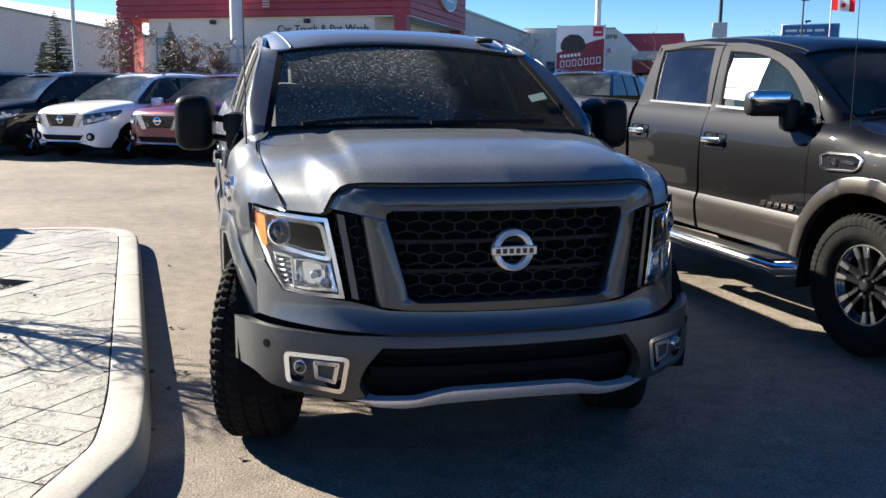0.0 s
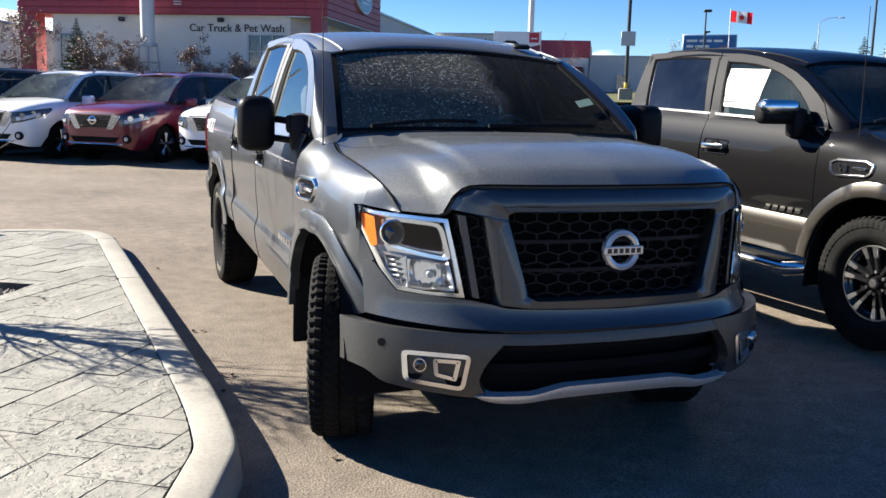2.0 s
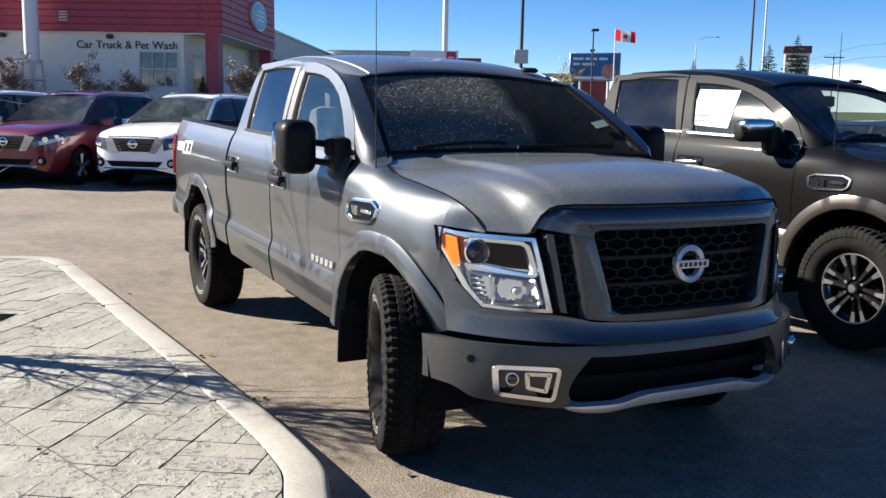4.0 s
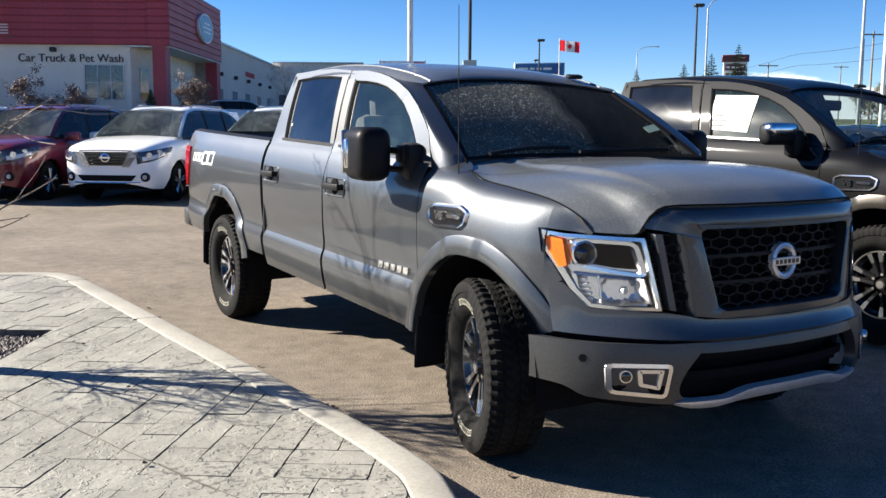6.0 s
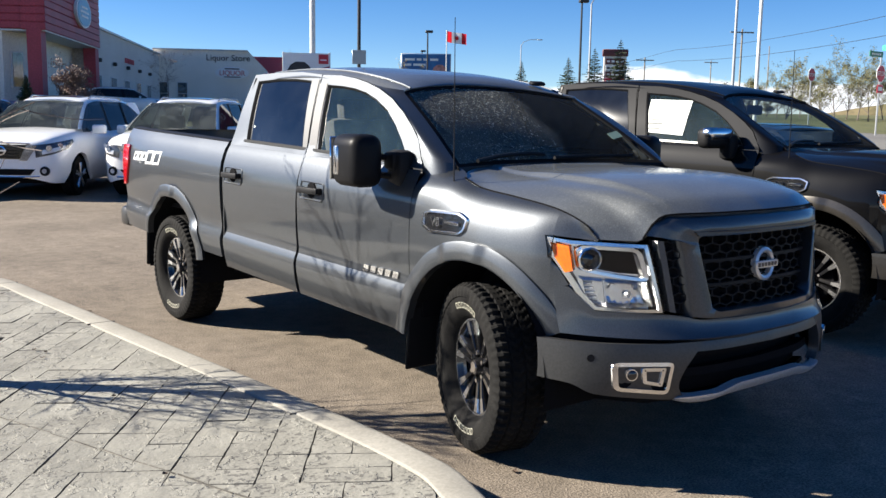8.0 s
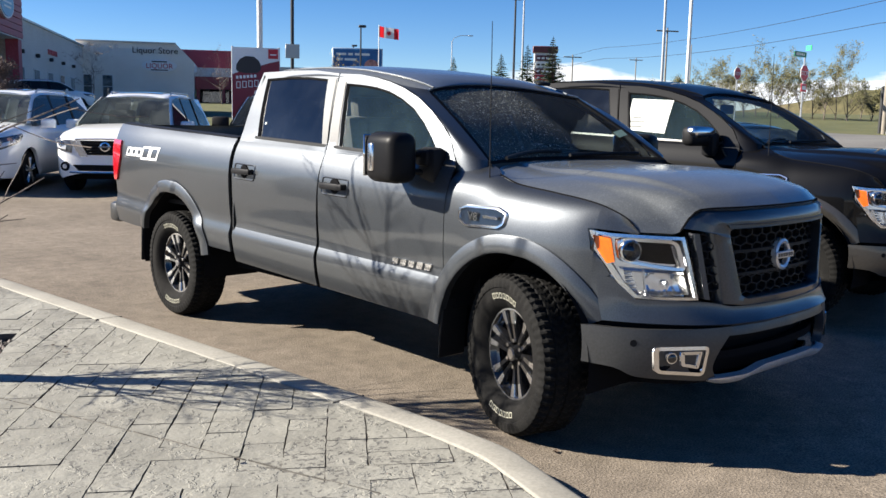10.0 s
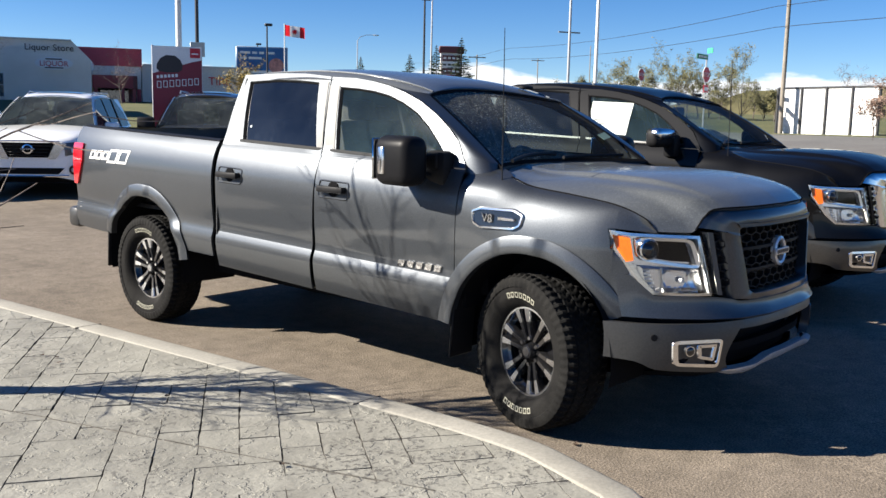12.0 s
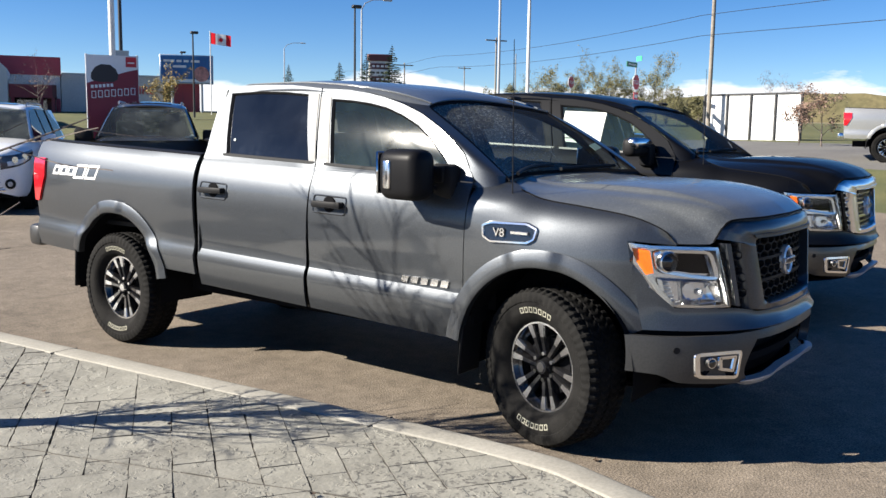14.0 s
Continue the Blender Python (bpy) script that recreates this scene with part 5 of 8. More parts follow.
        if step:
            tube("side_step", [(sg * 0.90, 0.55, 0.40), (sg * 0.99, 0.62, 0.385), (sg * 1.0, 1.5, 0.41), (sg * 0.99, 2.5, 0.445), (sg * 0.90, 2.58, 0.46)], 0.048, M_CHROME, T, 12, "chrome side step bar")
            box("step_pad", (sg * 0.965, 1.5, 0.456), (0.135, 1.72, 0.014), M_SATIN, T, 0.005, (1.3, 0, 0))
    # --- cab back, bed floor, tailgate, rear bumper, chassis
    sheet("cab_back", lambda u, v: ((2 * u - 1) * side_x(2.6, 0.9 + 0.9 * v), 2.615 - 0.04 * v, 0.62 + 1.2 * v), 13, 9, body, T, "", 0.01, out=(0, 1, 0))
    sheet("rear_window", lambda u, v: ((2 * u - 1) * (0.66 - 0.06 * v), 2.60 - 0.02 * v + 0.012, 1.42 + 0.34 * v), 9, 5, M_RGLASS, T, "", 0, out=(0, 1, 0))
    box("bed_floor", (0, 3.65, 0.86), (1.66, 1.98, 0.03), M_PLASTIC, T)
    box("bed_front", (0, 2.675, 1.11), (1.66, 0.03, 0.54), M_PLASTIC, T)
    sheet("tailgate", lambda u, v: ((2 * u - 1) * 0.79, 4.645 + 0.012 * v, 0.80 + 0.645 * v), 15, 9, body, T, "", 0.05, out=(0, 1, 0))
    bm = bmesh.new()
    add_box(bm, 0, 4.70, 0.70, 1.84, 0.17, 0.17, 0.04, None, 2)
    part("rear_bumper", bm, low, T)
    bm = bmesh.new()
    add_box(bm, 0, 1.9, 0.50, 1.36, 5.0, 0.16)
    add_box(bm, 0, 3.55, 0.42, 1.3, 0.12, 0.12, 0.04)
    add_box(bm, 0.0, 3.55, 0.40, 0.28, 0.28, 0.26, 0.08)
    add_box(bm, 0, 0.0, 0.42, 1.3, 0.10, 0.10, 0.03)
    add_box(bm, -0.55, 2.75, 0.46, 0.12, 0.35, 0.12, 0.03)
    part("chassis", bm, M_DARK, T)
    box("engine_bay", (0, -0.15, 0.82), (1.1, 1.1, 0.50), M_DARK, T)
    box("cab_floor", (0, 1.5, 0.68), (1.5, 2.2, 0.12), M_DARK, T)
    # antenna, on the right fender
    tube("antenna", [(-0.868, 0.235, 1.220), (-0.868, 0.236, 1.27), (-0.868, 0.247, 2.03)], [0.013, 0.0035, 0.0018], M_PLASTIC, T, 6)
    bm = bmesh.new()
    add_box(bm, 0.50, 1.10, 1.795, 0.10, 0.06, 0.024, 0.010, (12, 0, -12))
    part("roof_clip", bm, M_PLASTIC, T)
    if interior:
        bm = bmesh.new()
        add_box(bm, 0, 0.72, 1.15, 1.56, 0.42, 0.30, 0.06, None, 2)
        part("dashboard", bm, M_DASH, T)
        bm = bmesh.new()
        R, r = 0.185, 0.016
        c = Vector((0.40, 0.98, 1.22))
        q0 = Euler((radians(68), 0, 0)).to_quaternion()
        rr = []
        for a in range(28):
            ca, sa = math.cos(2 * math.pi * a / 28), math.sin(2 * math.pi * a / 28)
            rr.append([bm.verts.new(c + q0 @ Vector(((R + r * math.cos(b * math.pi / 3)) * ca, (R + r * math.cos(b * math.pi / 3)) * sa, r * math.sin(b * math.pi / 3)))) for b in range(6)])
        for a in range(28):
            for b in range(6):
                bm.faces.new((rr[a][b], rr[a][(b + 1) % 6], rr[(a + 1) % 28][(b + 1) % 6], rr[(a + 1) % 28][b]))
        add_box(bm, c.x, c.y - 0.02, c.z, 0.15, 0.06, 0.12, 0.02)
        add_box(bm, c.x, c.y - 0.02, c.z, 0.33, 0.02, 0.03, 0.006)
        part("steering_wheel", bm, M_DASH, T)
        for x in (-0.40, 0.40):
            bm = bmesh.new()
            add_box(bm, x, 1.45, 0.95, 0.52, 0.52, 0.18, 0.06, None, 2)
            add_box(bm, x, 1.72, 1.25, 0.50, 0.16, 0.62, 0.06, (-12, 0, 0), 2)
            add_box(bm, x, 1.80, 1.60, 0.28, 0.10, 0.17, 0.04, (-8, 0, 0), 2)
            part("seat", bm, M_SEAT, T)
        bm = bmesh.new()
        add_box(bm, 0, 2.30, 0.95, 1.5, 0.45, 0.18, 0.05, None, 2)
        add_box(bm, 0, 2.50, 1.25, 1.5, 0.12, 0.62, 0.05, (-6, 0, 0), 2)
        for x in (-0.45, 0.45):
            add_box(bm, x, 2.50, 1.60, 0.26, 0.09, 0.13, 0.035, None, 2)
        part("rear_seat", bm, M_SEAT, T)
        bm = bmesh.new()
        add_box(bm, 0.20, 1.15, 1.63, 0.24, 0.03, 0.085, 0.018, None, 2)
        part("interior_mirror", bm, M_DASH, T)
    if pal["decal"]:
        cyl("window_dot", (-0.829, 2.378, 1.494), (-0.833, 2.378, 1.4955), 0.009, M_PAPER, T, seg=12, label="small white dot stuck on the window")
        n_ = Vector((-0.174, -0.581, 0.795))
        bm = bmesh.new()
        c_ = Vector((0.625, 0.548, 1.478)) + n_ * 0.004
        ex = n_.cross(Vector((0, 1, 0))).normalized()
        ey = ex.cross(n_).normalized()
        vs = [bm.verts.new(c_ + ex * x * 0.042 + ey * y * 0.028 + n_ * z) for z in (0.0, 0.0015) for x, y in ((-1, -1), (1, -1), (1, 1), (-1, 1))]
        for f in ((0, 1, 2, 3), (4, 5, 6, 7), (0, 1, 5, 4), (1, 2, 6, 5), (2, 3, 7, 6), (3, 0, 4, 7)):
            bm.faces.new([vs[q] for q in f])
        part("windscreen_label", bm, plain_mat("pale_green_label", (0.13, 0.20, 0.17), 0.6), T, "small pale green label on the windscreen")
    if stickers:
        st = side_fill("window_sticker", -1, [(1.55, 1.43), (1.555, 1.70), (1.15, 1.685), (1.165, 1.405)], M_PAPER, T, -0.010, 2, "white paper window sticker")
        for z, w in ((1.535, 0.09), (1.50, 0.16), (1.46, 0.13)):
            box("sticker_bar", (-(side_x(1.48, z) - 0.008), 1.46, z), (0.002, w, 0.007), M_TXT, st)
    T.matrix_world = m
    return T


# ---- ground ----
def build_ground():
    """One sheet from the lot to the horizon; asphalt, grass, road and fields by place."""
    ca = [-2500, -900, -400, -200, -120, -80, -60, -45, -35, -28, -22, -17, -12, -8, -4, -2, 0.3, 2, 4, 7, 10, 11.5, 13, 14.5, 16, 19, 22, 25, 28, 32, 38, 45, 60, 80, 110, 150, 250, 500, 1000, 2500]
    cc = [-2500, -800, -300, -120, -60, -30, -20, -12, -8, -4, 0, 3, 6, 9, 12, 15, 18.2, 19.5, 21, 23, 25, 27, 29, 31.5, 34, 37, 40, 44, 48, 55, 62, 70, 80, 90, 100, 115, 135, 160, 220, 350, 700, 1400, 2500]
    verts = [ac(a, c, rise(a, c)) for a in ca for c in cc]
    n = len(cc)
    faces, idx = [], []
    for i in range(len(ca) - 1):
        for j in range(n - 1):
            faces.append((i * n + j, (i + 1) * n + j, (i + 1) * n + j + 1, i * n + j + 1))
            a, c = (ca[i] + ca[i + 1]) / 2, (cc[j] + cc[j + 1]) / 2
            if c < 18.2 and a < 10:
                idx.append(0)
            elif 16 < a < 25 and c < 135:
                idx.append(2)
            elif 37 < c < 48 and a < -6:
                idx.append(2)
            elif c < 160 and -120 < a < 110:
                idx.append(1)
            else:
                idx.append(3)
    ob = mesh_ob("ground", verts, faces, [M_ASPHALT, M_GRASS, M_ROAD, M_FIELD], None, smooth=False)
    ob.data.polygons.foreach_set("material_index", idx)
    tagged(ob, "dusty tan-grey asphalt lot running into autumn grass", "ground", kind="structure")
    return ob


build_ground()

# low kerb between the lot and the grass bank
bm = bmesh.new()
for k in range(30):
    p = ac(-30 + k * 1.34 + 0.66, 18.15, 0.25)
    add_box(bm, p.x, p.y, p.z, 1.33, 0.16, 0.16, 0.02, (0, 0, -30))
part("kerb_back", bm, M_KERB, None)
tagged(bpy.data.objects["kerb_back"], "pale concrete kerb at the back of the lot", "kerb", kind="structure")

# ---- island: kerb, stamped stones, planter ----
KTOP = 0.145
OUT = [(-1.293, -0.24), (-1.295, 0.05), (-1.310, 0.4), (-1.358, 1.0), (-1.425, 1.9), (-1.497, 2.9), (-1.583, 4.0), (-1.648, 4.9), (-1.705, 5.3), (-1.83, 5.6), (-2.10, 5.78), (-2.5, 5.88), (-3.2, 5.86), (-6.0, 5.5),
       (-9.0, 5.0), (-9.0, -6.0), (-5.6, -6.0), (-1.86, -1.50), (-1.50, -0.86), (-1.395, -0.66), (-1.335, -0.53), (-1.303, -0.40)]


def smooth_loop(pts, k=3):
    out = []
    n = len(pts)
    for i in range(n):
        p0, p1, p2, p3 = (Vector((*pts[(i + d) % n], 0)) for d in (-1, 0, 1, 2))
        seg = k if (p2 - p1).length < 1.5 else 1
        for j in range(seg):
            t = j / seg
            if seg == 1:
                out.append((p1.x, p1.y))
                continue
            q = 0.5 * ((2 * p1) + (p2 - p0) * t + (2 * p0 - 5 * p1 + 4 * p2 - p3) * t * t + (3 * p1 - p0 - 3 * p2 + p3) * t**3)
            out.append((q.x, q.y))
    return out


LOOP = smooth_loop([p for p in OUT], 3)


def hull(pts):
    pts = sorted(set((round(p[0], 5), round(p[1], 5)) for p in pts))
    def half(seq):
        h = []
        for p in seq:
            while len(h) > 1 and (h[-1][0] - h[-2][0]) * (p[1] - h[-2][1]) - (h[-1][1] - h[-2][1]) * (p[0] - h[-2][0]) <= 0:
                h.pop()
            h.append(p)
        return h
    return half(pts)[:-1] + half(pts[::-1])[:-1]


LOOP = hull(inset(hull(LOOP), 0.035))
KERB_IN = inset(LOOP, 0.165)


def build_kerb():
    rings = []
    for d, z in ((-0.022, -0.02), (-0.012, 0.06), (-0.004, KTOP - 0.026), (0.002, KTOP - 0.011), (0.011, KTOP - 0.003), (0.026, KTOP), (0.155, KTOP), (0.163, KTOP - 0.004), (0.165, KTOP - 0.02), (0.166, KTOP - 0.07)):
        rings.append([(q[0], q[1], z) for q in (inset(LOOP, d) if d else LOOP)])
    ob = band("kerb", rings, M_KERB, None, sharp=60)
    return tagged(ob, "pale concrete kerb round the paved island", "kerb", kind="structure")


build_kerb()
bm = bmesh.new()
bm.faces.new([bm.verts.new((q[0], q[1], KTOP - 0.060)) for q in inset(KERB_IN, -0.004)])
bed = part("pavement", bm, M_JOINT, None)
tagged(bed, "stamped concrete pavement of slate-like blocks with dark joints", "pavement", kind="structure")
# expansion joints across the kerb
for y, x0, x1 in ((3.10, -1.555, -1.72), (0.60, -1.372, -1.545), (5.05, -1.71, -1.87)):
    bm = bmesh.new()
    add_box(bm, (x0 + x1) / 2, y, KTOP - 0.008, abs(x1 - x0) + 0.02, 0.006, 0.0185)
    part("kerb_joint", bm, M_JOINT, bpy.data.objects["kerb"])
# saw cut across the blocks
cut0, cut1 = Vector((-2.80, 1.75, 0)), Vector((-2.07, -0.42, 0))
for k in range(14):
    a, b = cut0.lerp(cut1, k / 14), cut0.lerp(cut1, (k + 0.94) / 14)
    bm = bmesh.new()
    add_box(bm, (a.x + b.x) / 2 + 0.004 * math.sin(k * 2.1), (a.y + b.y) / 2, KTOP - 0.0035, 0.0018, (b - a).length, 0.007, 0, (0, 0, math.degrees(math.atan2(b.y - a.y, b.x - a.x)) - 90 + 1.5 * math.sin(k * 1.7)))
    part("saw_cut", bm, M_JOINT, bed)
PLANT = [(-2.26, 3.03), (-2.73, 2.15), (-3.75, 2.75), (-3.28, 3.63)]


def clip_half(poly, a, b, keep_left=True):
    out = []
    n = len(poly)
    sd = lambda p: ((b[0] - a[0]) * (p[1] - a[1]) - (b[1] - a[1]) * (p[0] - a[0])) * (1 if keep_left else -1)
    for i in range(n):
        p, q = poly[i], poly[(i + 1) % n]
        s, t = sd(p), sd(q)
        if s >= 0:
            out.append(p)
        if (s > 0 > t) or (s < 0 < t):
            k = s / (s - t)
            out.append((p[0] + (q[0] - p[0]) * k, p[1] + (q[1] - p[1]) * k))
    return out


def area_of(poly):
    return abs(sum(poly[i][0] * poly[(i + 1) % len(poly)][1] - poly[(i + 1) % len(poly)][0] * poly[i][1] for i in range(len(poly)))) / 2


def stone_polys():
    """Random ashlar blocks on a turned grid, cut to the island and round the planter."""
    rnd = random.Random(11)
    e1, e2 = Vector((0.8387, -0.5446)), Vector((0.5948, 0.8039))
    ux, uy = 0.1775, 0.153
    nx, ny = 60, 94
    taken = [[False] * ny for _ in range(nx)]
    org = Vector((-2.43, 0.35)) - e1 * ux * 48 - e2 * uy * 62
    edge = hull(inset(LOOP, 0.172))
    ccw = sum(edge[i][0] * edge[(i + 1) % len(edge)][1] - edge[(i + 1) % len(edge)][0] * edge[i][1] for i in range(len(edge))) > 0
    pl_ccw = sum(PLANT[i][0] * PLANT[(i + 1) % 4][1] - PLANT[(i + 1) % 4][0] * PLANT[i][1] for i in range(4)) > 0
    res = []
    for j in range(ny):
        for i in range(nx):
            if taken[i][j]:
                continue
            w, h = rnd.choice(((2, 2), (1, 2), (2, 2), (1, 2), (2, 3), (1, 1), (2, 1), (1, 2), (1, 3), (1, 2), (2, 1), (1, 2)))
            while w > 1 and (i + w > nx or any(taken[i + a][j] for a in range(w))):
                w -= 1
            h = min(h, ny - j)
            for a in range(w):
                for b in range(h):
                    taken[i + a][j + b] = True
            g, gv = 0.0016, 0.0010
            c = [(i * ux + g, j * uy + gv), ((i + w) * ux - g, j * uy + gv), ((i + w) * ux - g, (j + h) * uy - gv), (i * ux + g, (j + h) * uy - gv)]
            poly = [tuple(org + e1 * (p[0] + rnd.uniform(-0.003, 0.003)) + e2 * (p[1] + rnd.uniform(-0.003, 0.003))) for p in c]
            cx = sum(p[0] for p in poly) / 4
            for k in range(len(edge)):
                if len(poly) < 3:
                    break
                a, b = edge[k], edge[(k + 1) % len(edge)]
                poly = clip_half(poly, a, b, ccw)
            if len(poly) < 3 or area_of(poly) < 0.0012:
                continue
            rest = [poly]
            done = []
            for k in range(4):
                nxt = []
                for q in rest:
                    a, b = PLANT[k], PLANT[(k + 1) % 4]
                    o = clip_half(q, a, b, not pl_ccw)
                    if len(o) >= 3 and area_of(o) > 0.0012:
                        done.append(o)
                    ins = clip_half(q, a, b, pl_ccw)
                    if len(ins) >= 3:
                        nxt.append(ins)
                rest = nxt
            res += done
    return res


# planter
bm = bmesh.new()
bm.faces.new([bm.verts.new((*q, KTOP - 0.054)) for q in PLANT])
gb = part("planter_bed", bm, M_GRAVEL, None)
tagged(gb, "dark gravel bed in the paved island", "planter bed", kind="structure")
verts, faces = [], []
rnd = random.Random(3)
for k in range(2600):
    u, v = rnd.random(), rnd.random()
    p = Vector(PLANT[0]) + (Vector(PLANT[1]) - Vector(PLANT[0])) * u + (Vector(PLANT[3]) - Vector(PLANT[0])) * v
    r = rnd.uniform(0.008, 0.019)
    b0 = len(verts)
    ang = rnd.uniform(0, 6.28)
    for q in range(5):
        a = ang + q * 1.2566
        verts.append((p.x + r * math.cos(a), p.y + r * math.sin(a), KTOP - 0.054))
    verts.append((p.x + rnd.uniform(-0.004, 0.004), p.y, KTOP - 0.054 + r * 0.9))
    faces += [(b0 + q, b0 + (q + 1) % 5, b0 + 5) for q in range(5)]
M_PEBBLE = leaf_mat("pebbles", (0.022, 0.016, 0.015), (0.16, 0.125, 0.11))
tagged(mesh_ob("gravel", verts, faces, M_PEBBLE, None, smooth=False), "dark gravel stones in the planter", "gravel", kind="stuff")

# ---- the two pickups near the camera ----
PAL_GREY = dict(body=M_GREY, hood=M_HOODP, low=M_SATIN, flare=M_GREY, sill=M_GREY, grille=M_GREY, trim=M_SATIN, mesh=M_PLASTIC, pillar=M_PILLAR, skid=M_SKID, handle=M_PLASTIC,
                handle_label="black door handle", belt=M_TRIMG, glass=M_WS, tow=True, decal=True, hood_label="dusty grey hood")
build_truck("dark grey metallic crew-cab pickup truck parked beside the kerb", PAL_GREY, pose(0.01, 0, 0))
PAL_BLACK = dict(body=M_BLACKP, hood=M_BLACKP, low=M_TAN, flare=M_TAN, sill=M_TAN, grille=M_CHROME, trim=M_CHROME, mesh=M_CHROME, pillar=M_BLACKP, skid=M_SKID, handle=M_CHROME,
                 handle_label="chrome door handle", belt=M_SATIN, glass=M_WSB, tow=False, decal=False)
build_truck("glossy black crew-cab pickup with bronze-grey lower panels and chrome step", PAL_BLACK, pose(3.397, 0.333, 0.06, 0, 0, 3.1), steer=0.0, stickers=True, step=True)


# ---- parked sport utility cars ----
def loft(name, secs, mat, parent, label="", close=True, sharp=40):
    """Open sections of equal length joined along the car."""
    n = len(secs[0])
    verts = [v for s in secs for v in s]
    faces = []
    for i in range(len(secs) - 1):
        for k in range(n - 1):
            faces.append((i * n + k, i * n + k + 1, (i + 1) * n + k + 1, (i + 1) * n + k))
    bm = bmesh.new()
    vs = [bm.verts.new(v) for v in verts]
    for f in faces:
        try:
            bm.faces.new([vs[k] for k in f])
        except ValueError:
            pass
    return part(name, bm, mat, parent, label, sharp)


def suv_section(y):
    """Half section of the lower body at y behind the nose: x and z from the sill to the middle of the top."""
    w = curve_at([0, 0.015, 0.05, 0.12, 0.28, 0.6, 1.2, 4.0, 4.7, 4.95], [0.40, 0.55, 0.70, 0.82, 0.90, 0.955, 0.98, 0.98, 0.95, 0.86], y)
    top = curve_at([0, 0.03, 0.10, 0.25, 0.7, 1.25, 1.5, 4.0, 4.8, 4.95], [0.88, 0.93, 0.985, 1.04, 1.11, 1.16, 1.17, 1.20, 1.20, 1.05], y)
    bot = curve_at([0, 0.05, 0.15, 0.4, 4.5, 4.95], [0.36, 0.31, 0.27, 0.26, 0.28, 0.36], y)
    sh = curve_at([0, 0.03, 0.10, 0.25, 0.7, 1.5, 4.9], [0.80, 0.84, 0.88, 0.92, 0.97, 1.02, 1.05], y)
    mid = (bot + sh) / 2
    return [(w * 0.93, bot), (w * 0.985, bot + 0.07), (w, mid), (w * 0.99, sh - 0.07), (w * 0.965, sh), (w * 0.90, sh + (top - sh) * 0.55), (w * 0.76, top - 0.012), (w * 0.45, top + 0.0), (0, top + 0.012)]


def suv_x(y, z):
    """Half width of the lower body at y and height z."""
    h = suv_section(y)
    for (x0, z0), (x1, z1) in zip(h, h[1:]):
        if z0 <= z <= z1 and z1 > z0:
            return x0 + (x1 - x0) * (z - z0) / (z1 - z0)
    return h[0][0] if z < h[0][1] else h[-3][0]


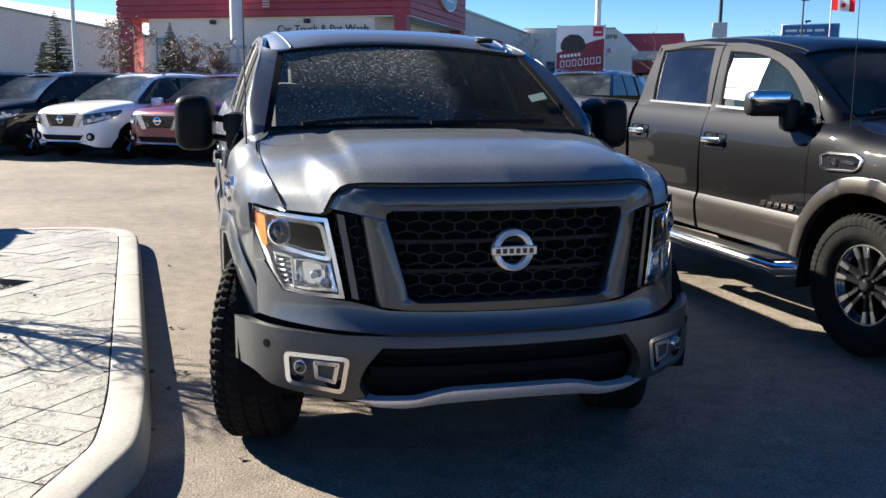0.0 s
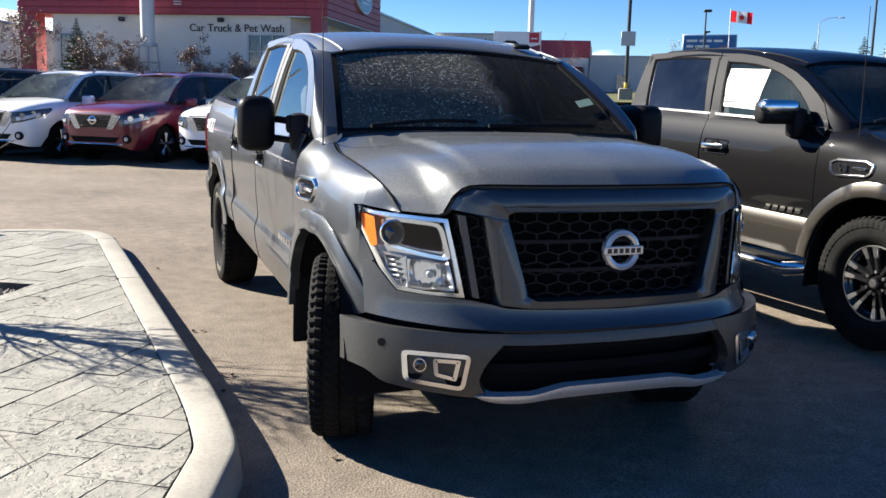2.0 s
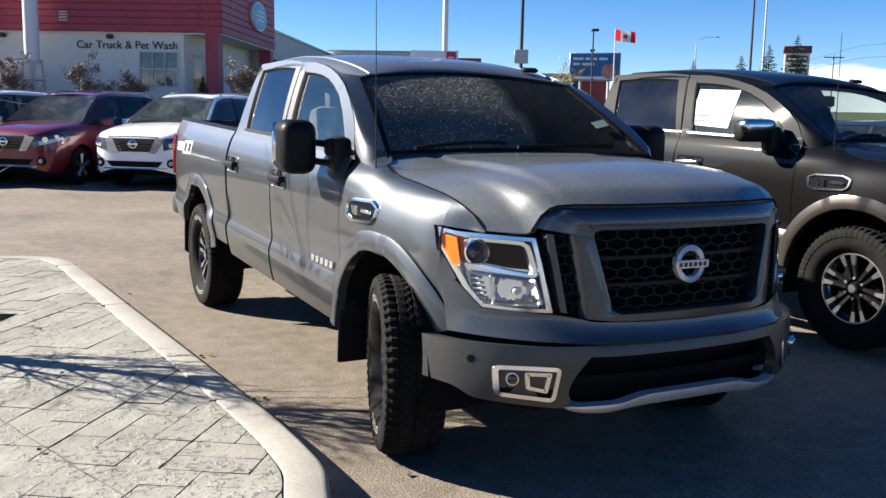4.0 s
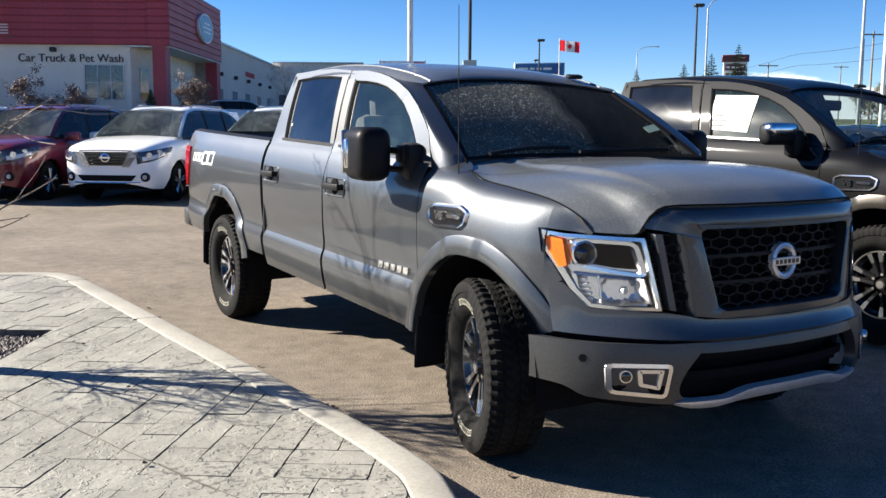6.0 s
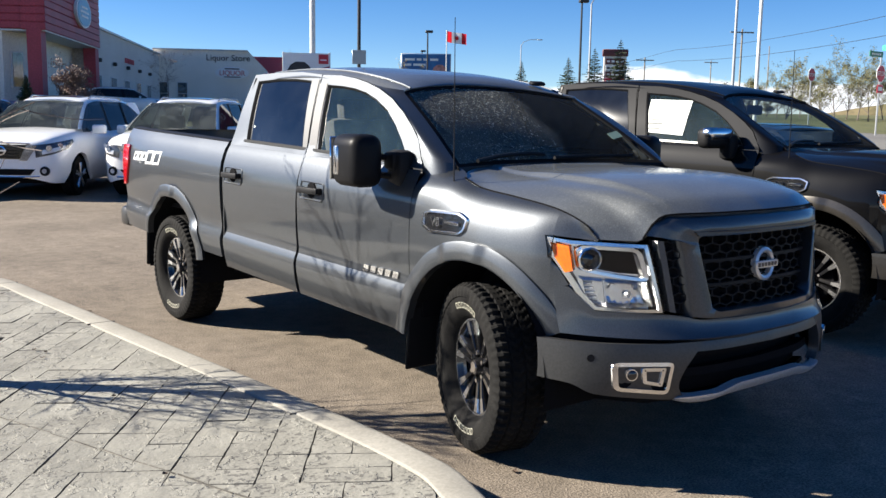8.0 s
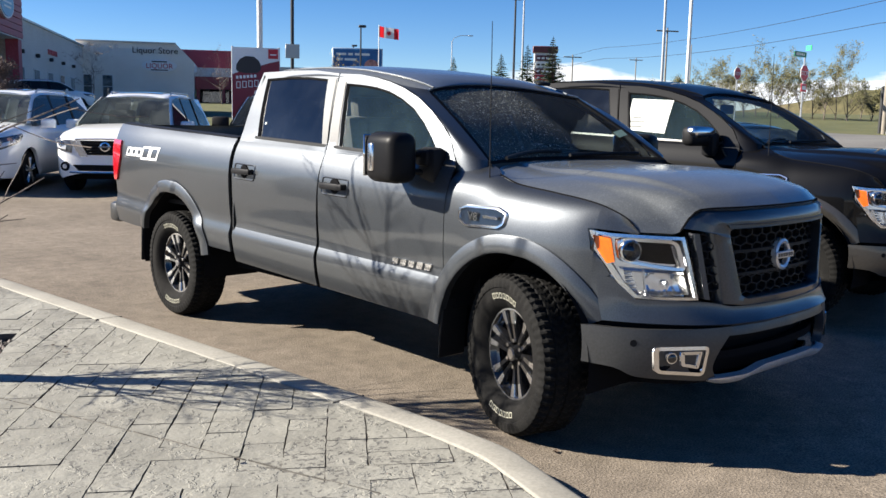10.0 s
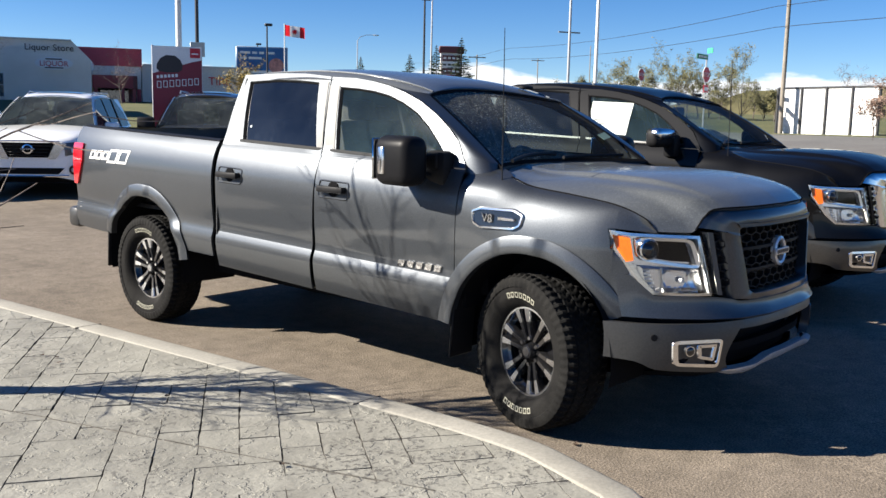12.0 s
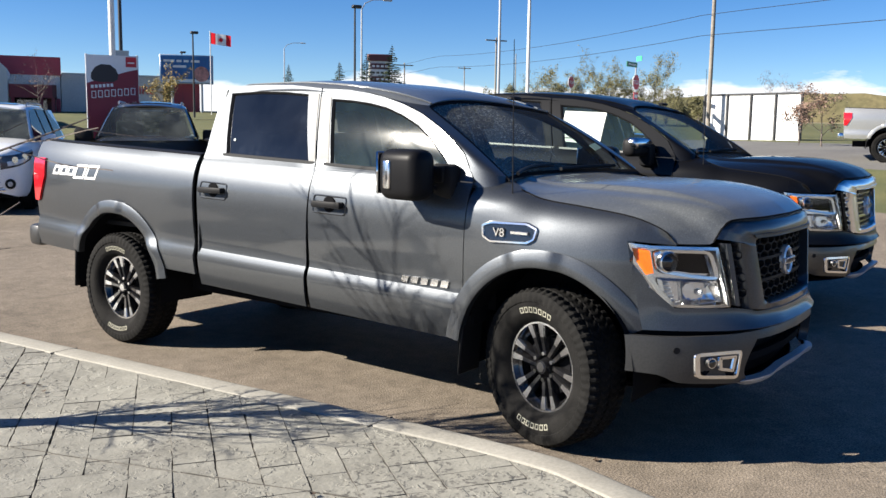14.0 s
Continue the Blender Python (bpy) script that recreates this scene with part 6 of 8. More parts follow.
def build_car(label, paint, m, rails=True, group="parked cars in a row", tow=False):
    C = empty("parked_car", label, "car", None, group)
    ys = [0, 0.008, 0.02, 0.04, 0.07, 0.11, 0.16, 0.21, 0.28, 0.42, 0.54, 0.60, 0.68, 0.80, 0.93, 1.06, 1.18, 1.26, 1.32, 1.45, 1.7, 2.2, 2.8, 3.3, 3.46, 3.52, 3.60, 3.72, 3.85, 3.98, 4.10, 4.18, 4.24, 4.4, 4.7, 4.9, 4.95]
    secs = []
    for y in ys:
        h = suv_section(y)
        arch = []
        for x, z in h:
            for yc in (0.93, 3.85):
                d = abs(y - yc)
                if d < 0.40:
                    za = 0.36 + math.sqrt(0.16 - d * d)
                    z = max(z, za) if z < za else z
            arch.append((x, z))
        secs.append([Vector((-x, y, z)) for x, z in arch] + [Vector((x, y, z)) for x, z in arch[-2::-1]])
    body = loft("body", secs, paint, C)
    # nose panel
    bm = bmesh.new()
    h = suv_section(0)
    vs = [bm.verts.new((-x, 0.0, z)) for x, z in h] + [bm.verts.new((x, 0.0, z)) for x, z in h[-2::-1]]
    bm.faces.new(vs)
    part("nose", bm, paint, C)
    bm = bmesh.new()
    h = suv_section(4.95)
    vs = [bm.verts.new((-x, 4.95, z)) for x, z in h] + [bm.verts.new((x, 4.95, z)) for x, z in h[-2::-1]]
    bm.faces.new(vs)
    part("tail", bm, paint, C)
    # cabin: windscreen, side glass, roof, pillars
    def wsn(u, v):
        s = 2 * u - 1
        b, t = Vector((0.83 * s, 1.36 - 0.20 * s * s, 1.155)), Vector((0.63 * s, 2.12 - 0.12 * s * s, 1.645))
        return b + (t - b) * v + Vector((0, -0.03, 0.02)) * math.sin(math.pi * v)
    g = sheet("windscreen", wsn, 13, 7, M_CARGLASS, C, "", 0, out=(0, -1, 1))
    def roof(u, v):
        s = 2 * u - 1
        y = 2.0 + 2.65 * v + 0.12 * (1 - s * s) * (1 - v)
        z = curve_at([2.0, 2.3, 2.9, 3.6, 4.3, 4.8], [1.625, 1.69, 1.725, 1.725, 1.69, 1.62], y)
        hw = curve_at([2.0, 2.5, 4.0, 4.8], [0.635, 0.655, 0.64, 0.58], y)
        f = max(0, (abs(s) - 0.85) / 0.15)
        return (s * hw, y, z + 0.035 * (1 - s * s) - 0.05 * f * f)
    sheet("roof", roof, 17, 13, paint, C, "", 0.03)
    sheet("roof_glass", lambda u, v: Vector(roof(0.2 + 0.6 * u, 0.10 + 0.30 * v)) + Vector((0, 0, 0.012)), 9, 5, M_GLOSSBLK, C, "", 0.006)
    for sg in (-1, 1):
        def glass(u, v):
            y = 1.22 + 3.5 * u
            zt = curve_at([1.2, 1.6, 2.0, 2.5, 4.0, 4.72], [1.16, 1.40, 1.60, 1.66, 1.66, 1.40], y)
            zb = 1.10 + 0.05 * u
            z = zb + max(0.004, zt - zb) * v
            return (sg * (0.90 - 0.42 * max(0, z - 1.12) - 0.03 * u), y, z)
        sheet("side_window", glass, 25, 6, M_RGLASS2, C, "", 0, out=(sg, 0, 0.3))
        def apl(u, v):
            a = wsn(0.5 + 0.5 * sg, v)
            y = 1.30 + 0.72 * v
            z = 1.13 + 0.475 * v
            b = Vector((sg * (0.897 - 0.46 * max(0, z - 1.12)), y + 0.06, z))
            return a + (b - a) * u + Vector((sg * 0.012, 0, 0.012)) * math.sin(math.pi * u)
        sheet("windscreen_pillar", apl, 5, 9, paint, C, "", 0.01, out=(sg, 0, 0.3))
        for y0, y1, z1 in ((2.55, 2.64, 1.66), (3.60, 3.68, 1.67)):
            sheet("window_pillar", lambda u, v: (sg * (0.905 - 0.42 * max(0, (1.11 + (z1 - 1.11) * v) - 1.12) - 0.012), y0 + (y1 - y0) * u + 0.12 * v, 1.11 + (z1 - 1.11) * v), 3, 5, M_PLASTIC, C, "", 0.01, out=(sg, 0, 0))
        def rearq(u, v):
            y = 4.30 + 0.48 * u
            z = 1.12 + 0.55 * v
            return (sg * (0.897 - 0.42 * max(0, z - 1.12) - 0.035), y + 0.16 * (1 - v), z)
        sheet("rear_pillar", rearq, 5, 6, paint, C, "", 0.01, out=(sg, 0, 0))
        if rails:
            tube("roof_rail", [(sg * 0.57, 2.35, 1.70), (sg * 0.575, 2.5, 1.755), (sg * 0.575, 3.9, 1.76), (sg * 0.56, 4.1, 1.705)], 0.016, M_RAIL, C, 6)
        bm = bmesh.new()
        s_ = 1.25 if tow else 1.0
        add_box(bm, sg * (1.05 + 0.08 * (s_ - 1) * 4), 1.62, 1.15, 0.26 * s_, 0.13, 0.165 * s_ * (1.25 if tow else 1), 0.04, (0, 0, sg * 8), 2)
        add_box(bm, sg * 0.93, 1.62, 1.09, 0.12, 0.06, 0.05, 0.015)
        part("door_mirror", bm, M_PLASTIC if tow else paint, C)
        # lamps
        def lampf(u, v):
            y = 0.018 + 0.68 * u ** 1.5
            lo = 0.690 + 0.19 * u
            hi = 0.885 + 0.105 * u ** 0.8
            if u > 0.8:
                lo += (hi - lo) * 0.6 * (u - 0.8) / 0.2
            z = lo + (hi - lo) * v
            return (sg * (suv_x(y, z) + 0.006), y - 0.012 * (1 - u), z)
        lamp = sheet("headlight", lampf, 15, 7, M_LAMPDARK, C, "long swept headlight", 0.0, out=(sg, -1, 0.3))
        sheet("lamp_chrome", lambda u, v: (lambda p: (p[0] + sg * 0.006, p[1] - 0.006, p[2]))(lampf(0.10 + 0.58 * u, 0.18 + 0.36 * v)), 9, 4, M_CARLAMP, lamp, "", 0.0, out=(sg, -1, 0.3))
        for u0 in (0.22, 0.50):
            c_ = Vector(lampf(u0, 0.60))
            cyl("lamp_projector", c_ + Vector((-sg * 0.02, 0.03, 0)), c_ + Vector((sg * 0.010, -0.012, 0)), 0.050, M_CHROME, lamp, seg=14)
        bm = bmesh.new()
        add_cyl(bm, (sg * 0.69, 0.08, 0.47), (sg * 0.70, 0.02, 0.47), 0.085, 0.075, 16)
        part("fog_lamp", bm, [M_PLASTIC], C)
        bm = bmesh.new()
        add_cyl(bm, (sg * 0.70, 0.021, 0.47), (sg * 0.702, 0.012, 0.47), 0.040, 0.036, 14)
        part("fog_lens", bm, M_CARLAMP, C)
        # chrome wedge beside the grille
        bm = bmesh.new()
        q = [(sg * 0.30, -0.024, 0.640), (sg * 0.43, -0.014, 0.640), (sg * 0.60, 0.012, 0.885), (sg * 0.43, -0.018, 0.915)]
        bm.faces.new([bm.verts.new(v) for v in q])
        bmesh.ops.solidify(bm, geom=bm.faces[:], thickness=0.03)
        part("grille_wedge", bm, M_BRIGHT, C)
        for y in (0.93, 3.85):
            bm = bmesh.new()
            add_cyl(bm, (sg * 0.70, y, 0.36), (sg * 0.935, y, 0.36), 0.36, 0.36, 28)
            bmesh.ops.bevel(bm, geom=[e for e in bm.edges if e.calc_face_angle(0) > 1], offset=0.05, segments=3, affect="EDGES")
            w = part("wheel", bm, M_RUBBER, C)
            bm = bmesh.new()
            add_cyl(bm, (sg * 0.90, y, 0.36), (sg * 0.940, y, 0.36), 0.235, 0.235, 28)
            part("rim", bm, M_DARK, w)
            bm = bmesh.new()
            for k in range(5):
                a = 2 * math.pi * k / 5 + 0.3
                for d in (-0.14, 0.14):
                    c0, c1 = Vector((sg * 0.943, y + 0.05 * math.cos(a), 0.36 + 0.05 * math.sin(a))), Vector((sg * 0.944, y + 0.225 * math.cos(a + d), 0.36 + 0.225 * math.sin(a + d)))
                    add_cyl(bm, c0, c1, 0.020, 0.016, 6)
            add_cyl(bm, (sg * 0.935, y, 0.36), (sg * 0.955, y, 0.36), 0.05, 0.045, 14)
            part("spoke_star", bm, M_MACHINED, w)
            box("wheel_well", (sg * 0.60, y, 0.50), (0.30, 0.80, 0.50), M_DARK, C)
    # grille, emblem, lower intake, lip
    bm = bmesh.new()
    bm.faces.new([bm.verts.new(v) for v in ((-0.44, -0.016, 0.90), (-0.31, -0.020, 0.665), (0.31, -0.020, 0.665), (0.44, -0.016, 0.90))])
    bmesh.ops.solidify(bm, geom=bm.faces[:], thickness=0.03)
    grl = part("grille", bm, M_GLOSSBLK, C)
    bm = bmesh.new()
    for k in range(4):
        z = 0.70 + 0.05 * k
        add_box(bm, 0, -0.032, z, 0.56 + 0.05 * k, 0.012, 0.012, 0.003)
    part("grille_bars", bm, M_PLASTIC, grl)
    tube("grille_chrome", [(-0.50, -0.02, 0.918), (-0.25, -0.035, 0.925), (0, -0.04, 0.928), (0.25, -0.035, 0.925), (0.50, -0.02, 0.918)], 0.013, M_CHROME, grl, 6)
    bm = bmesh.new()
    n = 20
    for r0, r1 in ((0.062, 0.085),):
        a_ = [bm.verts.new((r0 * math.cos(2 * math.pi * k / n), -0.05, 0.80 + r0 * 0.92 * math.sin(2 * math.pi * k / n))) for k in range(n)]
        b_ = [bm.verts.new((r1 * math.cos(2 * math.pi * k / n), -0.045, 0.80 + r1 * 0.92 * math.sin(2 * math.pi * k / n))) for k in range(n)]
        for k in range(n):
            bm.faces.new((a_[k], a_[(k + 1) % n], b_[(k + 1) % n], b_[k]))
    add_box(bm, 0, -0.05, 0.80, 0.21, 0.014, 0.034, 0.004)
    part("emblem", bm, M_BRIGHT, grl, "round chrome emblem with a bar")
    bm = bmesh.new()
    bm.faces.new([bm.verts.new(v) for v in ((-0.56, -0.006, 0.50), (-0.46, -0.006, 0.40), (0.46, -0.006, 0.40), (0.56, -0.006, 0.50))])
    bmesh.ops.solidify(bm, geom=bm.faces[:], thickness=0.012)
    part("lower_intake", bm, M_PLASTIC, C)
    tube("bumper_lip", [(-0.62, 0.02, 0.375), (-0.45, -0.012, 0.37), (0.45, -0.012, 0.37), (0.62, 0.02, 0.375)], 0.014, M_CHROME, C, 6)
    box("underbody", (0, 2.4, 0.33), (1.5, 4.3, 0.16), M_DARK, C)
    box("cabin_floor", (0, 2.9, 0.75), (1.5, 3.2, 0.5), M_DARK, C)
    for x in (-0.4, 0.4):
        bm = bmesh.new()
        add_box(bm, x, 2.5, 1.12, 0.5, 0.14, 0.6, 0.05, (-10, 0, 0), 2)
        add_box(bm, x, 2.56, 1.47, 0.27, 0.1, 0.16, 0.04, (-8, 0, 0), 2)
        part("seat", bm, M_SEAT2, C)
    box("dashboard", (0, 1.62, 1.06), (1.4, 0.5, 0.14), M_DASH, C, 0.04)
    bm = bmesh.new()
    bm.faces.new([bm.verts.new(v) for v in ((-0.70, 4.86, 1.15), (0.70, 4.86, 1.15), (0.56, 4.66, 1.62), (-0.56, 4.66, 1.62))])
    part("rear_window", bm, M_RGLASS2, C)
    C.matrix_world = m
    return C


M_LAMPDARK = plain_mat("smoked_lamp", (0.07, 0.07, 0.075), 0.22, 0.2, amount=0.6, fine=9.0, coat=1.0)
# grey-green film paints reflected sky and haze onto the windscreens
M_CARGLASS = glass_mat("car_windscreen", (0.26, 0.30, 0.28), 0.8, 0.20, 1.5, 3.0, film=0.08, dirt_haze=(0.48, 0.53, 0.50))
M_RGLASS2 = glass_mat("car_side_glass", (0.10, 0.12, 0.13), 0.6, 0.10, 1.5, 3.0, film=0.05, dirt_haze=(0.3, 0.33, 0.38))
M_CARLAMP = plain_mat("car_lamp", (0.60, 0.60, 0.61), 0.25, 0.2, amount=0.3, fine=14.0, coat=1.0)
M_BRIGHT = plain_mat("bright_trim", (0.72, 0.75, 0.80), 0.16, 0.95, amount=0.06)
M_RAIL = plain_mat("roof_rail_metal", (0.45, 0.45, 0.46), 0.3, 0.9)
M_SEAT2 = plain_mat("beige_seat", (0.30, 0.27, 0.22), 0.8)
ROW = [(-16.3, M_BLACKP, "black sport utility car parked in the row"), (-13.72, M_BLACKP, "black sport utility car with a chrome emblem in the row"),
       (-11.32, M_WHITEP, "pearl white sport utility car beside the red one"), (-9.09, M_REDP, "dark red sport utility car between two white ones"),
       (-6.70, M_WHITEP, "pearl white sport utility car behind the pickup's bed"), (-4.25, M_WHITEP, "white sport utility car beside a charcoal one"),
       (-1.50, M_CHARP, "charcoal sport utility car with large black mirrors")]
for a, p, lb in ROW:
    build_car(lb, p, at_ac(a, 11.9, 0.0, -9) @ Matrix.Diagonal((1, 1, 1.08 if p is M_CHARP else 1.035, 1)), tow=(p is M_CHARP))


# ---- buildings ----
def wall_box(name, a0, a1, c0, c1, z0, z1, mat, parent, bevel=0.0, label=""):
    bm = bmesh.new()
    add_box(bm, (a0 + a1) / 2, (c0 + c1) / 2, (z0 + z1) / 2, abs(a1 - a0), abs(c1 - c0), z1 - z0, bevel)
    return part(name, bm, mat, parent, label)


def window_unit(parent, a0, a1, c, z0, z1, cols, rows, m_frame=None, m_glass=None):
    """A window in a front wall: frame, mullions, panes set back."""
    m_frame, m_glass = m_frame or M_FRAMEM, m_glass or M_WINDOW
    bm = bmesh.new()
    t = 0.07
    for z in (z0, z1):
        add_box(bm, (a0 + a1) / 2, c - 0.04, z, a1 - a0 + t, 0.12, t)
    for a in (a0, a1):
        add_box(bm, a, c - 0.041, (z0 + z1) / 2, t, 0.12, z1 - z0 - t)
    for k in range(1, cols):
        add_box(bm, a0 + (a1 - a0) * k / cols, c - 0.035, (z0 + z1) / 2, t * 0.8, 0.09, z1 - z0 - t)
    for k in range(1, rows):
        add_box(bm, (a0 + a1) / 2, c - 0.03, z0 + (z1 - z0) * k / rows, a1 - a0 - t, 0.08, t * 0.7)
    w = part("window", bm, m_frame, parent)
    for i in range(cols):
        for j in range(rows):
            da, dz = (a1 - a0) / cols, (z1 - z0) / rows
            bm = bmesh.new()
            add_box(bm, a0 + da * (i + 0.5), c - 0.012, z0 + dz * (j + 0.5), da - 0.03, 0.012, dz - 0.03)
            part("pane", bm, m_glass, w)
    return w


def siding(name, a0, a1, c0, c1, z0, z1, pitch, mat, parent, side=None):
    """Lapped horizontal boards on the faces of a block."""
    n = max(1, round((z1 - z0) / pitch))
    core = wall_box(name, a0 + 0.05, a1 - 0.05, c0 + 0.05, c1 - 0.05, z0, z1 - 0.01, mat, parent)
    h = (z1 - z0) / n
    me = None
    for k in range(n):
        z = z0 + h * (k + 0.5)
        if me is None:
            bm = bmesh.new()
            add_box(bm, 0, 0, 0, a1 - a0, c1 - c0, h * 0.92, 0.03)
            ob = part("board", bm, mat, core)
            me = ob.data
        else:
            ob = new("board", me)
            ob.parent = core
        ob.location = ((a0 + a1) / 2, (c0 + c1) / 2, z)
    return core


def build_carwash():
    W = empty("car_wash_building", "cream stucco car wash with dark red cladding and corner canopy", "building")
    c0 = 50.0
    g = rise(-20, c0)
    wall_box("front_wall", -34.0, -18.3, c0, c0 + 9.5, g - 0.5, 6.4, M_CREAM, W)
    siding("red_fascia", -36.2, -16.4, c0 - 0.35, c0 + 12.6, 6.3, 9.9, 0.42, M_REDSIDE, W)
    wall_box("red_column", -36.2, -35.1, c0 - 0.2, c0 + 0.9, g - 0.5, 6.3, M_REDSIDE, W)
    wall_box("corner_pier", -16.9, -16.15, c0 - 0.5, c0 + 0.5, g - 0.5, 6.3, M_REDSIDE, W)
    wall_box("canopy_pier", -16.8, -16.0, c0 + 11.9, c0 + 12.9, g - 0.5, 6.3, M_REDSIDE, W)
    siding("tower_fascia", -17.2, -15.9, c0 - 0.45, c0 + 13.0, 6.25, 10.0, 0.42, M_REDSIDE, W)
    window_unit(W, -21.0, -18.7, c0, 3.15, 5.16, 3, 2)
    window_unit(W, -33.5, -31.8, c0, 3.1, 5.1, 2, 2)
    # canted corner wall with its narrow window, under the canopy
    bm = bmesh.new()
    add_box(bm, -18.0, c0 + 0.95, (g + 5.7) / 2, 0.25, 2.2, 6.7 - g, 0, (0, 0, -22))
    part("corner_wall", bm, M_CREAM, W)
    bm = bmesh.new()
    add_box(bm, -17.86, c0 + 0.85, 4.1, 0.12, 0.95, 2.05, 0, (0, 0, -22))
    nw = part("window", bm, M_FRAMEM, W)
    bm = bmesh.new()
    add_box(bm, -17.80, c0 + 0.82, 4.1, 0.04, 0.80, 1.88, 0, (0, 0, -22))
    part("pane", bm, M_WINDOW, nw)
    wall_box("canopy_soffit", -18.6, -15.95, c0 - 0.3, c0 + 12.9, 6.18, 6.27, M_FRAMEM, W)
    for a in (-29.2, -22.7):
        bm = bmesh.new()
        add_box(bm, a, c0 - 0.22, 6.0, 0.34, 0.36, 0.26, 0.05)
        part("wall_lamp", bm, M_POLEB, W)
    bm = bmesh.new()
    for k in range(4):
        add_box(bm, -25.4, c0 - 0.36, 6.9 + 0.16 * k, 0.5, 0.05, 0.07)
    part("wall_vent", bm, M_FRAMEM, W)
    lettering("wall_lettering", "Car Truck & Pet Wash", 0.655, M_TXT, Matrix.Translation((-21.75, c0 - 0.03, 5.32)) @ Euler((radians(90), 0, 0)).to_matrix().to_4x4(), W, 0.03)
    # round plain sign on the canopy's side
    bm = bmesh.new()
    add_cyl(bm, (-15.88, c0 + 7.8, 8.1), (-15.7, c0 + 7.8, 8.1), 0.95, seg=28)
    bmesh.ops.scale(bm, vec=(1, 2.0, 1), verts=bm.verts[:], space=Matrix.Translation((0, -(c0 + 7.8), 0)))
    sg_ = part("round_sign", bm, M_WHITEV, W, "oval white and blue sign")
    bm = bmesh.new()
    add_cyl(bm, (-15.7, c0 + 7.8, 8.1), (-15.67, c0 + 7.8, 8.1), 0.85, seg=28)
    bmesh.ops.scale(bm, vec=(1, 2.0, 1), verts=bm.verts[:], space=Matrix.Translation((0, -(c0 + 7.8), 0)))
    part("sign_face", bm, M_BLUEDISC, sg_)
    bm = bmesh.new()
    for k, wd in enumerate((1.6, 2.2, 1.8)):
        add_box(bm, -15.66, c0 + 7.8, 8.4 - 0.28 * k, 0.02, wd, 0.13)
    part("sign_bars", bm, M_WHITEV, sg_)
    # entrance on the side face
    wall_box("side_door", -17.62, -17.55, c0 + 3.0, c0 + 5.2, g, g + 3.0, M_WINDOW, W)
    bm = bmesh.new()
    for y in (3.0, 4.1, 5.2):
        add_box(bm, -17.53, c0 + y, g + 1.5, 0.12, 0.09, 3.0)
    add_box(bm, -17.53, c0 + 4.1, g + 2.3, 0.11, 2.2, 0.09)
    part("door_frame", bm, M_FRAMEM, W)
    wall_box("side_wall", -18.3, -17.63, c0 + 1.9, c0 + 12.4, g - 0.5, 6.2, M_CREAM, W)
    for k in range(5):
        box("red_letter_block", (-17.55, c0 + 3.3 + 0.38 * k, g + 3.6), (0.06, 0.26, 0.34), M_SIGNRED, W)
    W.matrix_world = at_ac(0, 0, 0)
    return W


def build_long_hall():
    W = empty("long_hall_building", "long pale grey hall with a gable roof edge", "building")
    g = rise(-20, 62)
    bm = bmesh.new()
    prof = [(-36.0, g - 0.5), (-16.9, g - 0.5), (-16.9, 8.0), (-28.5, 9.0), (-36.0, 8.0)]
    a_ = [bm.verts.new((x, 62.7, z)) for x, z in prof]
    b_ = [bm.verts.new((x, 95.0, z)) for x, z in prof]
    bm.faces.new(a_)
    bm.faces.new(b_[::-1])
    for k in range(5):
        bm.faces.new((a_[k], b_[k], b_[(k + 1) % 5], a_[(k + 1) % 5]))
    part("hall_wall", bm, M_WALLW, W)
    bm = bmesh.new()
    add_box(bm, -16.85, 78.9, 8.05, 0.2, 32.0, 0.16)
    part("eaves_trim", bm, M_GALV, W)
    for k in range(5):
        c = 66.5 + 5.4 * k
        bm = bmesh.new()
        add_box(bm, -16.88, c, g + 1.9, 0.10, 2.0, 2.0)
        w = part("window", bm, M_FRAMEM, W)
        bm = bmesh.new()
        add_box(bm, -16.83, c, g + 1.9, 0.06, 1.8, 1.8)
        part("pane", bm, M_WINDOW, w)
        bm = bmesh.new()
        add_box(bm, -16.7, c, g + 3.9, 0.3, 0.3, 0.3, 0.05)
        part("wall_lamp", bm, M_POLEB, W)
    for k in range(6):
        box("red_letter_block", (-16.85, 77.0 + 0.7 * k, 6.3), (0.05, 0.4, 0.42), M_SIGNRED, W)
    W.matrix_world = at_ac(0, 0, 0)
    return W


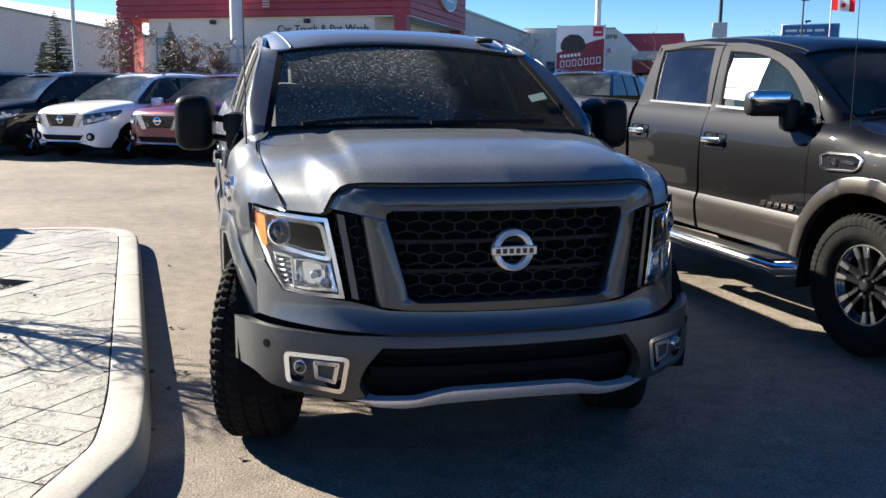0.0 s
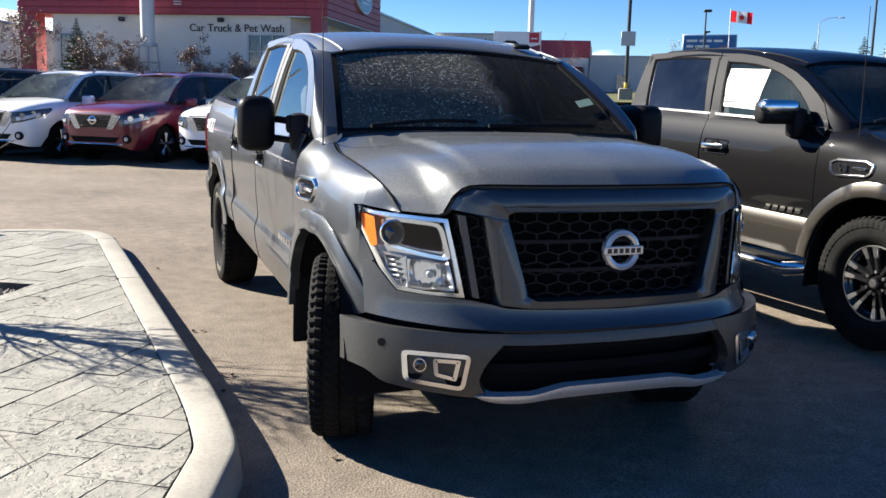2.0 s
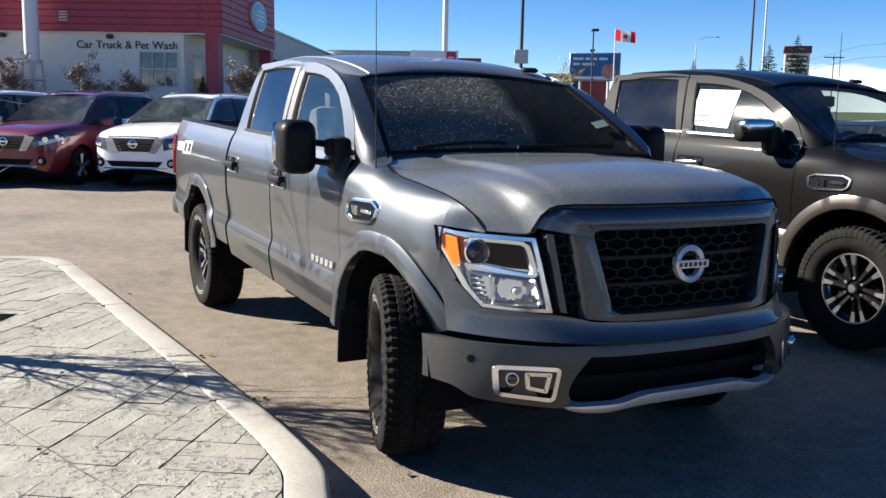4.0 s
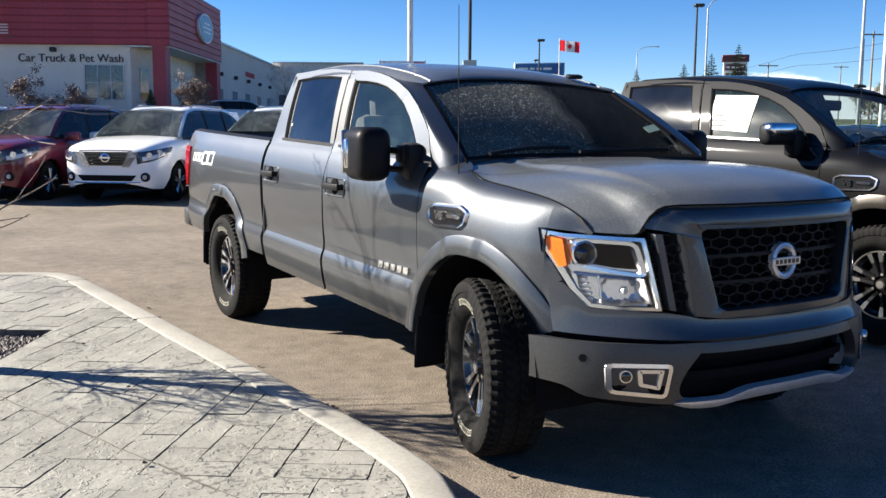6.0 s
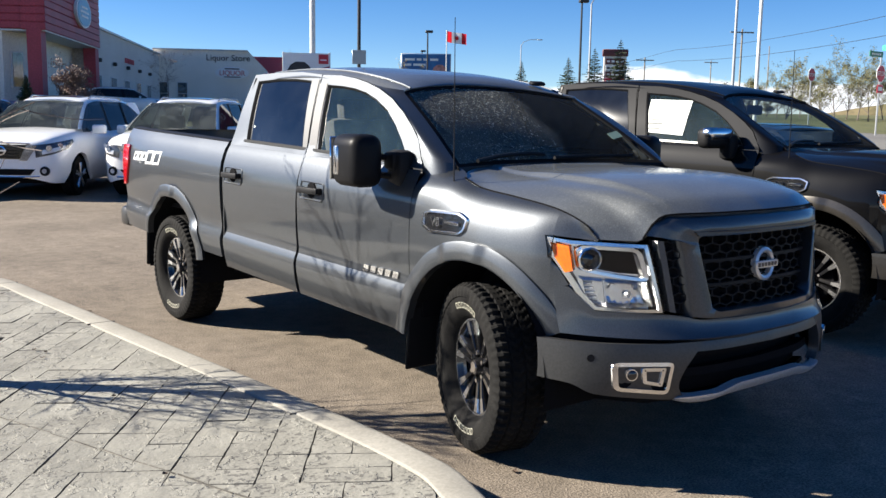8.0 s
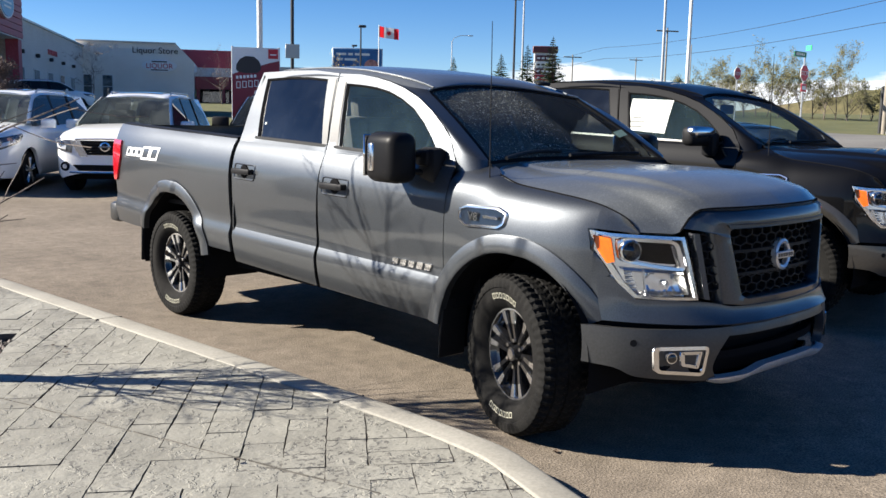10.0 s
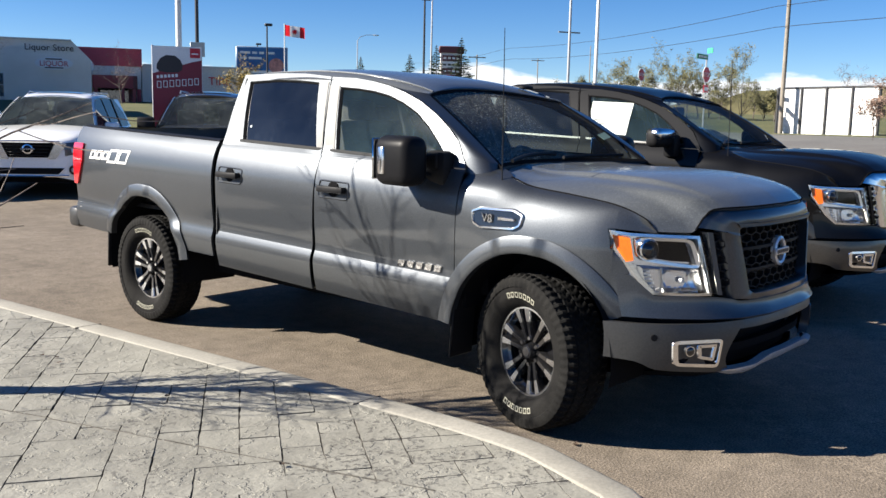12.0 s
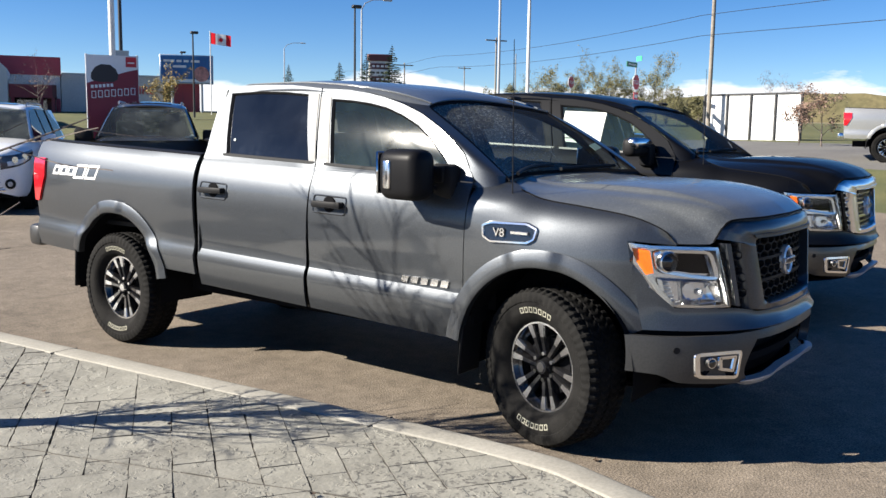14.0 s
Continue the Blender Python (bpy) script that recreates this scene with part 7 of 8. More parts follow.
def build_liquor():
    W = empty("liquor_store_building", "pale stucco shop with a sloped roof edge and oval sign", "building")
    g = rise(-12, 95)
    bm = bmesh.new()
    prof = [(-17.5, g - 0.5), (-6.1, g - 0.5), (-6.1, 6.8), (-7.85, 8.6), (-17.5, 8.55)]
    a_ = [bm.verts.new((x, 95.0, z)) for x, z in prof]
    b_ = [bm.verts.new((x, 125.0, z)) for x, z in prof]
    bm.faces.new(a_)
    bm.faces.new(b_[::-1])
    for k in range(5):
        bm.faces.new((a_[k], b_[k], b_[(k + 1) % 5], a_[(k + 1) % 5]))
    part("shop_wall", bm, M_CREAM, W)
    bm = bmesh.new()
    add_box(bm, -12.7, 94.95, 8.62, 9.7, 0.3, 0.14)
    part("roof_trim", bm, M_GALV, W)
    lettering("wall_lettering", "Liquor Store", 0.88, M_TXT, Matrix.Translation((-9.9, 94.95, 7.55)) @ Euler((radians(90), 0, 0)).to_matrix().to_4x4(), W, 0.03)
    bm = bmesh.new()
    add_cyl(bm, (-9.5, 94.98, 6.3), (-9.5, 94.8, 6.3), 1.0, seg=28)
    bmesh.ops.scale(bm, vec=(1.75, 1, 0.62), verts=bm.verts[:], space=Matrix.Translation((9.5, 0, -6.3)))
    sg_ = part("oval_sign", bm, M_WHITEV, W, "white oval sign with red lettering")
    lettering("sign_lettering", "LIQUOR", 0.72, M_SIGNRED, Matrix.Translation((-9.5, 94.78, 6.05)) @ Euler((radians(90), 0, 0)).to_matrix().to_4x4(), sg_, 0.01)
    bm = bmesh.new()
    add_box(bm, -9.5, 94.78, 6.72, 1.5, 0.02, 0.12)
    add_box(bm, -9.5, 94.78, 5.88, 1.7, 0.02, 0.10)
    part("sign_bars", bm, M_TXT, sg_)
    for a in (-16.6, -14.6):
        window_unit(W, a - 0.5, a + 0.5, 95.0, g + 0.3, g + 2.6, 1, 2)
    W.matrix_world = at_ac(0, 0, 0)


def build_red_mall():
    W = empty("red_shop_building", "low shop row with dark red fascia and pale walls", "building")
    g = rise(0, 105)
    wall_box("red_fascia", -12.0, -1.1, 104.0, 125, 6.7, 8.65, M_REDSIDE, W)
    wall_box("fascia_wall", -11.8, -1.2, 104.1, 124, g - 0.5, 6.7, M_WALLW, W)
    wall_box("red_base", -1.68, -1.25, 103.9, 104.2, g - 0.3, g + 1.35, M_REDSIDE, W)
    wall_box("canopy_roof", -6.05, -1.7, 96.6, 104.0, 5.4, 5.85, M_WALLW, W)
    wall_box("canopy_fascia", -6.05, -2.1, 96.2, 96.6, 4.1, 5.4, M_SIGNDRK, W)
    wall_box("canopy_side", -2.1, -1.7, 96.2, 104.0, 4.1, 5.4, M_MAROON, W)
    wall_box("porch_wall", -2.6, -1.8, 99.0, 104.0, g - 0.5, 4.1, M_MAROON, W)
    for a in (-5.9, -3.3, -2.2):
        wall_box("canopy_post", a, a + 0.32, 96.3, 96.6, g - 0.5, 4.1, M_SIGNDRK, W)
    wall_box("dark_shopfront", -6.0, -2.6, 101.0, 101.2, g - 0.5, 5.2, M_WINDOW, W)
    wall_box("pale_wall", -1.1, 9.6, 105.0, 125, g - 0.5, 6.9, M_WALLW, W)
    wall_box("roof_trim", -1.0, 12.5, 104.9, 125.2, 6.9, 7.1, M_GALV, W)
    wall_box("dark_red_shop", 10.4, 13.6, 104.6, 125, g - 0.5, 6.3, M_SIGNDRK, W)
    window_unit(W, 2.0, 3.6, 105.0, g + 0.3, g + 2.0, 1, 1)
    lettering("wall_lettering", "TIRE", 1.3, M_SIGNRED, Matrix.Translation((7.4, 104.9, 5.0)) @ Euler((radians(90), 0, 0)).to_matrix().to_4x4(), W, 0.03)
    W.matrix_world = at_ac(0, 0, 0)


def build_mast():
    """A stout white column on a braced steel stand."""
    P = empty("sign_mast", "white steel column on a braced stand before the car wash", "mast")
    cyl("column", (0, 0, 3.0), (0, 0, 12.0), 0.42, M_POLEW, P, seg=20)
    cyl("collar", (0, 0, 2.86), (0, 0, 3.02), 0.55, M_GALV, P, seg=20)
    cyl("core", (0, 0, -0.3), (0, 0, 2.9), 0.16, M_POLEW, P, seg=14)
    foot = [(0.62 * math.cos(a), 0.62 * math.sin(a)) for a in (0.5, 2.07, 3.64, 5.21)]
    for k, (x, y) in enumerate(foot):
        cyl("leg", (x * 1.25, y * 1.25, -0.3), (x * 0.8, y * 0.8, 2.9), 0.05, M_GALV, P, seg=8)
        x2, y2 = foot[(k + 1) % 4]
        for z in (0.7, 1.9):
            cyl("brace", (x * 1.1, y * 1.1, z), (x2 * 1.1, y2 * 1.1, z), 0.03, M_GALV, P, seg=6)
        cyl("brace", (x * 1.1, y * 1.1, 0.7), (x2, y2, 1.9), 0.025, M_GALV, P, seg=6)
    P.matrix_world = at_ac(-26.5, 47.9)


build_carwash()
build_mast()
build_long_hall()
build_liquor()
build_red_mall()


# ---- signs, poles, flag, wires ----
def pole(name, label, a, c, h, r, mat, r2=None, cat="pole", dz=0.0):
    P = empty(name, label, cat)
    cyl("shaft", (0, 0, -0.3), (0, 0, h), r, mat, P, r2=r2 or r, seg=14)
    P.matrix_world = at_ac(a, c, dz)
    return P


EYE14 = Vector((-4.787, -2.232, 1.583))


def toward(az, dist):
    """Row coordinates of a spot seen from the walk's end at a compass angle from +y and a distance."""
    p = Vector((EYE14.x + dist * math.sin(radians(az)), EYE14.y + dist * math.cos(radians(az)), 0))
    return p.dot(ROW_A), p.dot(ROW_C)


P = pole("flag_pole", "tall white painted pole at the back of the lot", -1.45, 19.3, 11.0, 0.072, M_POLEW)
P = pole("lamp_pole", "tall black pole with a small grey sign box", 2.1, 64.0, 18.0, 0.13, M_POLEB)
box("sign_box", (0, -0.2, 4.3), (1.0, 0.16, 1.0), M_GALV, P, 0.01)
box("warning_band", (0, 0, 1.0), (0.26, 0.26, 0.55), M_YELLOW, P, 0.08)
box("footing", (0, 0, 0.2), (1.0, 1.0, 1.2), M_KERB, P, 0.05)

# banner by the white pole
B = empty("banner", "white and dark red banner with a black car shape", "banner")
box("banner_sheet", (0, 0, 2.05), (1.28, 0.03, 2.3), M_WHITEV, B)
bm = bmesh.new()
bm.faces.new([bm.verts.new((x, -0.019, z)) for x, z in ((-0.63, 0.95), (0.63, 0.95), (0.63, 2.88), (0.36, 2.82), (0.10, 2.74), (-0.20, 2.66), (-0.63, 2.52))])
part("red_field", bm, M_SIGNDRK, B)
bm = bmesh.new()
pts = [(-0.53, 2.64), (-0.52, 2.76), (-0.43, 2.90), (-0.28, 2.98), (-0.05, 2.97), (0.08, 2.87), (0.14, 2.74), (0.12, 2.62), (0.02, 2.56), (-0.30, 2.55), (-0.47, 2.58)]
bm.faces.new([bm.verts.new((x, -0.023, z)) for x, z in pts])
part("car_shape", bm, M_SIGNBLK, B)
box("corner_patch", (0.46, -0.022, 3.05), (0.26, 0.008, 0.24), M_SIGNRED, B)
box("patch_bar", (0.46, -0.028, 3.03), (0.17, 0.004, 0.03), M_WHITEV, B)
for k in range(6):
    box("letter_block", (-0.50 + 0.095 * k, -0.024, 2.44 + 0.009 * k), (0.065, 0.006, 0.075), M_WHITEV, B)
for k in range(7):
    # thin outlined blocks, each two uprights and two bars
    x, z = -0.47 + 0.16 * k, 2.25 + 0.016 * k
    bm = bmesh.new()
    for dx, dz, w, h in ((-0.047, 0, 0.018, 0.17), (0.047, 0, 0.018, 0.17), (0, 0.076, 0.112, 0.018), (0, -0.076, 0.112, 0.018)):
        add_box(bm, x + dx, -0.024, z + dz, w, 0.006, h)
    part("letter_block", bm, M_WHITEV, B)
for x in (-0.62, 0.62):
    cyl("post", (x, 0.04, -0.2), (x, 0.04, 3.22), 0.03, M_GALV, B)
B.matrix_world = at_ac(-1.6, 17.25) @ Matrix.Diagonal((0.85, 1, 0.90, 1))

# billboard
a, c = toward(37.96, 108)
B = empty("billboard", "blue billboard on posts beyond the lot", "billboard")
box("board", (0, 0, 7.2), (5.6, 0.25, 3.0), M_SIGNBLU, B, 0.03)
box("board_frame", (0, 0.1, 7.2), (5.8, 0.2, 3.2), M_GALV, B, 0.03)
for z, widths in ((8.1, (1.15, 0.55, 0.55, 0.95)), (7.5, (0.75, 1.45))):
    x = -2.45
    for w in widths:
        box("letter_block", (x + w / 2, -0.14, z), (w, 0.02, 0.26), M_WHITEV, B)
        x += w + 0.22
bm = bmesh.new()
add_cyl(bm, (1.6, -0.13, 6.7), (1.6, -0.16, 6.7), 0.85, seg=18)
part("picture_patch", bm, plain_mat("pinkish_print", (0.45, 0.20, 0.17), 0.5, amount=0.5, fine=3.0), B)
box("lower_band", (0, -0.14, 5.95), (5.4, 0.02, 0.35), M_WHITEV, B)
for x in (-1.6, 1.6):
    cyl("post", (x, 0.3, -0.3), (x, 0.3, 6.0), 0.16, M_GALV, B)
B.matrix_world = at_ac(a, c, 7.8 - 7.2 - rise(a, c), -8)

# flag
a, c = toward(39.35, 92)
F = empty("flag_pole", "white pole flying a red and white maple leaf flag", "flag pole")
cyl("shaft", (0, 0, -0.3), (0, 0, 7.9), 0.05, M_POLEW, F, seg=8)
def flagp(u0, u1):
    return lambda u, v: (0.05 + 1.9 * (u0 + (u1 - u0) * u), 0.16 * math.sin(5.5 * (u0 + (u1 - u0) * u)), 6.75 + 1.05 * v - 0.25 * (u0 + (u1 - u0) * u))
fl = sheet("flag_white", flagp(0.25, 0.75), 7, 3, M_FLAGW, F, "", 0.01, out=(0, -1, 0))
sheet("flag_red", flagp(0, 0.25), 5, 3, M_FLAGR, F, "", 0.01, out=(0, -1, 0))
sheet("flag_red", flagp(0.75, 1.0), 5, 3, M_FLAGR, F, "", 0.01, out=(0, -1, 0))
bm = bmesh.new()
leaf = []
for k in range(22):
    r = (0.36, 0.16)[k % 2] * (1 if 3 < k < 19 else 0.8)
    ang = math.pi / 2 + 2 * math.pi * k / 22
    leaf.append((1.0 + r * math.cos(ang), 0.16 * math.sin(5.5 * 0.5) - 0.09, 7.15 + r * math.sin(ang)))
bm.faces.new([bm.verts.new(v) for v in leaf])
part("maple_leaf", bm, M_FLAGR, F)
F.matrix_world = at_ac(a, c, 0, 0)


def high(az, dist, el):
    """Height over the ground of a point at that slope from the eye."""
    a, c = toward(az, dist)
    return EYE14.z + el * dist - rise(a, c)


def lamp_post(label, az, dist, h, arm=0.0, mat=None, head=True, box_h=None):
    a, c = toward(az, dist)
    P = pole("street_lamp", label, a, c, h, 0.09, mat or M_POLEB, 0.06, "street lamp")
    if arm:
        pts = [(0, 0, h), (arm * 0.15, 0, h + 0.45), (arm * 0.5, 0, h + 0.75), (arm, 0, h + 0.8)]
        tube("arm", pts, 0.04, mat or M_GALV, P, 6)
        box("lamp_head", (arm + 0.25, 0, h + 0.78), (0.7, 0.26, 0.12), M_GALV, P, 0.04)
    elif head:
        box("lamp_head", (0.12, 0, h + 0.1), (0.62, 0.4, 0.2), M_POLEB, P, 0.04)
    return P


lamp_post("black lamp post with a box head beyond the lot", 38.35, 78, high(38.35, 78, 0.094))
lamp_post("black lamp post with a box head behind the billboard", 37.7, 110, high(37.7, 110, 0.074))
lamp_post("tall black lamp post with a box head at the road", 47.97, 62, high(47.97, 62, 0.126))
lamp_post("tall grey street lamp with a curved arm at the road", 48.38, 70, high(48.38, 70, 0.125), 1.8, M_GALV)
lamp_post("small grey street lamp with a curved arm far off", 43.7, 120, high(43.7, 120, 0.082), 2.2, M_GALV)
for az, dist, h, r, mt, lb in ((56.84, 66, 14.0, 0.11, M_GALV, "tall galvanised pole beside the road"), (58.63, 48, 11.0, 0.10, M_POLEW, "tall white pole beside the road"),
                               (69.5, 47, 11.0, 0.11, M_WOODP, "weathered wooden utility pole carrying wires")):
    a, c = toward(az, dist)
    pole("utility_pole", lb, a, c, h, r, mt, r * 0.75, "pole")
for az, dist, el in ((56.65, 120, 0.098), (51.02, 150, 0.070), (54.72, 200, 0.067), (57.87, 230, 0.081)):
    a, c = toward(az, dist)
    h = high(az, dist, el)
    P = pole("utility_pole", "far wooden utility pole with a cross arm", a, c, h, 0.14, M_WOODP, 0.1, "pole")
    if el != 0.081:
        box("cross_arm", (0, 0, h - 0.4), (3.0, 0.14, 0.16), M_WOODP, P)
# wires on the near utility pole, along the road
for lift in (0.0, 0.98):
    pts = []
    for k in range(31):
        t = -3.4 + 4.4 * k / 30
        span = (t % 1.7) / 1.7 if t < 0 else t / 1.7
        x, y = EYE14.x + 43.9 - 15.1 * t, EYE14.y + 16.6 - 21.1 * t
        z = 6.3 - 0.62 * t - 0.9 * 4 * span * (1 - span) * (0.5 if t < 0 else 0.35)
        pts.append((x, y, z + lift))
    tagged(tube("overhead_wire", pts, 0.013, M_POLEB, None, 4), "thin dark overhead wire beside the road", "wire", "overhead wires")


def stop_sign(az, dist, h, street=False, turn=0):
    a, c = toward(az, dist)
    S = empty("stop_sign", "red octagonal stop sign on a steel post", "road sign")
    cyl("post", (0, 0.04, -0.3), (0, 0.04, h + (0.9 if street else 0.4)), 0.04, M_GALV, S, seg=8)
    bm = bmesh.new()
    add_cyl(bm, (0, 0.02, h), (0, 0.0, h), 0.40, seg=8)
    bmesh.ops.rotate(bm, cent=(0, 0, h), matrix=Euler((0, radians(22.5), 0)).to_matrix(), verts=bm.verts[:])
    b = part("sign_rim", bm, M_WHITEV, S)
    bm = bmesh.new()
    add_cyl(bm, (0, 0.0, h), (0, -0.006, h), 0.37, seg=8)
    bmesh.ops.rotate(bm, cent=(0, 0, h), matrix=Euler((0, radians(22.5), 0)).to_matrix(), verts=bm.verts[:])
    part("sign_face", bm, M_SIGNRED, b)
    lettering("sign_lettering", "STOP", 0.27, M_WHITEV, Matrix.Translation((0, -0.012, h - 0.09)) @ Euler((radians(90), 0, 0)).to_matrix().to_4x4(), b, 0.003)
    if street:
        box("lower_plate", (0, 0.0, h - 0.66), (0.5, 0.02, 0.36), M_SIGNRED, S)
        box("plate_bar", (0, -0.014, h - 0.66), (0.36, 0.006, 0.16), M_WHITEV, S)
        box("street_name_plate", (-0.55, 0, h + 0.82), (1.15, 0.03, 0.24), M_GREEN, S)
        for k in range(5):
            box("plate_bar", (-0.9 + 0.17 * k, -0.02, h + 0.82), (0.11, 0.006, 0.09), M_WHITEV, S)
        box("cross_plate", (0.25, 0, h + 1.15), (0.55, 0.03, 0.22), M_GREENL, S, 0, (0, 0, 50))
    S.matrix_world = at_ac(a, c, 0, turn)


stop_sign(65.19, 46, high(65.19, 46, 0.0516), True, 30)
stop_sign(61.29, 58, high(61.29, 58, 0.0513), False, 30)

# shopping plaza sign
a, c = toward(49.5, 105)
S = empty("plaza_sign", "brown plaza sign with white and red panels", "sign")
box("sign_body", (0, 0, 5.2), (3.0, 0.6, 5.0), M_WALLW, S, 0.04)
box("sign_cap", (0, 0, 7.55), (3.4, 0.8, 0.75), M_MAROON, S, 0.05)
for k, mt in enumerate((M_MAROON, M_WHITEV, M_MAROON, M_SIGNRED)):
    box("sign_panel", (0, -0.32, 6.6 - 0.72 * k), (2.5, 0.06, 0.62), mt, S)
    for q in range(4):
        box("panel_bar", (-0.9 + 0.6 * q, -0.36, 6.6 - 0.72 * k), (0.4, 0.02, 0.22), M_WHITEV if mt is not M_WHITEV else M_TXT, S)
S.matrix_world = at_ac(a, c, high(49.5, 105, 0.078) - 7.9, -14) @ Matrix.Diagonal((0.82, 1, 1, 1))

# white board fence by the road
pl, pr = ac(*toward(69.3, 48)), ac(*toward(74.7, 45))
d = pr - pl
H = empty("site_hoarding", "white board hoarding on dark steel posts", "hoarding")
for k in range(4):
    p = pl + d * (k + 0.5) / 4
    box("board", (d.length * (k + 0.5) / 4, 0, 1.21), (d.length / 4 - 0.06, 0.06, 2.30), M_HOARD, H, 0.01)
for k in range(5):
    box("post", (d.length * k / 4, -0.05, 1.0), (0.10, 0.12, 2.78), M_POLEB, H, 0.01)
box("top_rail", (d.length / 2, -0.03, 2.38), (d.length, 0.1, 0.08), M_POLEB, H)
box("bottom_rail", (d.length / 2, -0.03, 0.06), (d.length, 0.1, 0.10), M_POLEB, H)
zt = rise(pl.dot(ROW_A), pl.dot(ROW_C))
H.matrix_world = Matrix.Translation((pl.x, pl.y, zt - 0.22)) @ Euler((0, 0, math.atan2(d.y, d.x))).to_matrix().to_4x4()

# silver pickup on the road, and a dark car behind the black pickup
PAL_SILVER = dict(body=M_SILVERP, hood=M_SILVERP, low=M_CHROME, flare=M_SILVERP, sill=M_SILVERP, grille=M_CHROME, trim=M_CHROME, mesh=M_GLOSSBLK, pillar=M_GLOSSBLK, skid=M_SKID, handle=M_CHROME,
                  handle_label="chrome door handle", belt=M_TRIMG, glass=M_WS, tow=True, decal=False)
a, c = toward(79.3, 27.0)
p = ac(a, c, rise(a, c) - 0.03)
build_truck("silver pickup truck standing on the road beyond the grass", PAL_SILVER, Matrix.Translation(p) @ Euler((0, 0, radians(13))).to_matrix().to_4x4() @ Matrix.Translation((0.9, -3.55, 0)), steer=0.0, interior=False)
build_car("dark blue car parked beyond the black pickup", M_CHARP, Matrix.Translation((8.6, 2.4, 0.12)) @ Euler((0, 0, radians(-20))).to_matrix().to_4x4() @ Matrix.Diagonal((1, 1, 0.84, 1)), rails=False, group="cars beyond the pickup")
build_car("pale silver sport utility car parked before the long hall", M_WHITEP, at_ac(-10.6, 56.8, 0.0, 100), group="cars before the shops")


# car beyond the island, whose shadow falls on the paving
build_car("black sport utility car parked beyond the paved island", M_BLACKP, Matrix.Translation((-9.35, 6.62, 0)) @ Euler((0, 0, radians(-90))).to_matrix().to_4x4(), group="cars beside the island")


# ---- trees and shrubs ----
def branch_tree(name, label, pos, h, seed, mat, spread=1.0, levels=4, leaves=None, leaf_n=0, leaf_s=0.05, trunk_r=None, low=0.25, cat="tree", kid_n=(7, 10)):
    """A forked tree of tapered limbs, with loose leaves."""
    rnd = random.Random(seed)
    T = empty(name, label, cat)
    tv, tf = [], []
    tips = []

    def limb(p, d, ln, r, lv):
        pts, rad = [p], [r]
        q = p.copy()
        dd = d.normalized()
        n = 5
        for k in range(n):
            dd = (dd + Vector((rnd.uniform(-1, 1), rnd.uniform(-1, 1), rnd.uniform(-0.4, 0.7))) * 0.14).normalized()
            q = q + dd * ln / n
            pts.append(q.copy())
            rad.append(max(0.0024, r * (1 - 0.16 * (k + 1))))
            if lv == 0 or lv >= 3:
                tips.append((q.copy(), dd.copy()))
        v, f = tube_mesh(pts, rad, 7 if lv == levels else (5 if lv > 1 else 3))
        b0 = len(tv)
        tv.extend(v)
        tf.extend([tuple(i + b0 for i in g) for g in f])
        if lv <= 0:
            return
        kids = rnd.randint(3, 5) if lv < levels else rnd.randint(*kid_n)
        for k in range(kids):
            t = rnd.uniform(low if lv == levels else 0.25, 1.0)
            i = min(int(t * n), n - 1)
            base = pts[i] + (pts[i + 1] - pts[i]) * (t * n - i)
            ax = Vector((rnd.uniform(-1, 1), rnd.uniform(-1, 1), rnd.uniform(-0.1, 0.5))).normalized()
            nd = (dd * rnd.uniform(0.35, 0.9) + ax * spread).normalized()
            limb(base, nd, ln * rnd.uniform(0.42, 0.66), rad[i] * 0.55, lv - 1)

    limb(Vector((0, 0, -0.1)), Vector((0, 0, 1)), h * 0.72, trunk_r or h * 0.016, levels)
    mesh_ob("trunk", tv, tf, mat, T)
    if leaves and leaf_n:
        lv_, lf_ = [], []
        for k in range(leaf_n):
            p, d = rnd.choice(tips)
            c = p + Vector((rnd.gauss(0, 1), rnd.gauss(0, 1), rnd.gauss(0, 1))) * leaf_s * 1.6
            e1 = Vector((rnd.uniform(-1, 1), rnd.uniform(-1, 1), rnd.uniform(-1, 1))).normalized() * leaf_s
            e2 = e1.orthogonal().normalized() * leaf_s * 0.6
            b0 = len(lv_)
            lv_ += [c - e1, c + e2, c + e1, c - e2]
            lf_.append((b0, b0 + 1, b0 + 2, b0 + 3))
        mesh_ob("crown", lv_, lf_, leaves, T, smooth=False)
    T.matrix_world = pos
    return T


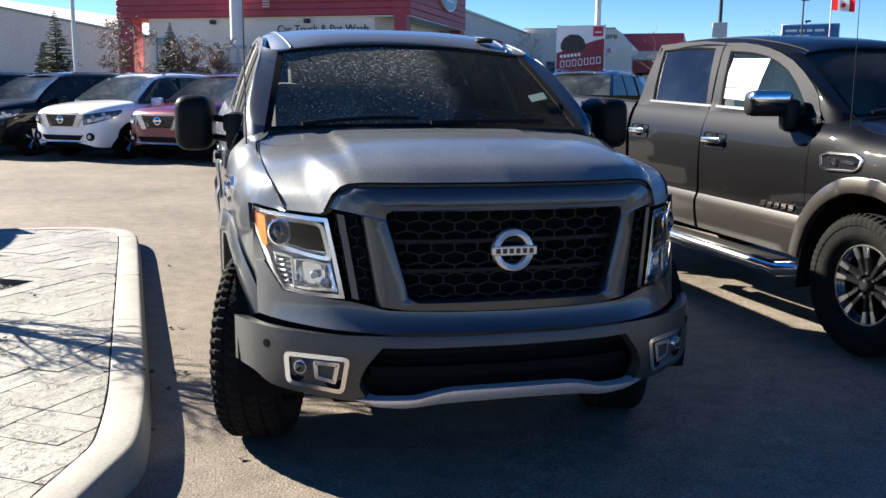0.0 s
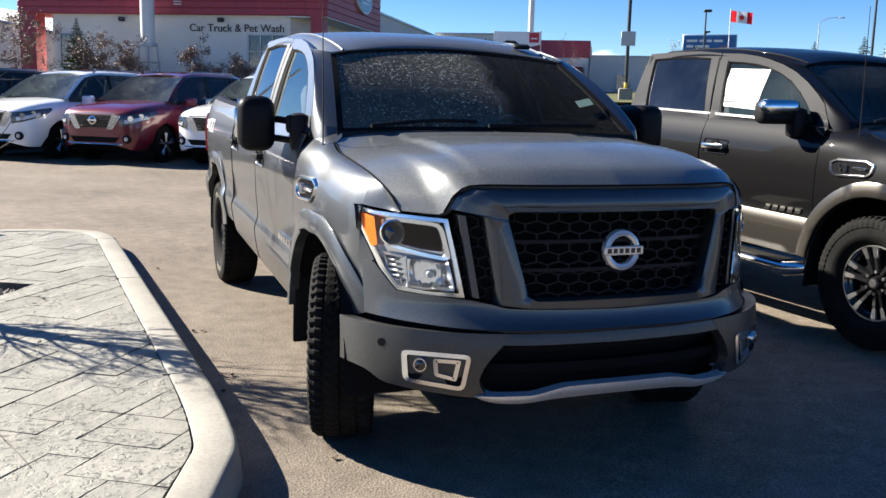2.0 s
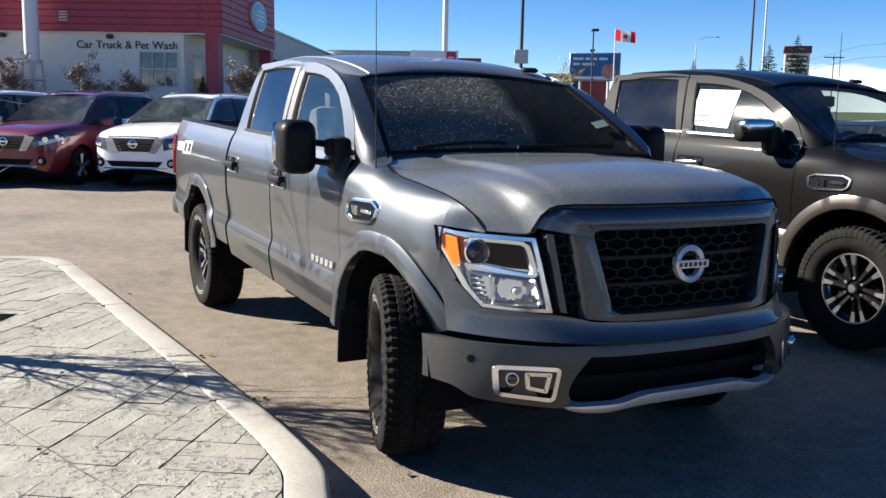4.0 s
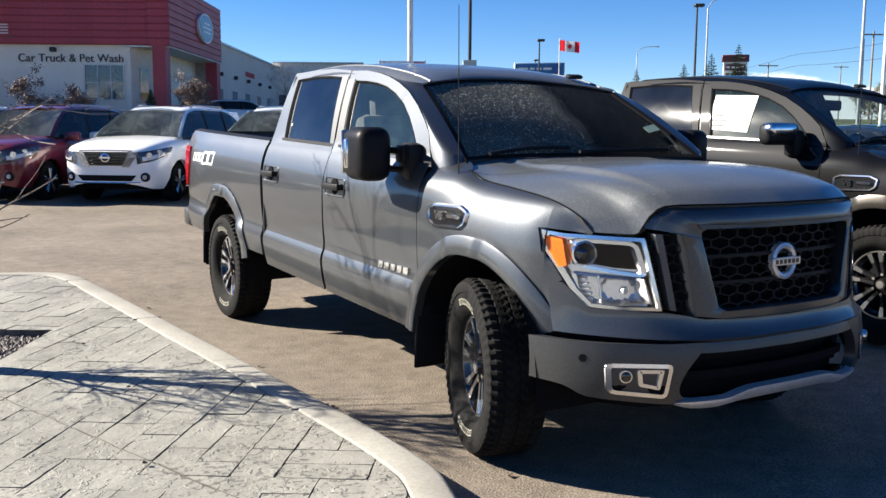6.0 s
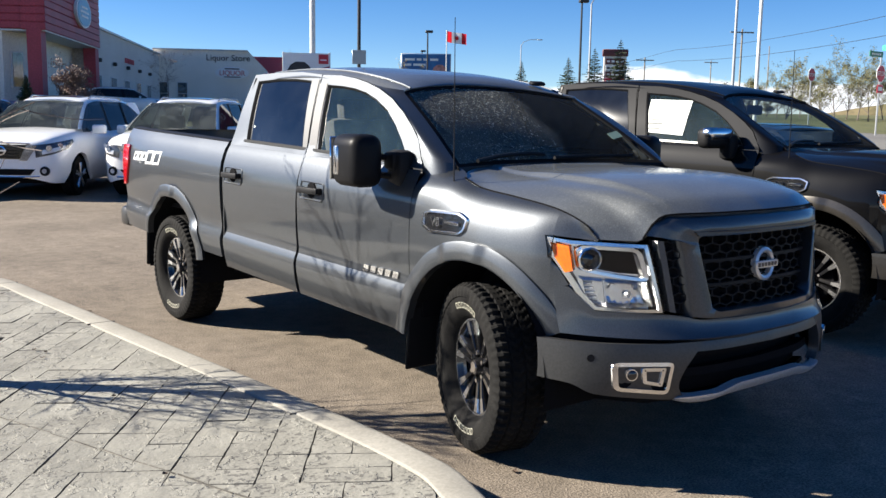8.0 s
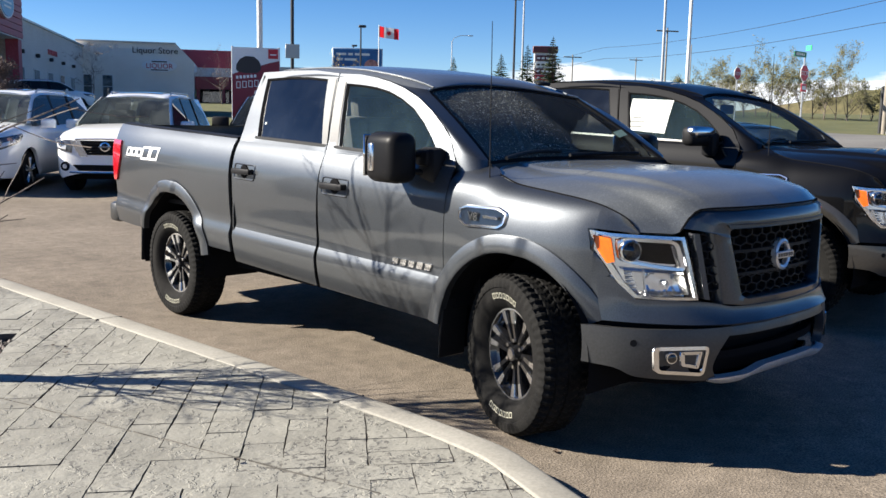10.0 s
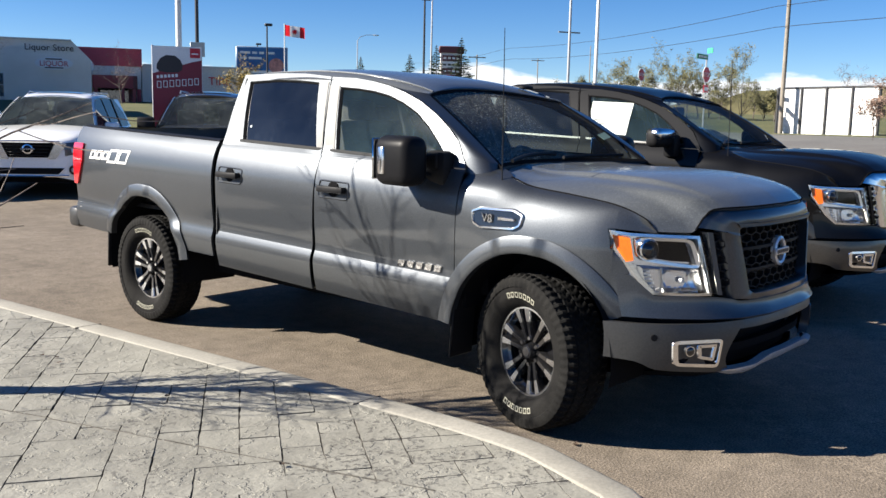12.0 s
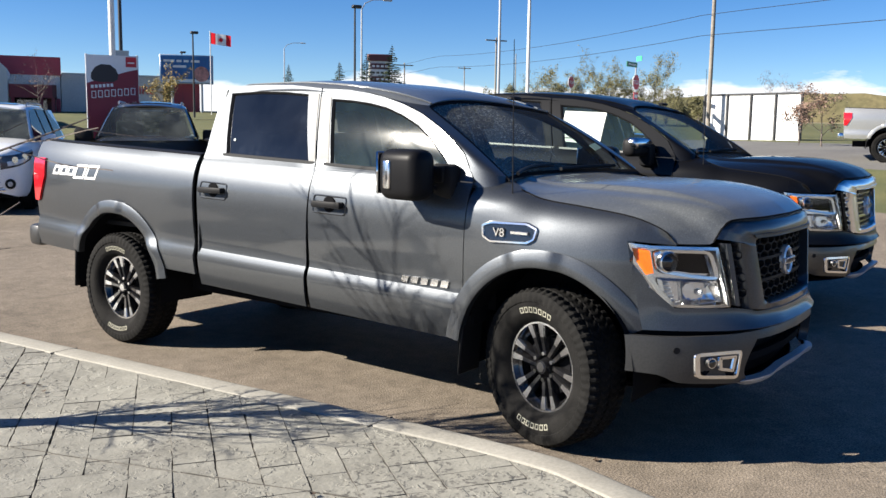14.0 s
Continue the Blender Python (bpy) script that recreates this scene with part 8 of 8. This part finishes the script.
def spruce(pos, h, seed, label="dark green young spruce tree"):
    rnd = random.Random(seed)
    T = empty("spruce_tree", label, "tree")
    cyl("trunk", (0, 0, -0.2), (0, 0, h), h * 0.018, M_BARK, T, r2=0.01, seg=7)
    v, f = [], []
    z = h * 0.08
    while z < h * 0.99:
        r = (h - z) * 0.34 * rnd.uniform(0.8, 1.1) + 0.05
        n = max(5, int(10 * r / (h * 0.25)) + 5)
        for k in range(n):
            a = 2 * math.pi * (k + rnd.random()) / n
            d = Vector((math.cos(a), math.sin(a), rnd.uniform(-0.25, 0.2)))
            side = Vector((-math.sin(a), math.cos(a), 0))
            rr = r * rnd.uniform(0.65, 1.1)
            for q in range(7):
                t = (q + 0.6) / 7
                c = Vector((0, 0, z)) + d * rr * t
                for s in (-1, 1):
                    tip = c + side * s * rr * 0.26 * (1.1 - t) + d * rr * 0.16 + Vector((0, 0, rnd.uniform(-0.06, 0.04)))
                    b0 = len(v)
                    v += [c - d * 0.02 * h / 3, tip, c + d * rr * 0.15 + Vector((0, 0, 0.03))]
                    f.append((b0, b0 + 1, b0 + 2))
        z += h * 0.027
    mesh_ob("crown", v, f, M_SPRUCE, T, smooth=False)
    T.matrix_world = pos
    return T


# bare young tree in the island's planter
def planter_tree(pos, seed):
    """A young tree: a stout trunk that splits into rising limbs, with many side branches and twigs."""
    rnd = random.Random(seed)
    T = empty("young_tree", "bare young tree with thin grey-brown twigs in the planter", "tree")
    tv, tf = [], []

    def limb(p, d, ln, r, r_end, lv, seg, up=0.10):
        n = 6
        pts, rad, q, dd = [p.copy()], [r], p.copy(), d.normalized()
        for k in range(n):
            dd = (dd + Vector((rnd.uniform(-1, 1), rnd.uniform(-1, 1), rnd.uniform(-0.6, 0.6))) * 0.13 + Vector((0, 0, up))).normalized()
            q = q + dd * ln / n
            pts.append(q.copy())
            rad.append(r + (r_end - r) * (k + 1) / n)
        v, f = tube_mesh(pts, rad, seg)
        b0 = len(tv)
        tv.extend(v)
        tf.extend([tuple(i + b0 for i in g) for g in f])
        if lv == 0:
            return
        for k in range(7 if lv == 2 else 4):
            t = rnd.uniform(0.22, 1.0)
            i = min(int(t * n), n - 1)
            base = pts[i].lerp(pts[i + 1], t * n - i)
            ax = (pts[i + 1] - pts[i]).normalized()
            out = ax.orthogonal().normalized()
            out = Matrix.Rotation(rnd.uniform(0, 6.283), 3, ax) @ out
            r0 = max(0.0034, rad[i] * 0.62)
            limb(base, ax * 0.75 + out * rnd.uniform(0.5, 0.9), ln * rnd.uniform(0.28, 0.5), r0, 0.0026, lv - 1, 4 if lv == 2 else 3, 0.04)

    v, f = tube_mesh([Vector((0, 0, -0.1)), Vector((0.005, 0, 0.4)), Vector((-0.004, 0.004, 0.8)), Vector((0, 0, 1.25))], [0.078, 0.074, 0.068, 0.052], 12)
    tv.extend(v)
    tf.extend(f)
    for d, ln, r in (((0.05, -0.02, 1), 0.95, 0.032), ((0.26, 0.28, 1), 1.55, 0.024), ((-0.24, -0.26, 1), 0.9, 0.022), ((0.18, -0.30, 1), 0.85, 0.022), ((0.10, 0.42, 1), 1.3, 0.020)):
        limb(Vector((0, 0, 1.18)), Vector(d), ln, r, 0.006, 2, 7, 0.05)
    for k in range(24):
        h = 0.48 + 1.35 * (k / 24) ** 1.1
        az = k * 2.39996 + rnd.uniform(-0.3, 0.3)
        lean = rnd.uniform(0.8, 1.15)
        limb(Vector((0, 0, h)), Vector((math.cos(az) * lean, math.sin(az) * lean, 0.8)), 0.66 - 0.12 * h + rnd.uniform(-0.06, 0.08), 0.0145 - 0.003 * h / 2, 0.004, 2, 5)
    for b_, d_, ln_ in (((0, 0, 1.0), (0.80, -0.74, 0.66), 1.32), ((0, 0, 0.55), (0.92, -0.09, 0.62), 1.0), ((0, 0, 0.9), (0.80, 0.2, 0.62), 0.85)):
        limb(Vector(b_), Vector(d_), ln_, 0.010, 0.003, 1, 5, 0.0)
    mesh_ob("trunk", tv, tf, M_TWIG, T)
    T.matrix_world = pos
    return T


planter_tree(Matrix.Translation((-3.12, 2.48, KTOP - 0.06)), 23)
# planting before the car wash
for k, (a, c, h, sd) in enumerate(((-33.2, 46.0, 4.2, 1), (-29.0, 46.5, 3.2, 2), (-26.6, 46.3, 2.6, 4), (-22.6, 47.0, 2.7, 3), (-20.9, 46.8, 2.5, 6), (-13.6, 47.2, 2.6, 5), (-14.6, 50.5, 2.4, 9))):
    branch_tree("shrub", "half-bare shrub with dry russet leaves before the car wash", at_ac(a, c), h, 40 + sd, M_TWIG, 0.85, 3, M_DRYLEAF, 3600, 0.052, 0.05, 0.02, "shrub", kid_n=(13, 17))
for a, c, h, sd in ((-38.1, 46.0, 5.3, 1), (-30.1, 46.2, 4.4, 2), (-16.4, 47.3, 2.3, 3)):
    spruce(at_ac(a, c), h, sd)
spruce(at_ac(-41.5, 49.0), 3.4, 8)
pole("flag_pole", "white pole at the edge of the street", -32.2, 40.0, 9.0, 0.11, M_POLEW)
wall = empty("warehouse_building", "pale grey warehouse with a sloping roof edge", "building")
bm = bmesh.new()
g = rise(-60, 60)
prof = [(-95.0, g - 0.5), (-38.0, g - 0.5), (-38.0, 5.3), (-70.0, 11.0), (-95.0, 9.6)]
a_ = [bm.verts.new((x, 62.0, z)) for x, z in prof]
b_ = [bm.verts.new((x, 100.0, z)) for x, z in prof]
bm.faces.new(a_)
bm.faces.new(b_[::-1])
for k in range(5):
    bm.faces.new((a_[k], b_[k], b_[(k + 1) % 5], a_[(k + 1) % 5]))
part("warehouse_wall", bm, M_WALLW, wall)
for p, q in zip(prof[2:], prof[3:]):
    tube("roof_trim", [(p[0], 61.95, p[1]), (q[0], 61.95, q[1])], 0.13, M_GALV, wall, 6)
wall.matrix_world = at_ac(0, 0, -rise(0, 0))
# bare tree by the liquor store and small trees on the bank
branch_tree("young_tree", "bare small tree before the shop wall", at_ac(-13.6, 78.0), 5.0, 71, M_TWIG, 0.9, 4, M_DRYLEAF, 260, 0.06, 0.06, 0.2)
branch_tree("young_tree", "bare small tree before the red shop", at_ac(-3.2, 88.0), 4.6, 72, M_TWIG, 0.8, 4, M_DRYLEAF, 300, 0.06, 0.06, 0.2)
branch_tree("young_tree", "small tree with golden leaves beside the billboard", at_ac(*toward(36.9, 70)), 3.6, 73, M_TWIG, 0.7, 3, M_GOLD, 1500, 0.07, 0.06, 0.2)
for az, dist, h, sd, dz in ((47.04, 75, high(47.04, 75, 0.070), 11, 0), (50.25, 68, high(50.25, 68, 0.089), 12, 0), (48.7, 70, high(48.7, 70, 0.08), 13, 0), (43.96, 95, high(43.96, 95, 0.066), 14, 0)):
    a, c = toward(az, dist)
    spruce(at_ac(a, c, dz), h, sd)
# sparse street trees with russet leaves near the road
for az, dist, h, sd in ((74.64, 35, 1.55, 81), (75.86, 34, 1.75, 83), (73.3, 50, 3.1, 82)):
    a, c = toward(az, dist)
    branch_tree("young_tree", "thin street tree with sparse russet leaves", at_ac(a, c), h, sd, M_TWIG, 0.8, 4, M_DRYLEAF, 1000 if sd != 82 else 120, 0.045, 0.035, 0.3)
# belt of poplars beyond the road
rnd = random.Random(9)
k = 0
for az in np.arange(56.5, 70.0, 0.62):
    d = 92 + rnd.uniform(-8, 14)
    a, c = toward(float(az), d)
    edge = 0.55 if (az < 58.5 or az > 67.8) else 1.0
    branch_tree("poplar_tree", "thin poplar with olive and yellow autumn leaves", at_ac(a, c), rnd.uniform(3.8, 6.2) * edge, 100 + k, M_TWIG, 0.65, 3, M_POPLAR, 2300, 0.07, 0.06, 0.05)
    k += 1
# far wooded rise on the horizon
v, f = [], []
for k in range(181):
    az = radians(-60 + k * 1.2)
    r = 900
    hgt = 12 + 7 * noise.noise(Vector((k * 0.13, 0, 0))) + 3 * noise.noise(Vector((k * 0.9, 3, 0)))
    s = min(max((math.degrees(az) - 58) / 12, 0), 1)
    hgt += 26 * s * s * (3 - 2 * s)
    for q, (dr, z) in enumerate(((0, 0), (30, hgt), (120, hgt * 0.7))):
        v.append(((r + dr) * math.sin(az), (r + dr) * math.cos(az), z))
for k in range(180):
    for q in range(2):
        b0 = k * 3 + q
        f.append((b0, b0 + 3, b0 + 4, b0 + 1))
tagged(mesh_ob("far_hills", v, f, M_HILL), "brown hills on the horizon", "hills", kind="structure")


# ---- fallen leaves on the lot and the paving ----
def fallen_leaf(pos, turn, size, seed):
    """A curled dry leaf with a short stalk."""
    rnd = random.Random(seed)
    v, f = [], []
    n = 6
    for i in range(n + 1):
        t = i / n
        w = size * 0.42 * math.sin(math.pi * min(1, t * 0.96 + 0.02)) ** 0.8
        z = size * (0.10 + 0.22 * (2 * t - 1) ** 2)
        for s in (-1, 0, 1):
            v.append((s * w, (t - 0.5) * size, z + (0.16 * size if s else 0) * rnd.uniform(0.4, 1.1)))
    for i in range(n):
        for s in range(2):
            a = i * 3 + s
            f.append((a, a + 1, a + 4, a + 3))
    L = mesh_ob("dry_leaf", v, f, M_LEAFLIT)
    tagged(L, "curled dry brown leaf lying on the ground", "leaf", "fallen leaves")
    L.matrix_world = pose(*pos, 0, 0, turn)
    return L


M_LEAFLIT = plain_mat("dry_leaf_brown", (0.075, 0.05, 0.034), 0.8, amount=0.3, fine=40.0)
LEAVES = [(-1.29, 1.95, 0, 0.035), (-1.23, 0.95, 0, 0.035), (-0.93, -0.32, 0, 0.035), (-1.26, 0.69, 0, 0.035), (-1.31, 0.11, 0, 0.035), (-2.21, 2.55, 0.146, 0.028), (-1.36, 1.01, 0, 0.035), (-1.38, 4.18, 0, 0.035), (-1.23, 1.94, 0, 0.035), (-1.18, 0.95, 0, 0.035), (-2.17, 2.45, 0.146, 0.028), (-2.22, 2.33, 0.146, 0.028), (-2.14, 1.35, 0.146, 0.028), (-2.32, 0.21, 0.146, 0.028)]
for k, (x, y, z, s) in enumerate(LEAVES):
    fallen_leaf((x, y, z), 57 * k, s, 300 + k)


# ---- paving stones, last ----
def build_stones():
    polys = stone_polys()
    key = lambda p: (sum(q[0] for q in p) / len(p) + 2.4) ** 2 + ((sum(q[1] for q in p) / len(p) - 0.9) * 0.75) ** 2
    polys.sort(key=key)
    rnd = random.Random(4)
    rv, rf, ri = [], [], []

    def solid(poly, z):
        ccw = sum(poly[i][0] * poly[(i + 1) % len(poly)][1] - poly[(i + 1) % len(poly)][0] * poly[i][1] for i in range(len(poly))) > 0
        if not ccw:
            poly = poly[::-1]
        full = []
        for i, q in enumerate(poly):
            r = poly[(i + 1) % len(poly)]
            ln = math.hypot(r[0] - q[0], r[1] - q[1])
            full.append(q)
            m = min(6, int(ln / 0.06))
            for k in range(1, m + 1):
                t = k / (m + 1)
                w = rnd.uniform(-0.0042, 0.0016)
                full.append((q[0] + (r[0] - q[0]) * t - (r[1] - q[1]) / ln * w, q[1] + (r[1] - q[1]) * t + (r[0] - q[0]) / ln * w))
        poly = full
        n = len(poly)
        small = area_of(poly) < 0.004
        ins = inset(poly, 0.0012 if small else 0.002)
        tx, ty = rnd.uniform(-0.006, 0.006), rnd.uniform(-0.006, 0.006)
        cx, cy = sum(q[0] for q in poly) / n, sum(q[1] for q in poly) / n
        v = [(q[0], q[1], KTOP - 0.062) for q in poly] + [(q[0], q[1], z - 0.004) for q in poly] + [(q[0], q[1], z + tx * (q[0] - cx) + ty * (q[1] - cy)) for q in ins]
        f = [(i, (i + 1) % n, n + (i + 1) % n, n + i) for i in range(n)] + [(n + i, n + (i + 1) % n, 2 * n + (i + 1) % n, 2 * n + i) for i in range(n)] + [tuple(2 * n + i for i in range(n))]
        return v, f

    for k, poly in enumerate(polys):
        v, f = solid(poly, KTOP - 0.004 + rnd.uniform(-0.0025, 0.0025))
        if k < 300:
            ob = mesh_ob("stone", v, f, [M_STONE, M_JOINT], bed, smooth=False)
            ob.data.polygons.foreach_set("material_index", [1 if i < 2 * len(v) // 3 else 0 for i in range(len(f))])
        else:
            b0 = len(rv)
            rv += v
            rf += [tuple(i + b0 for i in g) for g in f]
            ri += [1 if i < 2 * len(v) // 3 else 0 for i in range(len(f))]
    if rv:
        far = mesh_ob("far_stones", rv, rf, [M_STONE, M_JOINT], bed, smooth=False)
        far.data.polygons.foreach_set("material_index", ri)
        tagged(far, "stamped paving blocks farther off", kind="stuff")


build_stones()
